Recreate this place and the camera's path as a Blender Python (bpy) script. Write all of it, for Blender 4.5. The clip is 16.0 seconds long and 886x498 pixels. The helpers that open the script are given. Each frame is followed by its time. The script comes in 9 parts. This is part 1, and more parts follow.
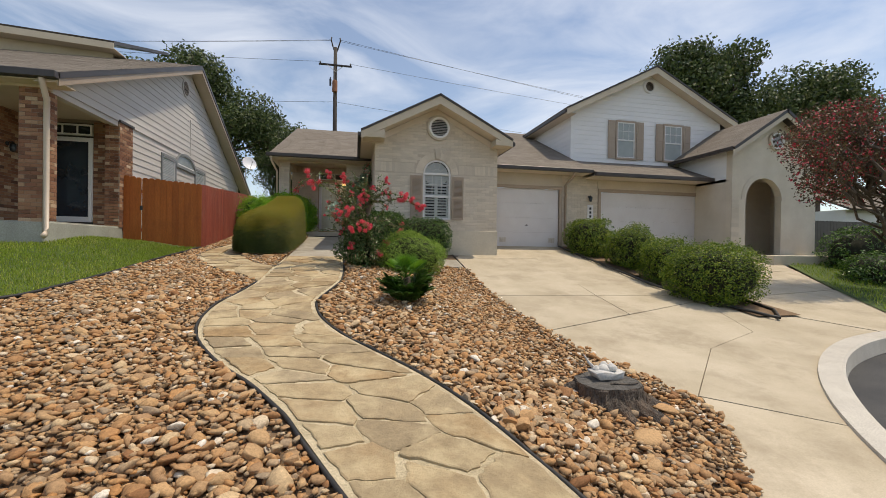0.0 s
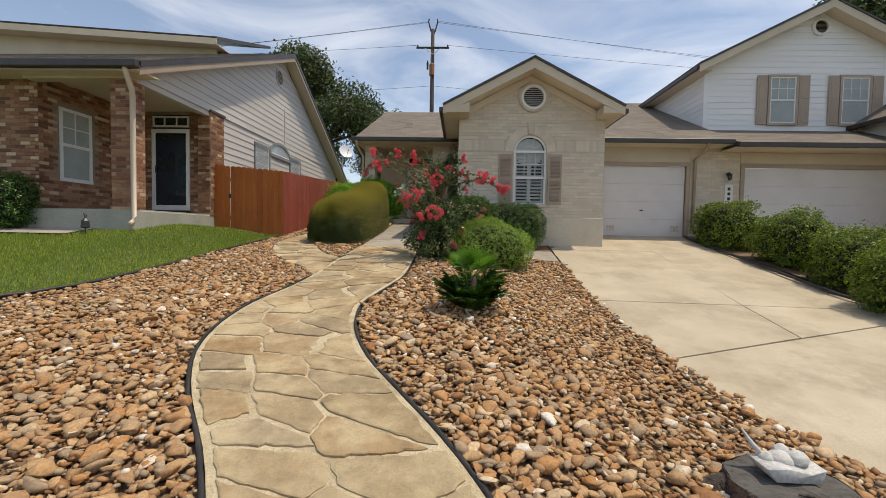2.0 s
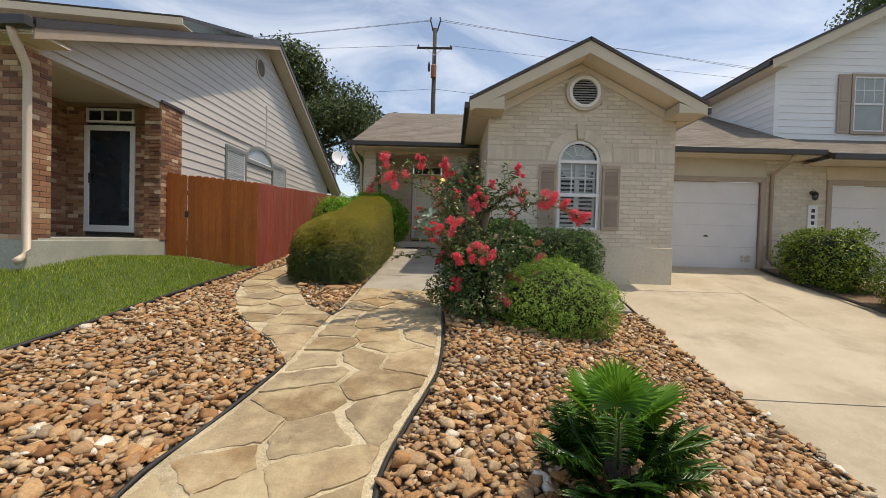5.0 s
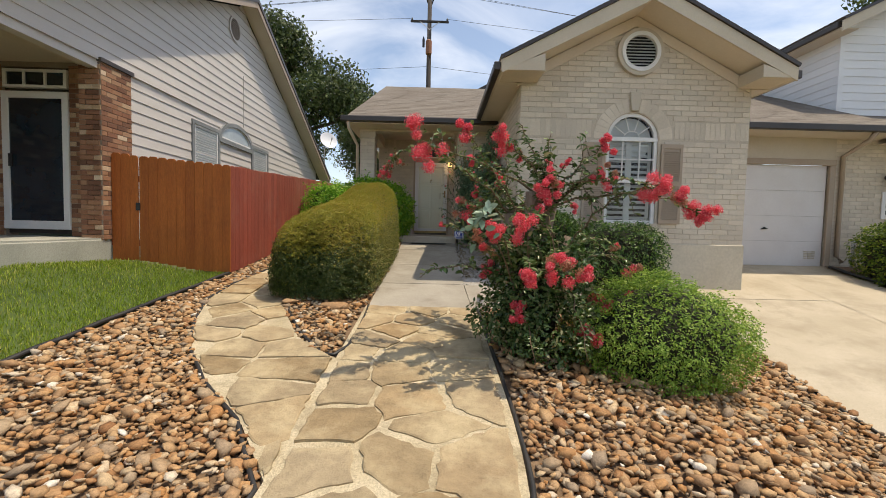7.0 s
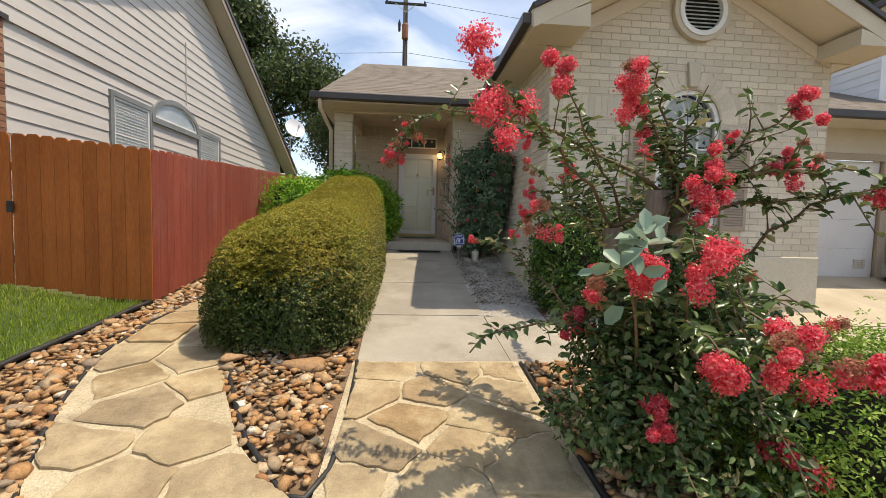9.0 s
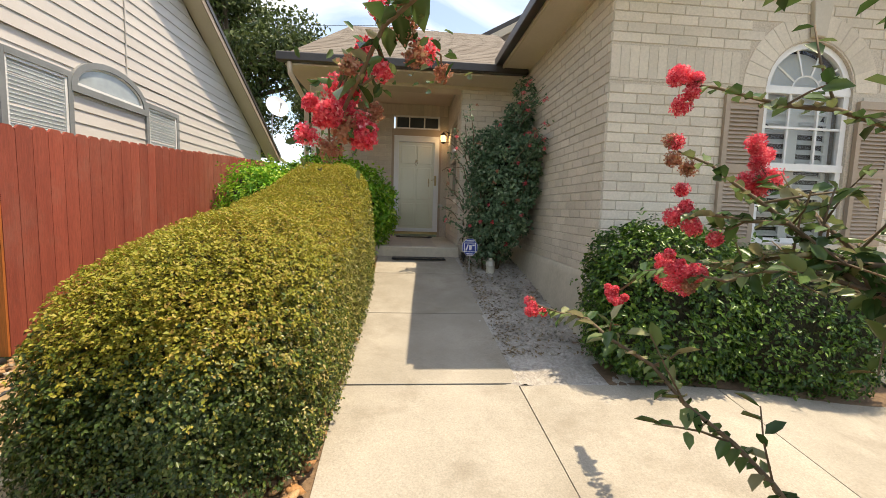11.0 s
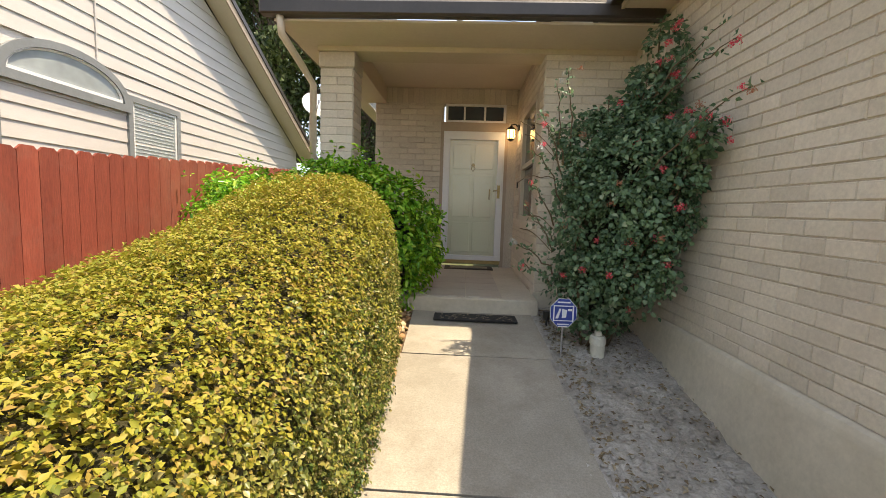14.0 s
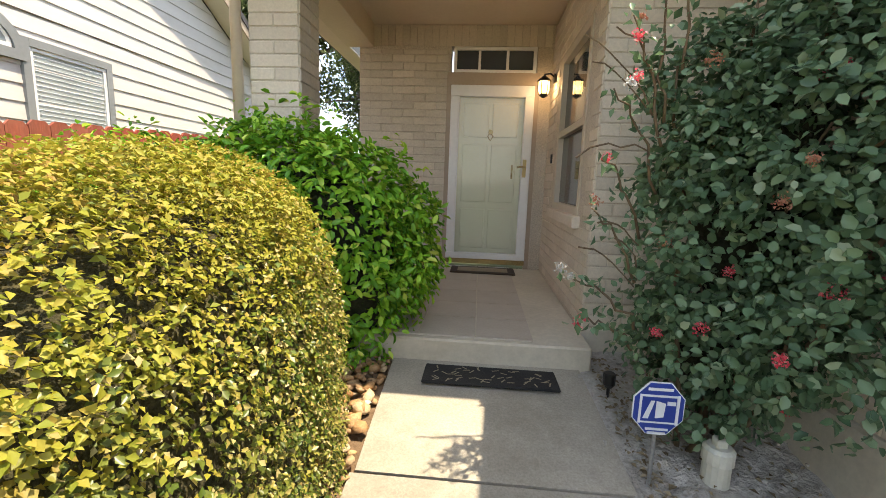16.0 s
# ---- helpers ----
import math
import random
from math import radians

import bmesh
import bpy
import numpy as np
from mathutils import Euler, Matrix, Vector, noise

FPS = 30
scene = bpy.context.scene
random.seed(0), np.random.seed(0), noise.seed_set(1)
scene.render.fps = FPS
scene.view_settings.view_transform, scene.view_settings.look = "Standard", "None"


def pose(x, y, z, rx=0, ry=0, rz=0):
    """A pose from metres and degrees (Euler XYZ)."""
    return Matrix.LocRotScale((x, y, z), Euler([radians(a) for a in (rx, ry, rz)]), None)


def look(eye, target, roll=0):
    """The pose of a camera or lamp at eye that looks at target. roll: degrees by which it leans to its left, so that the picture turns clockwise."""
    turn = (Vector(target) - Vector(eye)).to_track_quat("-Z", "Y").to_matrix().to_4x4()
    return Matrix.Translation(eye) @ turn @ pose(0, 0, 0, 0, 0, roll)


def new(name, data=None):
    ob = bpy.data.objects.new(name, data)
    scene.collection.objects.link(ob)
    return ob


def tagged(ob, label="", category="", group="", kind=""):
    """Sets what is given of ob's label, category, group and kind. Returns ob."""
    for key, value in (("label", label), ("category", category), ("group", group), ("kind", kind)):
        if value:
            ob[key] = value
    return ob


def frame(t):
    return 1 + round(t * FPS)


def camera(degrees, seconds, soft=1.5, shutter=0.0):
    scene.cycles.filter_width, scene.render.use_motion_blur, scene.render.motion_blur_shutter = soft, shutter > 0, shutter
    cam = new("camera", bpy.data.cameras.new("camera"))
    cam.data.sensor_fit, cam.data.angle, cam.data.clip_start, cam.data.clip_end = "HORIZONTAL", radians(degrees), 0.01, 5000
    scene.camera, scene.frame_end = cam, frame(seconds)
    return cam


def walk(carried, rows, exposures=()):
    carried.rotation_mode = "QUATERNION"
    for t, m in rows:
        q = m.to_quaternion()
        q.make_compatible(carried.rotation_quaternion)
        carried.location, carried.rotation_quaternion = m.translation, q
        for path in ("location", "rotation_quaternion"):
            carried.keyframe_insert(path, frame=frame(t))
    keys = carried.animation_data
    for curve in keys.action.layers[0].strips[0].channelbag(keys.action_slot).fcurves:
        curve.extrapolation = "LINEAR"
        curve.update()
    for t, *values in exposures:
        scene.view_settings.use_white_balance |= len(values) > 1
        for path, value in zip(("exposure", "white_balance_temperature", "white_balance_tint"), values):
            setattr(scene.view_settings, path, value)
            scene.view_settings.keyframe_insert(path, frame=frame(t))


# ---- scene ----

# ---- camera and walk ----
cam = camera(93.1, 16.0, soft=0.6)
PATH = [
    (0, (0.602, 0.21, 1.477), (1.01, 2.168, 1.464), 0.8),
    (0.5, (0.881, 0.498, 1.481), (1.146, 2.48, 1.45), 1.0),
    (1, (1.055, 0.836, 1.503), (1.18, 2.832, 1.45), 1.2),
    (1.5, (1.203, 1.182, 1.516), (1.207, 3.181, 1.445), 1.2),
    (2, (1.201, 1.606, 1.536), (1.124, 3.603, 1.453), 1.1),
    (2.5, (1.135, 2.008, 1.643), (1.018, 4.002, 1.557), 1.2),
    (3, (1.061, 2.407, 1.73), (0.936, 4.401, 1.654), 1.4),
    (3.5, (0.907, 2.823, 1.806), (0.803, 4.82, 1.748), 1.6),
    (4, (0.783, 3.287, 1.851), (0.709, 5.285, 1.812), 1.8),
    (4.2, (0.717, 3.468, 1.888), (0.657, 5.467, 1.854), 1.9),
    (6.5, (-0.049, 5.448, 2.119), (-0.053, 7.446, 2.028), 1.3),
    (7, (-0.165, 5.854, 2.163), (-0.143, 7.851, 2.057), 1.4),
    (7.5, (-0.294, 6.258, 2.214), (-0.246, 8.254, 2.098), 1.4),
    (8, (-0.395, 6.703, 2.24), (-0.314, 8.698, 2.119), 1.5),
    (8.5, (-0.515, 7.141, 2.265), (-0.394, 9.133, 2.144), 1.5),
    (9, (-0.607, 7.594, 2.301), (-0.443, 9.584, 2.18), 1.5),
    (9.2, (-0.631, 7.786, 2.314), (-0.451, 9.774, 2.193), 1.5),
    (11.5, (-0.542, 9.65, 2.553), (-0.375, 11.633, 2.352), 2.0),
    (12, (-0.468, 10.052, 2.551), (-0.397, 12.043, 2.368), 2.2),
    (12.5, (-0.484, 10.452, 2.58), (-0.499, 12.444, 2.405), 2.1),
    (13, (-0.484, 10.826, 2.673), (-0.559, 12.817, 2.497), 2.0),
    (13.5, (-0.528, 11.196, 2.743), (-0.631, 13.185, 2.563), 2.0),
    (14, (-0.557, 11.574, 2.806), (-0.644, 13.563, 2.618), 1.9),
    (14.5, (-0.558, 11.949, 2.864), (-0.632, 13.937, 2.662), 1.8),
    (15, (-0.566, 12.343, 2.89), (-0.635, 14.33, 2.671), 1.8),
    (15.5, (-0.537, 12.766, 2.913), (-0.619, 14.748, 2.659), 1.9),
    (16, (-0.514, 13.187, 2.92), (-0.674, 15.155, 2.604), 2.0),
]
walk(cam, [(t, look(eye, target, roll)) for t, eye, target, roll in PATH],
     exposures=[(0.0, 0.09, 7200, 12), (4.0, 0.15, 7200, 12), (7.0, 0.38, 7300, 12), (9.2, 0.63, 7400, 12), (12.0, 1.20, 7900, 12), (14.0, 1.38, 7900, 12), (16.0, 1.72, 7600, 11)])

# ---- world, sun ----
SUN_DIR = Vector((-0.335, 0.0, -0.94)).normalized()      # the way the light travels
world = bpy.data.worlds.new("sky")
scene.world = world
world.use_nodes = True
_wt = world.node_tree
_wt.nodes.clear()
_out = _wt.nodes.new("ShaderNodeOutputWorld")
_bg = _wt.nodes.new("ShaderNodeBackground")
_sky = _wt.nodes.new("ShaderNodeTexSky")
_sky.sky_type = 'NISHITA'
_sky.sun_disc = False
_sky.sun_elevation = math.asin(-SUN_DIR.z)
_sky.sun_rotation = math.radians(90)
_sky.altitude = 200
_sky.air_density = 1.0
_sky.dust_density = 0.8
_tc = _wt.nodes.new("ShaderNodeTexCoord")
_map = _wt.nodes.new("ShaderNodeMapping")
_map.inputs["Scale"].default_value = (1.0, 1.6, 3.4)
_map.inputs["Rotation"].default_value = (0.1, 0.25, 0.5)
_n1 = _wt.nodes.new("ShaderNodeTexNoise")
_n1.inputs["Scale"].default_value = 1.7
_n1.inputs["Detail"].default_value = 7
_n1.inputs["Roughness"].default_value = 0.55
_n1.inputs["Distortion"].default_value = 0.9
_r1 = _wt.nodes.new("ShaderNodeValToRGB")
_r1.color_ramp.elements[0].position = 0.44
_r1.color_ramp.elements[0].color = (0.06, 0.06, 0.06, 1)
_r1.color_ramp.elements[1].position = 0.76
_r1.color_ramp.elements[1].color = (0.95, 0.95, 0.95, 1)
_mix = _wt.nodes.new("ShaderNodeMix")
_mix.data_type = 'RGBA'
_mix.inputs["B"].default_value = (5.4, 6.0, 7.0, 1)
_wt.links.new(_tc.outputs["Generated"], _map.inputs["Vector"])
_wt.links.new(_map.outputs["Vector"], _n1.inputs["Vector"])
_wt.links.new(_n1.outputs["Fac"], _r1.inputs["Fac"])
_wt.links.new(_r1.outputs["Color"], _mix.inputs["Factor"])
_wt.links.new(_sky.outputs["Color"], _mix.inputs["A"])
_wt.links.new(_mix.outputs["Result"], _bg.inputs["Color"])
_bg.inputs["Strength"].default_value = 0.15
_wt.links.new(_bg.outputs["Background"], _out.inputs["Surface"])

sun = new("sun", bpy.data.lights.new("sun", 'SUN'))
sun.data.energy = 3.1
sun.data.angle = math.radians(0.53)
sun.data.color = (1.0, 0.93, 0.80)
sun.rotation_euler = SUN_DIR.to_track_quat('-Z', 'Y').to_euler()
sun.location = (6, 0, 20)
# the lit bulb of the porch lantern
bulb = new("bulb", bpy.data.lights.new("bulb", 'POINT'))
bulb.data.energy = 0.9
bulb.data.shadow_soft_size = 0.03
bulb.data.color = (1.0, 0.74, 0.50)
bulb.location = (0.12, 17.86, 3.93)

# ---- materials ----


def _tree(name):
    m = bpy.data.materials.new(name)
    m.use_nodes = True
    nt = m.node_tree
    bsdf = nt.nodes["Principled BSDF"]
    return m, nt, bsdf


def _pos(nt):
    return nt.nodes.new("ShaderNodeNewGeometry").outputs["Position"]


def _noise(nt, vec, scale, detail=4, rough=0.6, stretch=None):
    n = nt.nodes.new("ShaderNodeTexNoise")
    n.inputs["Scale"].default_value = scale
    n.inputs["Detail"].default_value = detail
    n.inputs["Roughness"].default_value = rough
    if stretch:
        mp = nt.nodes.new("ShaderNodeMapping")
        mp.inputs["Scale"].default_value = stretch
        nt.links.new(vec, mp.inputs["Vector"])
        vec = mp.outputs["Vector"]
    nt.links.new(vec, n.inputs["Vector"])
    return n.outputs["Fac"]


def _ramp(nt, fac, stops):
    r = nt.nodes.new("ShaderNodeValToRGB")
    el = r.color_ramp.elements
    while len(el) < len(stops):
        el.new(0.5)
    for e, (p, c) in zip(el, stops):
        e.position = p
        e.color = (*c, 1)
    nt.links.new(fac, r.inputs["Fac"])
    return r.outputs["Color"]


def _mixc(nt, fac, a, b, mode='MIX'):
    m = nt.nodes.new("ShaderNodeMix")
    m.data_type = 'RGBA'
    m.blend_type = mode
    if isinstance(fac, (int, float)):
        m.inputs["Factor"].default_value = fac
    else:
        nt.links.new(fac, m.inputs["Factor"])
    for key, v in (("A", a), ("B", b)):
        if isinstance(v, tuple):
            m.inputs[key].default_value = (*v, 1)
        else:
            nt.links.new(v, m.inputs[key])
    return m.outputs["Result"]


def _bump(nt, bsdf, height, strength=0.3, dist=0.01):
    b = nt.nodes.new("ShaderNodeBump")
    b.inputs["Strength"].default_value = strength
    b.inputs["Distance"].default_value = dist
    nt.links.new(height, b.inputs["Height"])
    nt.links.new(b.outputs["Normal"], bsdf.inputs["Normal"])


def surface(name, c1, c2, fine=40.0, broad=1.2, rough=0.8, bump=0.3, dist=0.004, stain=None, stain_amt=0.5,
            stretch=None, piece=0.0, metal=0.0, spec=0.5, fine_amt=0.35):
    """A weathered surface: broad mottling between two colours, fine grain, stains, relief; piece: how far pieces differ from one another."""
    m, nt, bsdf = _tree(name)
    p = _pos(nt)
    big = _noise(nt, p, broad, 5, 0.6, stretch)
    small = _noise(nt, p, fine, 3, 0.7, stretch)
    col = _ramp(nt, big, [(0.32, c1), (0.68, c2)])
    shade = _ramp(nt, small, [(0.25, (1 - fine_amt,) * 3), (0.75, (1 + fine_amt * 0.4,) * 3)])
    col = _mixc(nt, 1.0, col, shade, 'MULTIPLY')
    if stain:
        s = _noise(nt, p, broad * 0.55 + 0.35, 6, 0.75)
        f = _ramp(nt, s, [(0.5, (0, 0, 0)), (0.72, (stain_amt,) * 3)])
        col = _mixc(nt, f, col, stain)
    if piece:
        oi = nt.nodes.new("ShaderNodeObjectInfo").outputs["Random"]
        gi = nt.nodes.new("ShaderNodeNewGeometry").outputs["Random Per Island"]
        ad = nt.nodes.new("ShaderNodeMath")
        ad.operation = 'ADD'
        nt.links.new(oi, ad.inputs[0])
        nt.links.new(gi, ad.inputs[1])
        fr = nt.nodes.new("ShaderNodeMath")
        fr.operation = 'FRACT'
        nt.links.new(ad.outputs[0], fr.inputs[0])
        v = _ramp(nt, fr.outputs[0], [(0.0, (1 - piece,) * 3), (1.0, (1 + piece * 0.6,) * 3)])
        col = _mixc(nt, 1.0, col, v, 'MULTIPLY')
    nt.links.new(col, bsdf.inputs["Base Color"])
    bsdf.inputs["Roughness"].default_value = rough
    bsdf.inputs["Metallic"].default_value = metal
    bsdf.inputs["Specular IOR Level"].default_value = spec
    if bump:
        _bump(nt, bsdf, small, bump, dist)
    return m


def pieces(name, stops, rough=0.8, fine=60.0, bump=0.4, dist=0.004, spec=0.4, fine_amt=0.3, broad=None):
    """Pieces that differ in colour one by one, along a ramp."""
    m, nt, bsdf = _tree(name)
    p = _pos(nt)
    oi = nt.nodes.new("ShaderNodeObjectInfo").outputs["Random"]
    gi = nt.nodes.new("ShaderNodeNewGeometry").outputs["Random Per Island"]
    ad = nt.nodes.new("ShaderNodeMath")
    ad.operation = 'ADD'
    nt.links.new(oi, ad.inputs[0])
    nt.links.new(gi, ad.inputs[1])
    fr = nt.nodes.new("ShaderNodeMath")
    fr.operation = 'FRACT'
    nt.links.new(ad.outputs[0], fr.inputs[0])
    col = _ramp(nt, fr.outputs[0], stops)
    small = _noise(nt, p, fine, 9, 0.72)
    shade = _ramp(nt, small, [(0.25, (1 - fine_amt,) * 3), (0.75, (1 + fine_amt * 0.5,) * 3)])
    col = _mixc(nt, 1.0, col, shade, 'MULTIPLY')
    if broad:
        big = _noise(nt, p, broad[0], 5, 0.65)
        f = _ramp(nt, big, [(0.45, (0, 0, 0)), (0.7, (broad[2],) * 3)])
        col = _mixc(nt, f, col, broad[1])
    nt.links.new(col, bsdf.inputs["Base Color"])
    bsdf.inputs["Roughness"].default_value = rough
    bsdf.inputs["Specular IOR Level"].default_value = spec
    if bump:
        _bump(nt, bsdf, small, bump, dist)
    return m


def leaf_material(name, stops, rough=0.45, through_light=0.3, patch=None, spec=0.35):
    """Leaves: colour by leaf, patches of another tint, some light through the blade."""
    m, nt, bsdf = _tree(name)
    gi = nt.nodes.new("ShaderNodeNewGeometry").outputs["Random Per Island"]
    col = _ramp(nt, gi, stops)
    if patch:
        big = _noise(nt, _pos(nt), patch[0], 4, 0.6)
        f = _ramp(nt, big, [(0.42, (0, 0, 0)), (0.62, (patch[2],) * 3)])
        col = _mixc(nt, f, col, patch[1])
    nt.links.new(col, bsdf.inputs["Base Color"])
    bsdf.inputs["Roughness"].default_value = rough
    bsdf.inputs["Specular IOR Level"].default_value = spec
    tr = nt.nodes.new("ShaderNodeBsdfTranslucent")
    nt.links.new(col, tr.inputs["Color"])
    mx = nt.nodes.new("ShaderNodeMixShader")
    mx.inputs[0].default_value = through_light
    nt.links.new(bsdf.outputs[0], mx.inputs[1])
    nt.links.new(tr.outputs[0], mx.inputs[2])
    nt.links.new(mx.outputs[0], nt.nodes["Material Output"].inputs["Surface"])
    return m


def glass_pane(name, tint=(0.02, 0.025, 0.03), rough=0.05):
    """Window glass in front of a dim room: dark, with clear reflections."""
    m, nt, bsdf = _tree(name)
    big = _noise(nt, _pos(nt), 2.0, 3)
    col = _ramp(nt, big, [(0.3, tint), (0.7, tuple(v * 1.6 for v in tint))])
    nt.links.new(col, bsdf.inputs["Base Color"])
    bsdf.inputs["Roughness"].default_value = rough
    bsdf.inputs["Specular IOR Level"].default_value = 0.8
    return m


def clear_glass(name):
    m, nt, bsdf = _tree(name)
    tr = nt.nodes.new("ShaderNodeBsdfTransparent")
    tr.inputs["Color"].default_value = (0.95, 0.95, 0.93, 1)
    gl = nt.nodes.new("ShaderNodeBsdfGlossy")
    gl.inputs["Roughness"].default_value = 0.03
    fz = nt.nodes.new("ShaderNodeFresnel")
    fz.inputs["IOR"].default_value = 1.5
    mx = nt.nodes.new("ShaderNodeMixShader")
    nt.links.new(fz.outputs[0], mx.inputs[0])
    nt.links.new(tr.outputs[0], mx.inputs[1])
    nt.links.new(gl.outputs[0], mx.inputs[2])
    nt.links.new(mx.outputs[0], nt.nodes["Material Output"].inputs["Surface"])
    return m


M = {}
M["soil"] = surface("soil", (0.16, 0.10, 0.055), (0.24, 0.155, 0.09), 30, 1.5, 0.95, 0.6, 0.02)
M["dirt"] = surface("grey_dirt", (0.36, 0.325, 0.275), (0.58, 0.54, 0.48), 35, 2.2, 0.95, 0.8, 0.03, stain=(0.13, 0.10, 0.07), stain_amt=0.6)
M["far_ground"] = surface("dry_grass_ground", (0.07, 0.10, 0.03), (0.12, 0.13, 0.05), 20, 0.6, 0.95, 0.4)
M["lawn_soil"] = surface("lawn_soil", (0.05, 0.085, 0.015), (0.09, 0.13, 0.025), 60, 1.0, 0.95, 0.5)
M["concrete"] = surface("driveway_concrete", (0.43, 0.36, 0.25), (0.56, 0.48, 0.355), 90, 1.1, 0.85, 0.3, 0.004, stain=(0.26, 0.205, 0.135), stain_amt=0.65, piece=0.06, fine_amt=0.22)
M["walk_concrete"] = surface("walkway_concrete", (0.33, 0.295, 0.235), (0.45, 0.405, 0.33), 90, 1.5, 0.85, 0.35, 0.004, stain=(0.19, 0.155, 0.11), stain_amt=0.65, piece=0.06, fine_amt=0.3)
M["foundation"] = surface("foundation_concrete", (0.54, 0.475, 0.365), (0.64, 0.57, 0.45), 25, 1.4, 0.85, 0.12, 0.003, stain=(0.36, 0.30, 0.21), stain_amt=0.4, fine_amt=0.14)
M["foundation_n"] = surface("pale_foundation_concrete", (0.36, 0.36, 0.30), (0.47, 0.46, 0.39), 60, 1.4, 0.85, 0.2, 0.004, stain=(0.25, 0.24, 0.19), stain_amt=0.4)
M["joint"] = surface("joint_dirt", (0.13, 0.105, 0.07), (0.20, 0.165, 0.115), 50, 3, 0.95, 0.3)
M["asphalt"] = surface("asphalt", (0.045, 0.045, 0.047), (0.075, 0.073, 0.07), 120, 1.5, 0.9, 0.7, 0.006)
M["curb"] = surface("curb_concrete", (0.50, 0.46, 0.40), (0.62, 0.58, 0.50), 80, 1.5, 0.85, 0.3, 0.003, stain=(0.3, 0.26, 0.2))
M["mortar"] = surface("path_mortar", (0.52, 0.425, 0.265), (0.68, 0.575, 0.39), 60, 3.5, 0.9, 1.0, 0.015, stain=(0.22, 0.165, 0.09), stain_amt=0.75)
M["flagstone"] = pieces("flagstone", [(0.0, (0.29, 0.20, 0.10)), (0.2, (0.41, 0.31, 0.18)), (0.4, (0.33, 0.25, 0.15)), (0.6, (0.46, 0.355, 0.21)), (0.8, (0.37, 0.245, 0.12)), (1.0, (0.44, 0.345, 0.215))],
                        0.75, 6.0, 1.0, 0.035, 0.35, 0.42, broad=(2.6, (0.60, 0.485, 0.295), 0.8))
M["river_stone"] = pieces("river_stone", [(0.0, (0.28, 0.128, 0.052)), (0.14, (0.49, 0.272, 0.12)), (0.28, (0.38, 0.228, 0.118)), (0.44, (0.55, 0.35, 0.175)), (0.58, (0.47, 0.228, 0.082)), (0.70, (0.45, 0.305, 0.175)),
                                          (0.79, (0.33, 0.245, 0.165)), (0.90, (0.60, 0.425, 0.24)), (0.97, (0.66, 0.53, 0.37)), (1.0, (0.84, 0.77, 0.66))],
                          0.75, 55.0, 0.7, 0.006, 0.3, 0.5)
M["edging"] = surface("black_plastic_edging", (0.015, 0.015, 0.016), (0.035, 0.033, 0.03), 60, 4, 0.55, 0.2, 0.003, stain=(0.10, 0.08, 0.06), stain_amt=0.4)
M["brick"] = surface("painted_brick", (0.60, 0.52, 0.41), (0.68, 0.60, 0.49), 45, 1.4, 0.8, 0.4, 0.004, stain=(0.52, 0.43, 0.35), stain_amt=0.45, piece=0.11, fine_amt=0.16)
M["brick_mortar"] = surface("painted_mortar", (0.54, 0.46, 0.36), (0.61, 0.53, 0.43), 60, 2, 0.9, 0.4, 0.004)
M["red_brick"] = pieces("red_brick", [(0.0, (0.14, 0.068, 0.042)), (0.25, (0.26, 0.115, 0.064)), (0.55, (0.34, 0.168, 0.092)), (0.82, (0.38, 0.215, 0.125)), (0.9, (0.50, 0.33, 0.20)), (1.0, (0.66, 0.50, 0.35))], 0.85, 60, 0.5, 0.004)
M["red_mortar"] = surface("grey_brown_mortar", (0.26, 0.20, 0.15), (0.34, 0.27, 0.21), 60, 2, 0.9, 0.4)
M["siding"] = surface("cream_siding", (0.555, 0.515, 0.475), (0.62, 0.58, 0.54), 30, 0.8, 0.6, 0.12, 0.002, piece=0.03, fine_amt=0.08, stretch=(1, 1, 6))
M["siding_w"] = surface("white_siding", (0.76, 0.75, 0.74), (0.82, 0.81, 0.80), 30, 0.8, 0.6, 0.12, 0.002, piece=0.03, fine_amt=0.05, stretch=(1, 1, 6))
M["tan_paint"] = surface("tan_trim_paint", (0.55, 0.46, 0.34), (0.62, 0.53, 0.40), 40, 1.5, 0.55, 0.1, 0.002, fine_amt=0.08)
M["beige_trim"] = surface("beige_trim_paint", (0.50, 0.43, 0.33), (0.56, 0.49, 0.39), 40, 1.5, 0.55, 0.1, 0.002, fine_amt=0.08)
M["taupe"] = surface("taupe_shutter_paint", (0.36, 0.275, 0.20), (0.41, 0.32, 0.24), 40, 2.0, 0.55, 0.1, 0.002, fine_amt=0.1)
M["grey_trim"] = surface("grey_trim_paint", (0.19, 0.20, 0.20), (0.25, 0.26, 0.26), 40, 2.0, 0.5, 0.1, 0.002, fine_amt=0.1)
M["dark_trim"] = surface("dark_brown_metal", (0.035, 0.027, 0.022), (0.06, 0.047, 0.04), 40, 1.5, 0.4, 0.05, 0.002, fine_amt=0.15)
M["gutter_pale"] = surface("cream_downspout", (0.58, 0.47, 0.36), (0.64, 0.53, 0.42), 40, 2.0, 0.4, 0.05, 0.002, fine_amt=0.08)
M["white_paint"] = surface("white_paint", (0.72, 0.71, 0.69), (0.78, 0.77, 0.75), 30, 1.2, 0.5, 0.06, 0.002, fine_amt=0.05)
M["garage_paint"] = surface("garage_door_paint", (0.66, 0.62, 0.60), (0.73, 0.70, 0.68), 30, 0.9, 0.5, 0.06, 0.002, fine_amt=0.05, stain=(0.55, 0.50, 0.46), stain_amt=0.25)
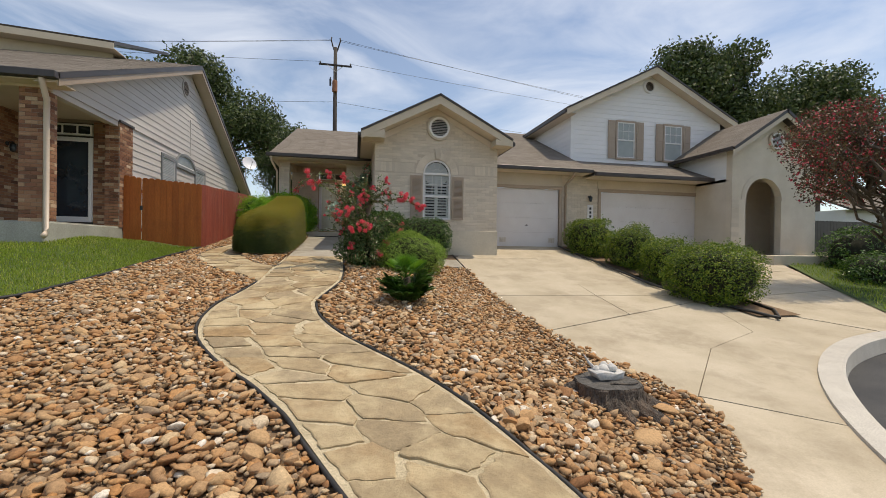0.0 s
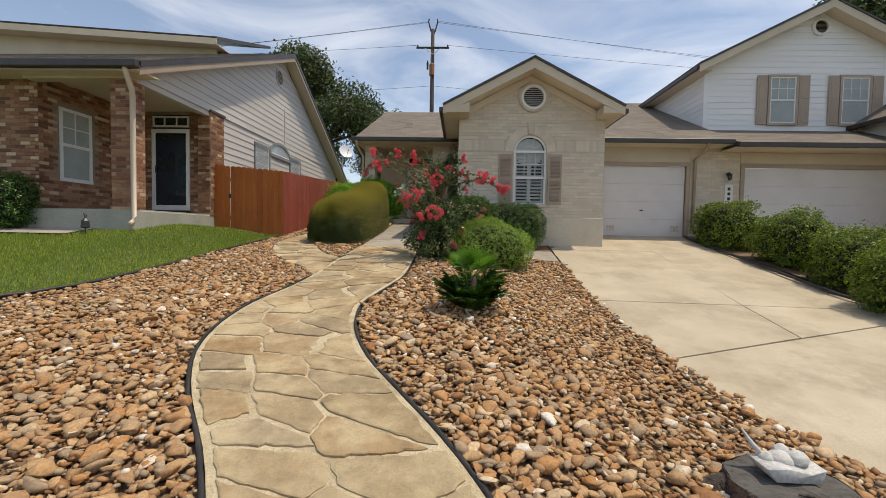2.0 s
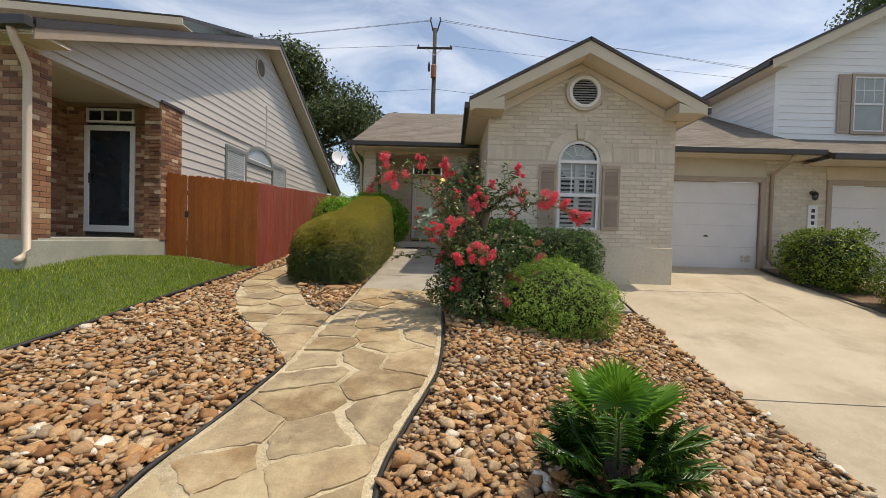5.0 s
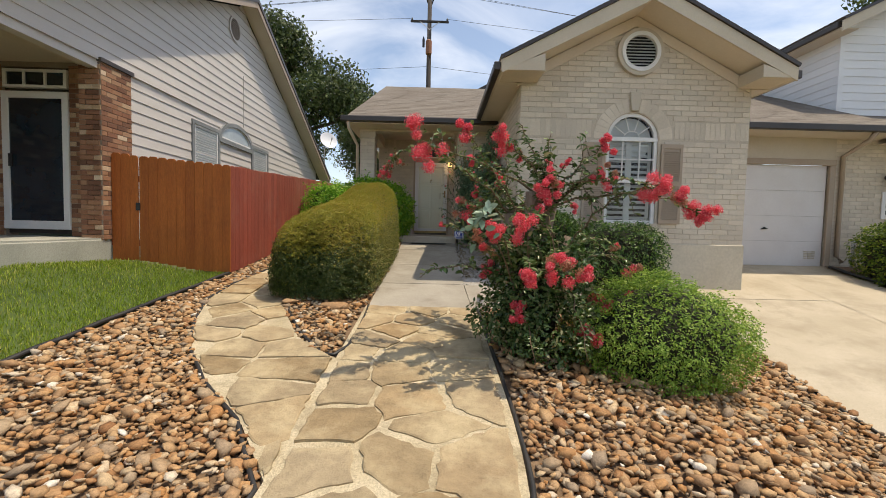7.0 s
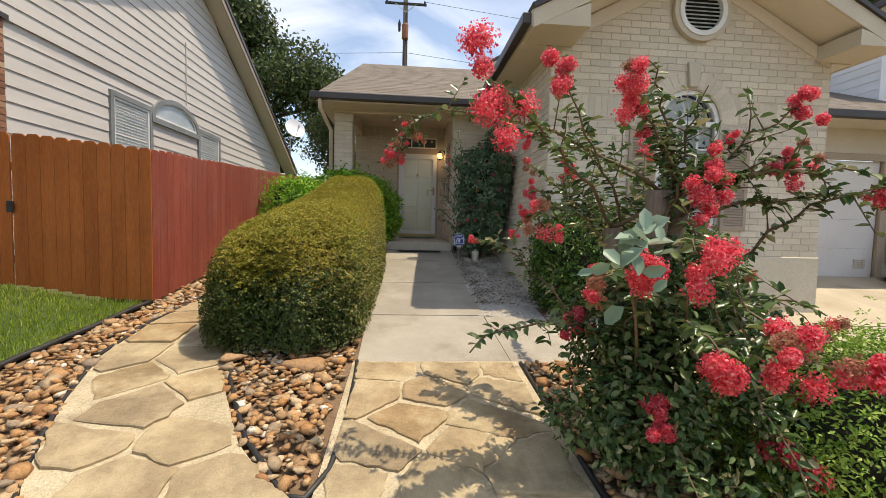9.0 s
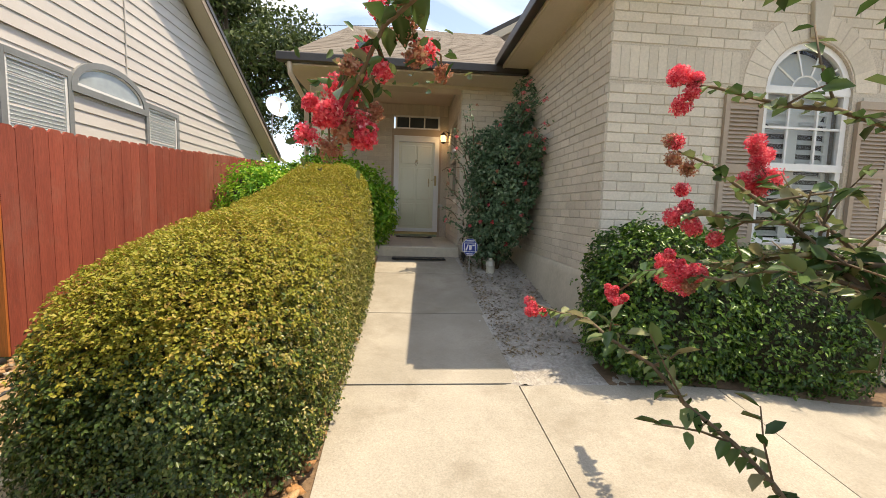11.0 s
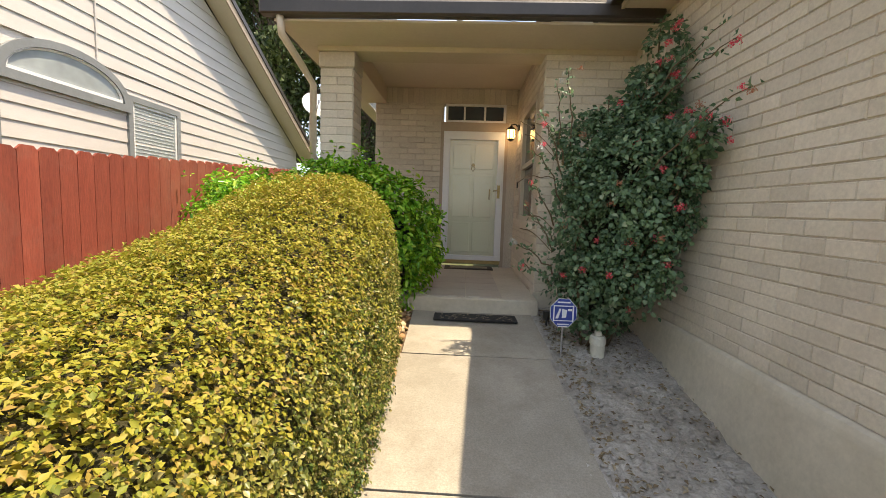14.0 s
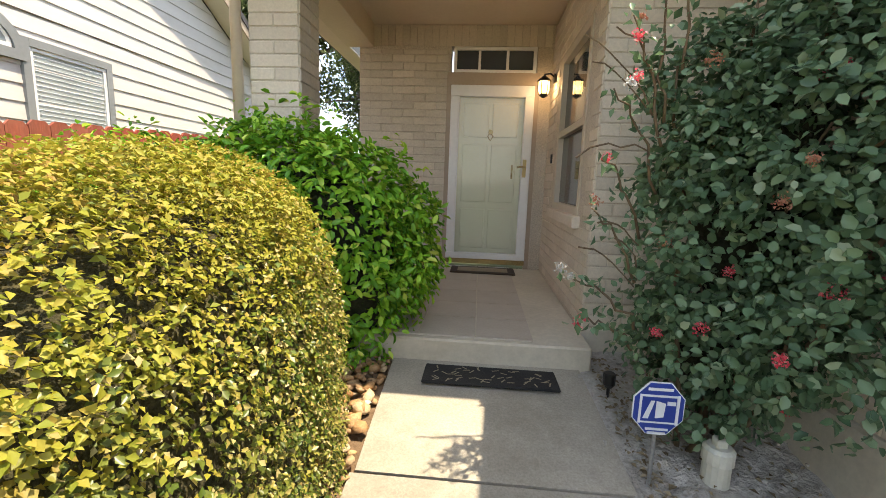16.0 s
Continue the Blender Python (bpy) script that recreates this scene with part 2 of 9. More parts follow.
M["door_cream"] = surface("cream_door_paint", (0.72, 0.68, 0.52), (0.78, 0.74, 0.58), 30, 1.2, 0.45, 0.05, 0.002, fine_amt=0.05)
M["shingle"] = pieces("roof_shingle", [(0.0, (0.20, 0.17, 0.14)), (0.5, (0.225, 0.195, 0.162)), (1.0, (0.25, 0.22, 0.185))], 0.95, 55, 0.7, 0.006, 0.2, 0.4, broad=(0.7, (0.17, 0.14, 0.115), 0.6))
M["soffit"] = surface("soffit_paint", (0.62, 0.53, 0.42), (0.68, 0.59, 0.48), 30, 1.2, 0.6, 0.08, 0.002, fine_amt=0.06)
M["fence"] = surface("red_stained_wood", (0.27, 0.05, 0.028), (0.37, 0.082, 0.046), 22, 1.4, 0.75, 0.5, 0.004, piece=0.16, stretch=(6, 6, 0.6), stain=(0.34, 0.17, 0.12), stain_amt=0.35)
M["fence_o"] = surface("orange_stained_wood", (0.42, 0.105, 0.014), (0.52, 0.15, 0.026), 22, 1.4, 0.75, 0.5, 0.004, piece=0.10, stretch=(6, 6, 0.6), stain=(0.20, 0.06, 0.015), stain_amt=0.4)
M["bark"] = surface("bark", (0.09, 0.065, 0.045), (0.17, 0.13, 0.10), 25, 3, 0.95, 0.9, 0.02, stretch=(3, 3, 0.7))
M["crape_bark"] = surface("crape_bark", (0.17, 0.12, 0.085), (0.30, 0.23, 0.17), 25, 4, 0.85, 0.4, 0.006, stretch=(3, 3, 0.7))
M["twig"] = surface("twig", (0.13, 0.085, 0.05), (0.20, 0.14, 0.08), 40, 5, 0.85, 0.3, 0.003)
M["stump_top"] = surface("weathered_stump_wood", (0.085, 0.078, 0.07), (0.15, 0.14, 0.125), 30, 3, 0.9, 0.8, 0.012, stretch=(1, 5, 1), stain=(0.05, 0.04, 0.035))
M["stump_bark"] = surface("charred_stump_bark", (0.045, 0.038, 0.033), (0.17, 0.135, 0.105), 18, 7, 0.95, 1.0, 0.04, stretch=(2.5, 2.5, 0.8), stain=(0.26, 0.15, 0.08), stain_amt=0.6)
M["steel"] = surface("galvanised_steel", (0.45, 0.45, 0.45), (0.55, 0.55, 0.55), 50, 3, 0.4, 0.1, 0.002, metal=0.8)
M["brass"] = surface("aged_brass", (0.30, 0.22, 0.10), (0.42, 0.31, 0.14), 60, 5, 0.35, 0.1, 0.002, metal=0.9)
M["black_metal"] = surface("black_metal", (0.012, 0.012, 0.012), (0.025, 0.024, 0.022), 60, 5, 0.4, 0.1, 0.002)
M["pole_wood"] = surface("creosoted_pole_wood", (0.045, 0.037, 0.033), (0.082, 0.068, 0.06), 15, 2, 0.9, 0.4, 0.006, stretch=(5, 5, 0.5))
M["rust"] = surface("rusty_transformer_steel", (0.30, 0.11, 0.05), (0.38, 0.16, 0.08), 30, 3, 0.7, 0.3, 0.004)
M["plastic_w"] = surface("weathered_white_pvc", (0.60, 0.58, 0.48), (0.70, 0.68, 0.58), 50, 6, 0.5, 0.1, 0.002, fine_amt=0.1, stain=(0.45, 0.38, 0.28), stain_amt=0.4)
M["sign_blue"] = surface("sign_blue", (0.02, 0.05, 0.28), (0.025, 0.06, 0.33), 50, 6, 0.35, 0.0, fine_amt=0.05)
M["sign_white"] = surface("sign_white", (0.75, 0.76, 0.78), (0.80, 0.81, 0.83), 50, 6, 0.35, 0.0, fine_amt=0.05)
M["mat_rubber"] = surface("black_rubber", (0.012, 0.012, 0.013), (0.03, 0.028, 0.027), 90, 5, 0.85, 0.6, 0.006)
M["mat_brown"] = surface("brown_door_mat", (0.045, 0.033, 0.022), (0.08, 0.06, 0.04), 90, 5, 0.95, 0.6, 0.006)
M["mat_tan"] = surface("tan_door_mat_pile", (0.30, 0.25, 0.17), (0.36, 0.31, 0.22), 90, 5, 0.95, 0.6, 0.006)
M["tile"] = surface("porch_tile", (0.44, 0.375, 0.30), (0.53, 0.46, 0.375), 60, 1.8, 0.6, 0.15, 0.003, piece=0.06, fine_amt=0.12, stain=(0.32, 0.26, 0.2), stain_amt=0.3)
M["ornament"] = surface("weathered_plaster_figurine", (0.50, 0.49, 0.46), (0.66, 0.65, 0.62), 40, 8, 0.7, 0.3, 0.004, stain=(0.25, 0.24, 0.22), stain_amt=0.5)
M["glass"] = glass_pane("window_glass", (0.035, 0.045, 0.055))
M["glass_n"] = glass_pane("pale_fan_shade_glass", (0.26, 0.285, 0.285), 0.12)
M["glass_dark"] = glass_pane("dark_storm_door_glass", (0.012, 0.02, 0.028), 0.08)
M["clear"] = clear_glass("clear_glass")
M["blind"] = surface("white_blind", (0.60, 0.62, 0.62), (0.68, 0.70, 0.70), 30, 2, 0.6, 0.05, 0.002, fine_amt=0.05)
M["blind_n"] = surface("grey_blind", (0.30, 0.335, 0.325), (0.38, 0.415, 0.405), 30, 2, 0.6, 0.05, 0.002, fine_amt=0.05)
# near-black colour stands in for unlit space behind shutters and louvres
M["darkroom"] = surface("dim_interior", (0.02, 0.018, 0.016), (0.035, 0.03, 0.027), 10, 1, 0.9, 0.0)
M["grass"] = leaf_material("grass_blade", [(0.0, (0.17, 0.25, 0.025)), (0.5, (0.34, 0.44, 0.05)), (0.85, (0.50, 0.56, 0.10)), (1.0, (0.68, 0.61, 0.23))], 0.5, 0.35, (0.9, (0.24, 0.36, 0.03), 0.5))
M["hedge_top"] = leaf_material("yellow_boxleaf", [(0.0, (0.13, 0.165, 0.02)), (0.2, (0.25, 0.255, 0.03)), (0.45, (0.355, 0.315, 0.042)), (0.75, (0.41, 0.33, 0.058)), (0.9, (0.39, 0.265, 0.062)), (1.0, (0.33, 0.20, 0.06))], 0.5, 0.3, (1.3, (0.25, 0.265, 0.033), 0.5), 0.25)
# older low leaves and the sunless front; shade is put into this green
M["hedge_old_shaded"] = leaf_material("old_shaded_boxleaf", [(0.0, (0.02, 0.04, 0.008)), (0.5, (0.05, 0.085, 0.014)), (0.85, (0.10, 0.13, 0.024)), (1.0, (0.20, 0.19, 0.05))], 0.4, 0.15)
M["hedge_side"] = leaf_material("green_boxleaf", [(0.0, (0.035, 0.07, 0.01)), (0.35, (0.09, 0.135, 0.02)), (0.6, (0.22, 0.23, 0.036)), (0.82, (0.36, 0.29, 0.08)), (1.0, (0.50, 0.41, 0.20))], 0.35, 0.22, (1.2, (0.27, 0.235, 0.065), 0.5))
M["leaf_bright"] = leaf_material("bright_green_leaf", [(0.0, (0.08, 0.25, 0.025)), (0.5, (0.20, 0.45, 0.036)), (0.85, (0.36, 0.62, 0.06)), (1.0, (0.60, 0.70, 0.12))], 0.25, 0.3)
M["leaf_spirea"] = leaf_material("fine_green_leaf", [(0.0, (0.10, 0.20, 0.025)), (0.5, (0.22, 0.37, 0.045)), (0.9, (0.37, 0.51, 0.085)), (1.0, (0.50, 0.58, 0.15))], 0.45, 0.35)
M["leaf_box"] = leaf_material("dark_boxwood_leaf", [(0.0, (0.022, 0.06, 0.012)), (0.5, (0.05, 0.12, 0.018)), (0.85, (0.115, 0.215, 0.03)), (1.0, (0.21, 0.32, 0.055))], 0.3, 0.22)
M["leaf_bank"] = leaf_material("privet_leaf", [(0.0, (0.04, 0.085, 0.008)), (0.5, (0.11, 0.19, 0.014)), (0.85, (0.24, 0.32, 0.026)), (1.0, (0.40, 0.44, 0.055))], 0.4, 0.3)
M["leaf_rose"] = leaf_material("dark_rose_leaf", [(0.0, (0.06, 0.12, 0.06)), (0.5, (0.12, 0.21, 0.11)), (0.9, (0.205, 0.315, 0.175)), (1.0, (0.33, 0.41, 0.26))], 0.38, 0.32)
M["leaf_oak"] = leaf_material("oak_leaf", [(0.0, (0.03, 0.05, 0.017)), (0.5, (0.07, 0.105, 0.032)), (0.9, (0.135, 0.175, 0.058)), (1.0, (0.22, 0.24, 0.10))], 0.45, 0.2)
M["leaf_crape"] = leaf_material("crape_leaf", [(0.0, (0.035, 0.075, 0.022)), (0.5, (0.085, 0.15, 0.045)), (0.85, (0.18, 0.235, 0.09)), (1.0, (0.36, 0.33, 0.19))], 0.27, 0.25)
M["leaf_pale"] = leaf_material("pale_grey_green_leaf", [(0.0, (0.16, 0.26, 0.18)), (0.6, (0.26, 0.37, 0.27)), (1.0, (0.36, 0.46, 0.35))], 0.4, 0.25)
M["petal"] = leaf_material("coral_pink_petal", [(0.0, (0.70, 0.055, 0.095)), (0.5, (0.90, 0.125, 0.175)), (0.85, (0.94, 0.24, 0.28)), (1.0, (0.95, 0.48, 0.47))], 0.5, 0.45)
M["petal_dry"] = leaf_material("faded_petal", [(0.0, (0.42, 0.14, 0.10)), (0.5, (0.52, 0.24, 0.15)), (1.0, (0.42, 0.29, 0.17))], 0.6, 0.3)
M["petal_far"] = leaf_material("crimson_petal", [(0.0, (0.312, 0.024, 0.042)), (0.6, (0.504, 0.048, 0.072)), (1.0, (0.600, 0.120, 0.120))], 0.5, 0.3)
M["leaf_farcrape"] = leaf_material("reddish_crape_leaf", [(0.0, (0.065, 0.046, 0.026)), (0.5, (0.130, 0.078, 0.046)), (1.0, (0.169, 0.143, 0.065))], 0.45, 0.25)
M["frond"] = leaf_material("palm_frond", [(0.0, (0.02, 0.06, 0.008)), (0.5, (0.04, 0.11, 0.012)), (1.0, (0.075, 0.175, 0.02))], 0.35, 0.25)
M["frond_new"] = leaf_material("young_palm_frond", [(0.0, (0.07, 0.19, 0.012)), (1.0, (0.15, 0.31, 0.03))], 0.35, 0.35)
# near-black shrub cores: imitates the deep shade between leaves by colour
M["inner"] = surface("twig_gap_shade", (0.014, 0.016, 0.006), (0.030, 0.030, 0.012), 40, 6, 0.95, 0.8, 0.03)
# twig brown kept dark, so the hedge's gaps look shaded
M["hedge_core"] = surface("shaded_hedge_twigs", (0.04, 0.038, 0.013), (0.09, 0.075, 0.028), 60, 8, 0.95, 0.9, 0.03)
M["litter"] = pieces("dead_leaf", [(0.0, (0.16, 0.11, 0.06)), (0.6, (0.28, 0.21, 0.12)), (1.0, (0.38, 0.31, 0.2))], 0.9, 60, 0.2)
lamp_mat, _nt, _b = _tree("lamp_glass_lit")
_b.inputs["Base Color"].default_value = (0.8, 0.6, 0.3, 1)
_b.inputs["Emission Color"].default_value = (1.0, 0.62, 0.22, 1)
_b.inputs["Emission Strength"].default_value = 2.2
M["lamp_lit"] = lamp_mat

# ---- mesh helpers ----


class MB:
    """Collects vertices and faces of one mesh."""

    def __init__(self):
        self.v, self.f, self.k = [], [], 0
        self.cuts = []

    def add(self, vs, fs):
        o = len(self.v)
        self.v += [tuple(p) for p in vs]
        self.f += [tuple(i + o for i in q) for q in fs]
        return self

    def box(self, x0, x1, y0, y1, z0, z1):
        g = 0.0008 * (self.k % 9)        # no two boxes of one mesh share a plane
        self.k += 1
        self.cuts.append(len(self.v))
        x0, x1, y0, y1, z0, z1 = x0 - g, x1 + g, y0 - g, y1 + g, z0 - g, z1 + g
        vs = [(x0, y0, z0), (x1, y0, z0), (x1, y1, z0), (x0, y1, z0), (x0, y0, z1), (x1, y0, z1), (x1, y1, z1), (x0, y1, z1)]
        return self.add(vs, [(0, 3, 2, 1), (4, 5, 6, 7), (0, 1, 5, 4), (1, 2, 6, 5), (2, 3, 7, 6), (3, 0, 4, 7)])

    def prism(self, poly, vec):
        """A flat polygon (3D points) swept along vec."""
        n = len(poly)
        w = Vector(vec)
        a = [Vector(p) for p in poly]
        vs = a + [p + w for p in a]
        fs = [tuple(range(n))[::-1], tuple(range(n, 2 * n))]
        fs += [(i, (i + 1) % n, n + (i + 1) % n, n + i) for i in range(n)]
        return self.add(vs, fs)

    def tube(self, pts, radii, n=8, cap=True):
        pts = [Vector(p) for p in pts]
        if isinstance(radii, (int, float)):
            radii = [radii] * len(pts)
        vs, fs = [], []
        up = Vector((0.13, 0.31, 0.94))
        for i, p in enumerate(pts):
            d = (pts[min(i + 1, len(pts) - 1)] - pts[max(i - 1, 0)]).normalized()
            if abs(d.dot(up)) > 0.97:
                up = Vector((0.9, 0.2, 0.1))
            s = d.cross(up).normalized()
            u = s.cross(d)
            for k in range(n):
                a = 2 * math.pi * k / n
                vs.append(p + (s * math.cos(a) + u * math.sin(a)) * radii[i])
        for i in range(len(pts) - 1):
            for k in range(n):
                fs.append((i * n + k, i * n + (k + 1) % n, (i + 1) * n + (k + 1) % n, (i + 1) * n + k))
        if cap:
            fs += [tuple(range(n))[::-1], tuple(range((len(pts) - 1) * n, len(pts) * n))]
        return self.add(vs, fs)

    def lathe(self, c, prof, n=16, axis='z'):
        """Rings of (radius, height) about a centre."""
        vs, fs = [], []
        for r, h in prof:
            for k in range(n):
                a = 2 * math.pi * k / n
                p = (r * math.cos(a), r * math.sin(a), h)
                if axis == 'y':
                    p = (p[0], p[2], p[1])
                if axis == 'x':
                    p = (p[2], p[0], p[1])
                vs.append((c[0] + p[0], c[1] + p[1], c[2] + p[2]))
        m = len(prof)
        for i in range(m - 1):
            for k in range(n):
                fs.append((i * n + k, i * n + (k + 1) % n, (i + 1) * n + (k + 1) % n, (i + 1) * n + k))
        fs += [tuple(range(n))[::-1], tuple(range((m - 1) * n, m * n))]
        return self.add(vs, fs)


APART = {"wall", "foundation", "soffit", "door_casing", "casing", "glazing_bar", "mark", "small_bars"}


def obj(name, mb, material, parent=None, label="", bevel=0.0, smooth=False, recalc=True):
    """Links a collected mesh as one object, under parent if given. Walls and the like become one object a block."""
    if name in APART and len(mb.cuts) > 1 and len(mb.v) == 8 * len(mb.cuts):
        made = []
        for o in mb.cuts:
            one = MB()
            one.v = mb.v[o:o + 8]
            one.f = [(0, 3, 2, 1), (4, 5, 6, 7), (0, 1, 5, 4), (1, 2, 6, 5), (2, 3, 7, 6), (3, 0, 4, 7)]
            made.append(obj(name, one, material, parent, label, bevel, smooth))
        return made[0]
    me = bpy.data.meshes.new(name)
    me.from_pydata(mb.v, [], mb.f)
    if recalc or bevel:
        bm = bmesh.new()
        bm.from_mesh(me)
        bmesh.ops.recalc_face_normals(bm, faces=bm.faces)
        if bevel:
            bmesh.ops.bevel(bm, geom=bm.edges[:], offset=bevel, segments=1, affect='EDGES', clamp_overlap=True)
        bm.to_mesh(me)
        bm.free()
    if smooth:
        me.polygons.foreach_set("use_smooth", [True] * len(me.polygons))
    me.materials.append(material)
    ob = new(name, me)
    if parent:
        ob.parent = parent
    if label:
        ob["label"] = label
    return ob


def fast_mesh(name, verts, tris, material, parent=None, label="", smooth=False):
    """A large triangle mesh from arrays."""
    me = bpy.data.meshes.new(name)
    nv, nt_ = len(verts), len(tris)
    me.vertices.add(nv)
    me.vertices.foreach_set("co", np.ascontiguousarray(verts, dtype=np.float32).ravel())
    me.loops.add(nt_ * 3)
    me.loops.foreach_set("vertex_index", np.ascontiguousarray(tris, dtype=np.int32).ravel())
    me.polygons.add(nt_)
    me.polygons.foreach_set("loop_start", np.arange(0, nt_ * 3, 3, dtype=np.int32))
    if smooth:
        me.polygons.foreach_set("use_smooth", np.ones(nt_, dtype=bool))
    me.update(calc_edges=True)
    me.materials.append(material)
    ob = new(name, me)
    if parent:
        ob.parent = parent
    if label:
        ob["label"] = label
    return ob


def thing(name, label, category, group="", kind=""):
    """An Empty that holds a thing's parts."""
    return tagged(new(name), label, category, group, kind)


def smoothstep(a, b, v):
    t = min(1.0, max(0.0, (v - a) / (b - a)))
    return t * t * (3 - 2 * t)


def lerp_table(table, v):
    if v <= table[0][0]:
        return table[0][1]
    for (a, p), (b, q) in zip(table, table[1:]):
        if v <= b:
            return p + (q - p) * (v - a) / (b - a)
    return table[-1][1]


def smooth_table(table, v, w=0.35):
    return (lerp_table(table, v - w) + lerp_table(table, v + w) + 2 * lerp_table(table, v)) / 4

# ---- the lie of the land ----
CUL = (10.08, -0.5, 5.95)      # centre and radius of the turning circle


def bank(y):
    return -0.13 + 0.118 * min(max(y, -3.0), 16.6) + 0.04 * smoothstep(13.6, 15.4, y)


def drive_z(y):
    y = min(max(y, 1.0), 14.8)
    return 0.184 + 0.126 * (y - 6.2) + max(0.0, y - 8.4) * 0.042


def land(x, y):
    """Height of the ground."""
    b, d = bank(y), drive_z(y)
    k = smoothstep(1.3, 3.45, x)
    z = b * (1 - k) + d * k
    z += 0.27 * smoothstep(-3.7, -5.0, x) * smoothstep(4.0, 7.5, y) * (1 - smoothstep(10.5, 13.0, y) * 0.5)
    z += 0.14 * smoothstep(-4.2, -5.2, x) * smoothstep(7.0, 9.6, y) * (1 - smoothstep(10.5, 12.6, y))
    return z


LAWN_EDGE = [(3.0, -7.5), (4.5, -5.2), (5.6, -4.35), (7.0, -3.86), (8.5, -3.68), (10.0, -3.62), (11.0, -3.56), (12.4, -3.42)]
PATH_L = [(0.2, 0.9), (2.0, 0.78), (2.9, 0.34), (3.4, 0.10), (3.8, -0.17), (4.4, -0.65), (5.1, -1.05), (5.8, -1.22), (6.5, -1.24), (7.2, -1.10), (7.95, -1.03), (11.0, -1.03)]
PATH_R = [(0.2, 2.3), (2.25, 1.87), (2.9, 1.62), (3.5, 1.36), (3.9, 1.16), (4.5, 0.77), (5.1, 0.39), (5.8, 0.13), (6.5, 0.02), (7.2, 0.17), (7.9, 0.34), (8.6, 0.36), (11.0, 0.30)]
BRANCH = [((-1.03, 7.95), (-1.03, 9.44)), ((-1.41, 8.49), (-1.25, 9.60)), ((-1.92, 9.02), (-1.52, 9.92)), ((-2.40, 9.65), (-1.86, 10.55)), ((-2.75, 10.35), (-2.10, 11.15)),
          ((-3.0, 11.05), (-2.2, 11.7)), ((-3.05, 11.8), (-2.22, 12.3)), ((-2.95, 12.6), (-2.2, 12.9)), ((-2.9, 14.2), (-2.15, 14.2)), ((-2.9, 16.8), (-2.15, 16.8))]
DRIVE_EDGE = [(1.4, 2.0), (2.2, 2.75), (2.75, 3.47), (3.43, 3.97), (3.9, 4.10), (4.5, 3.96), (5.1, 3.72), (6.15, 3.54), (7.0, 3.42), (9.1, 3.40), (12.0, 3.5), (13.0, 3.55)]


def path_left(y):
    return smooth_table(PATH_L, y, 0.25)


def path_right(y):
    return smooth_table(PATH_R, y, 0.25)


# ---- ground ----
def grid_steps(a, b, near0, near1, fine, far):
    out, v = [near0], near0
    while v < near1:
        v += fine
        out.append(v)
    s = fine
    lo, hi = near0, out[-1]
    left, right = [], []
    while lo > a:
        s *= 1.5
        lo -= min(s, far)
        left.append(lo)
    s = fine
    while hi < b:
        s *= 1.5
        hi += min(s, far)
        right.append(hi)
    return left[::-1] + out + right


gx = grid_steps(-400, 400, -6, 12, 0.3, 120)
gy = grid_steps(-400, 500, -2, 17, 0.3, 120)
mb = MB()
for yy in gy:
    for xx in gx:
        mb.v.append((xx, yy, land(xx, yy) - 0.03 - (0.12 if (xx - CUL[0]) ** 2 + (yy - CUL[1]) ** 2 < CUL[2] ** 2 else 0)
                     - (0.14 if xx > 3.3 and yy < 15 else 0)))
nx = len(gx)
for j in range(len(gy) - 1):
    for i in range(nx - 1):
        mb.f.append((j * nx + i, j * nx + i + 1, (j + 1) * nx + i + 1, (j + 1) * nx + i))
tagged(obj("ground", mb, M["far_ground"], recalc=False), "uneven garden ground rising towards the houses", "ground", kind="structure")


def sheet(name, pts_grid, material, lift, parent=None, label="", thick=0.0):
    """A sheet laid on the land from rows of plan points; thick gives it a rim."""
    mb = MB()
    rows, cols = len(pts_grid), len(pts_grid[0])
    for row in pts_grid:
        for (x, y) in row:
            mb.v.append((x, y, land(x, y) + lift))
    for j in range(rows - 1):
        for i in range(cols - 1):
            mb.f.append((j * cols + i, j * cols + i + 1, (j + 1) * cols + i + 1, (j + 1) * cols + i))
    if thick:
        ring = [i for i in range(cols)] + [j * cols + cols - 1 for j in range(1, rows)] + [(rows - 1) * cols + i for i in range(cols - 2, -1, -1)] + [j * cols for j in range(rows - 2, 0, -1)]
        o = len(mb.v)
        for i in ring:
            x, y, z = mb.v[i]
            mb.v.append((x, y, z - thick))
        n = len(ring)
        for k in range(n):
            mb.f.append((ring[(k + 1) % n], ring[k], o + k, o + (k + 1) % n))
    return obj(name, mb, material, parent, label, recalc=False)


def span(a, b, n):
    return [a + (b - a) * i / (n - 1) for i in range(n)]


# lawn
rows = []
for yy in span(3.0, 12.42, 40):
    e = lerp_table(LAWN_EDGE, yy)
    rows.append([(v, yy) for v in span(-16, e, 34)])
lawn = tagged(sheet("lawn", rows, M["lawn_soil"], 0.0), "short green lawn beside the neighbouring porch", "lawn", kind="structure")

# soil under the stones
rows = [[(v, yy) for v in span(lerp_table(LAWN_EDGE, yy) if yy > 4.6 else -5.0, path_left(yy) if yy < 8 else -0.9, 18)] for yy in span(-1.5, 17.5, 60)]
tagged(sheet("soil_bed", rows, M["soil"], -0.012), "brown soil under the river stones", "soil", kind="structure")
rows = [[(v, yy) for v in span(path_right(yy), lerp_table(DRIVE_EDGE, yy) + 0.02, 16)] for yy in span(1.2, 11.0, 50)]
tagged(sheet("soil_bed", rows, M["soil"], -0.012), "brown soil under the stones beside the driveway", "soil", kind="structure")

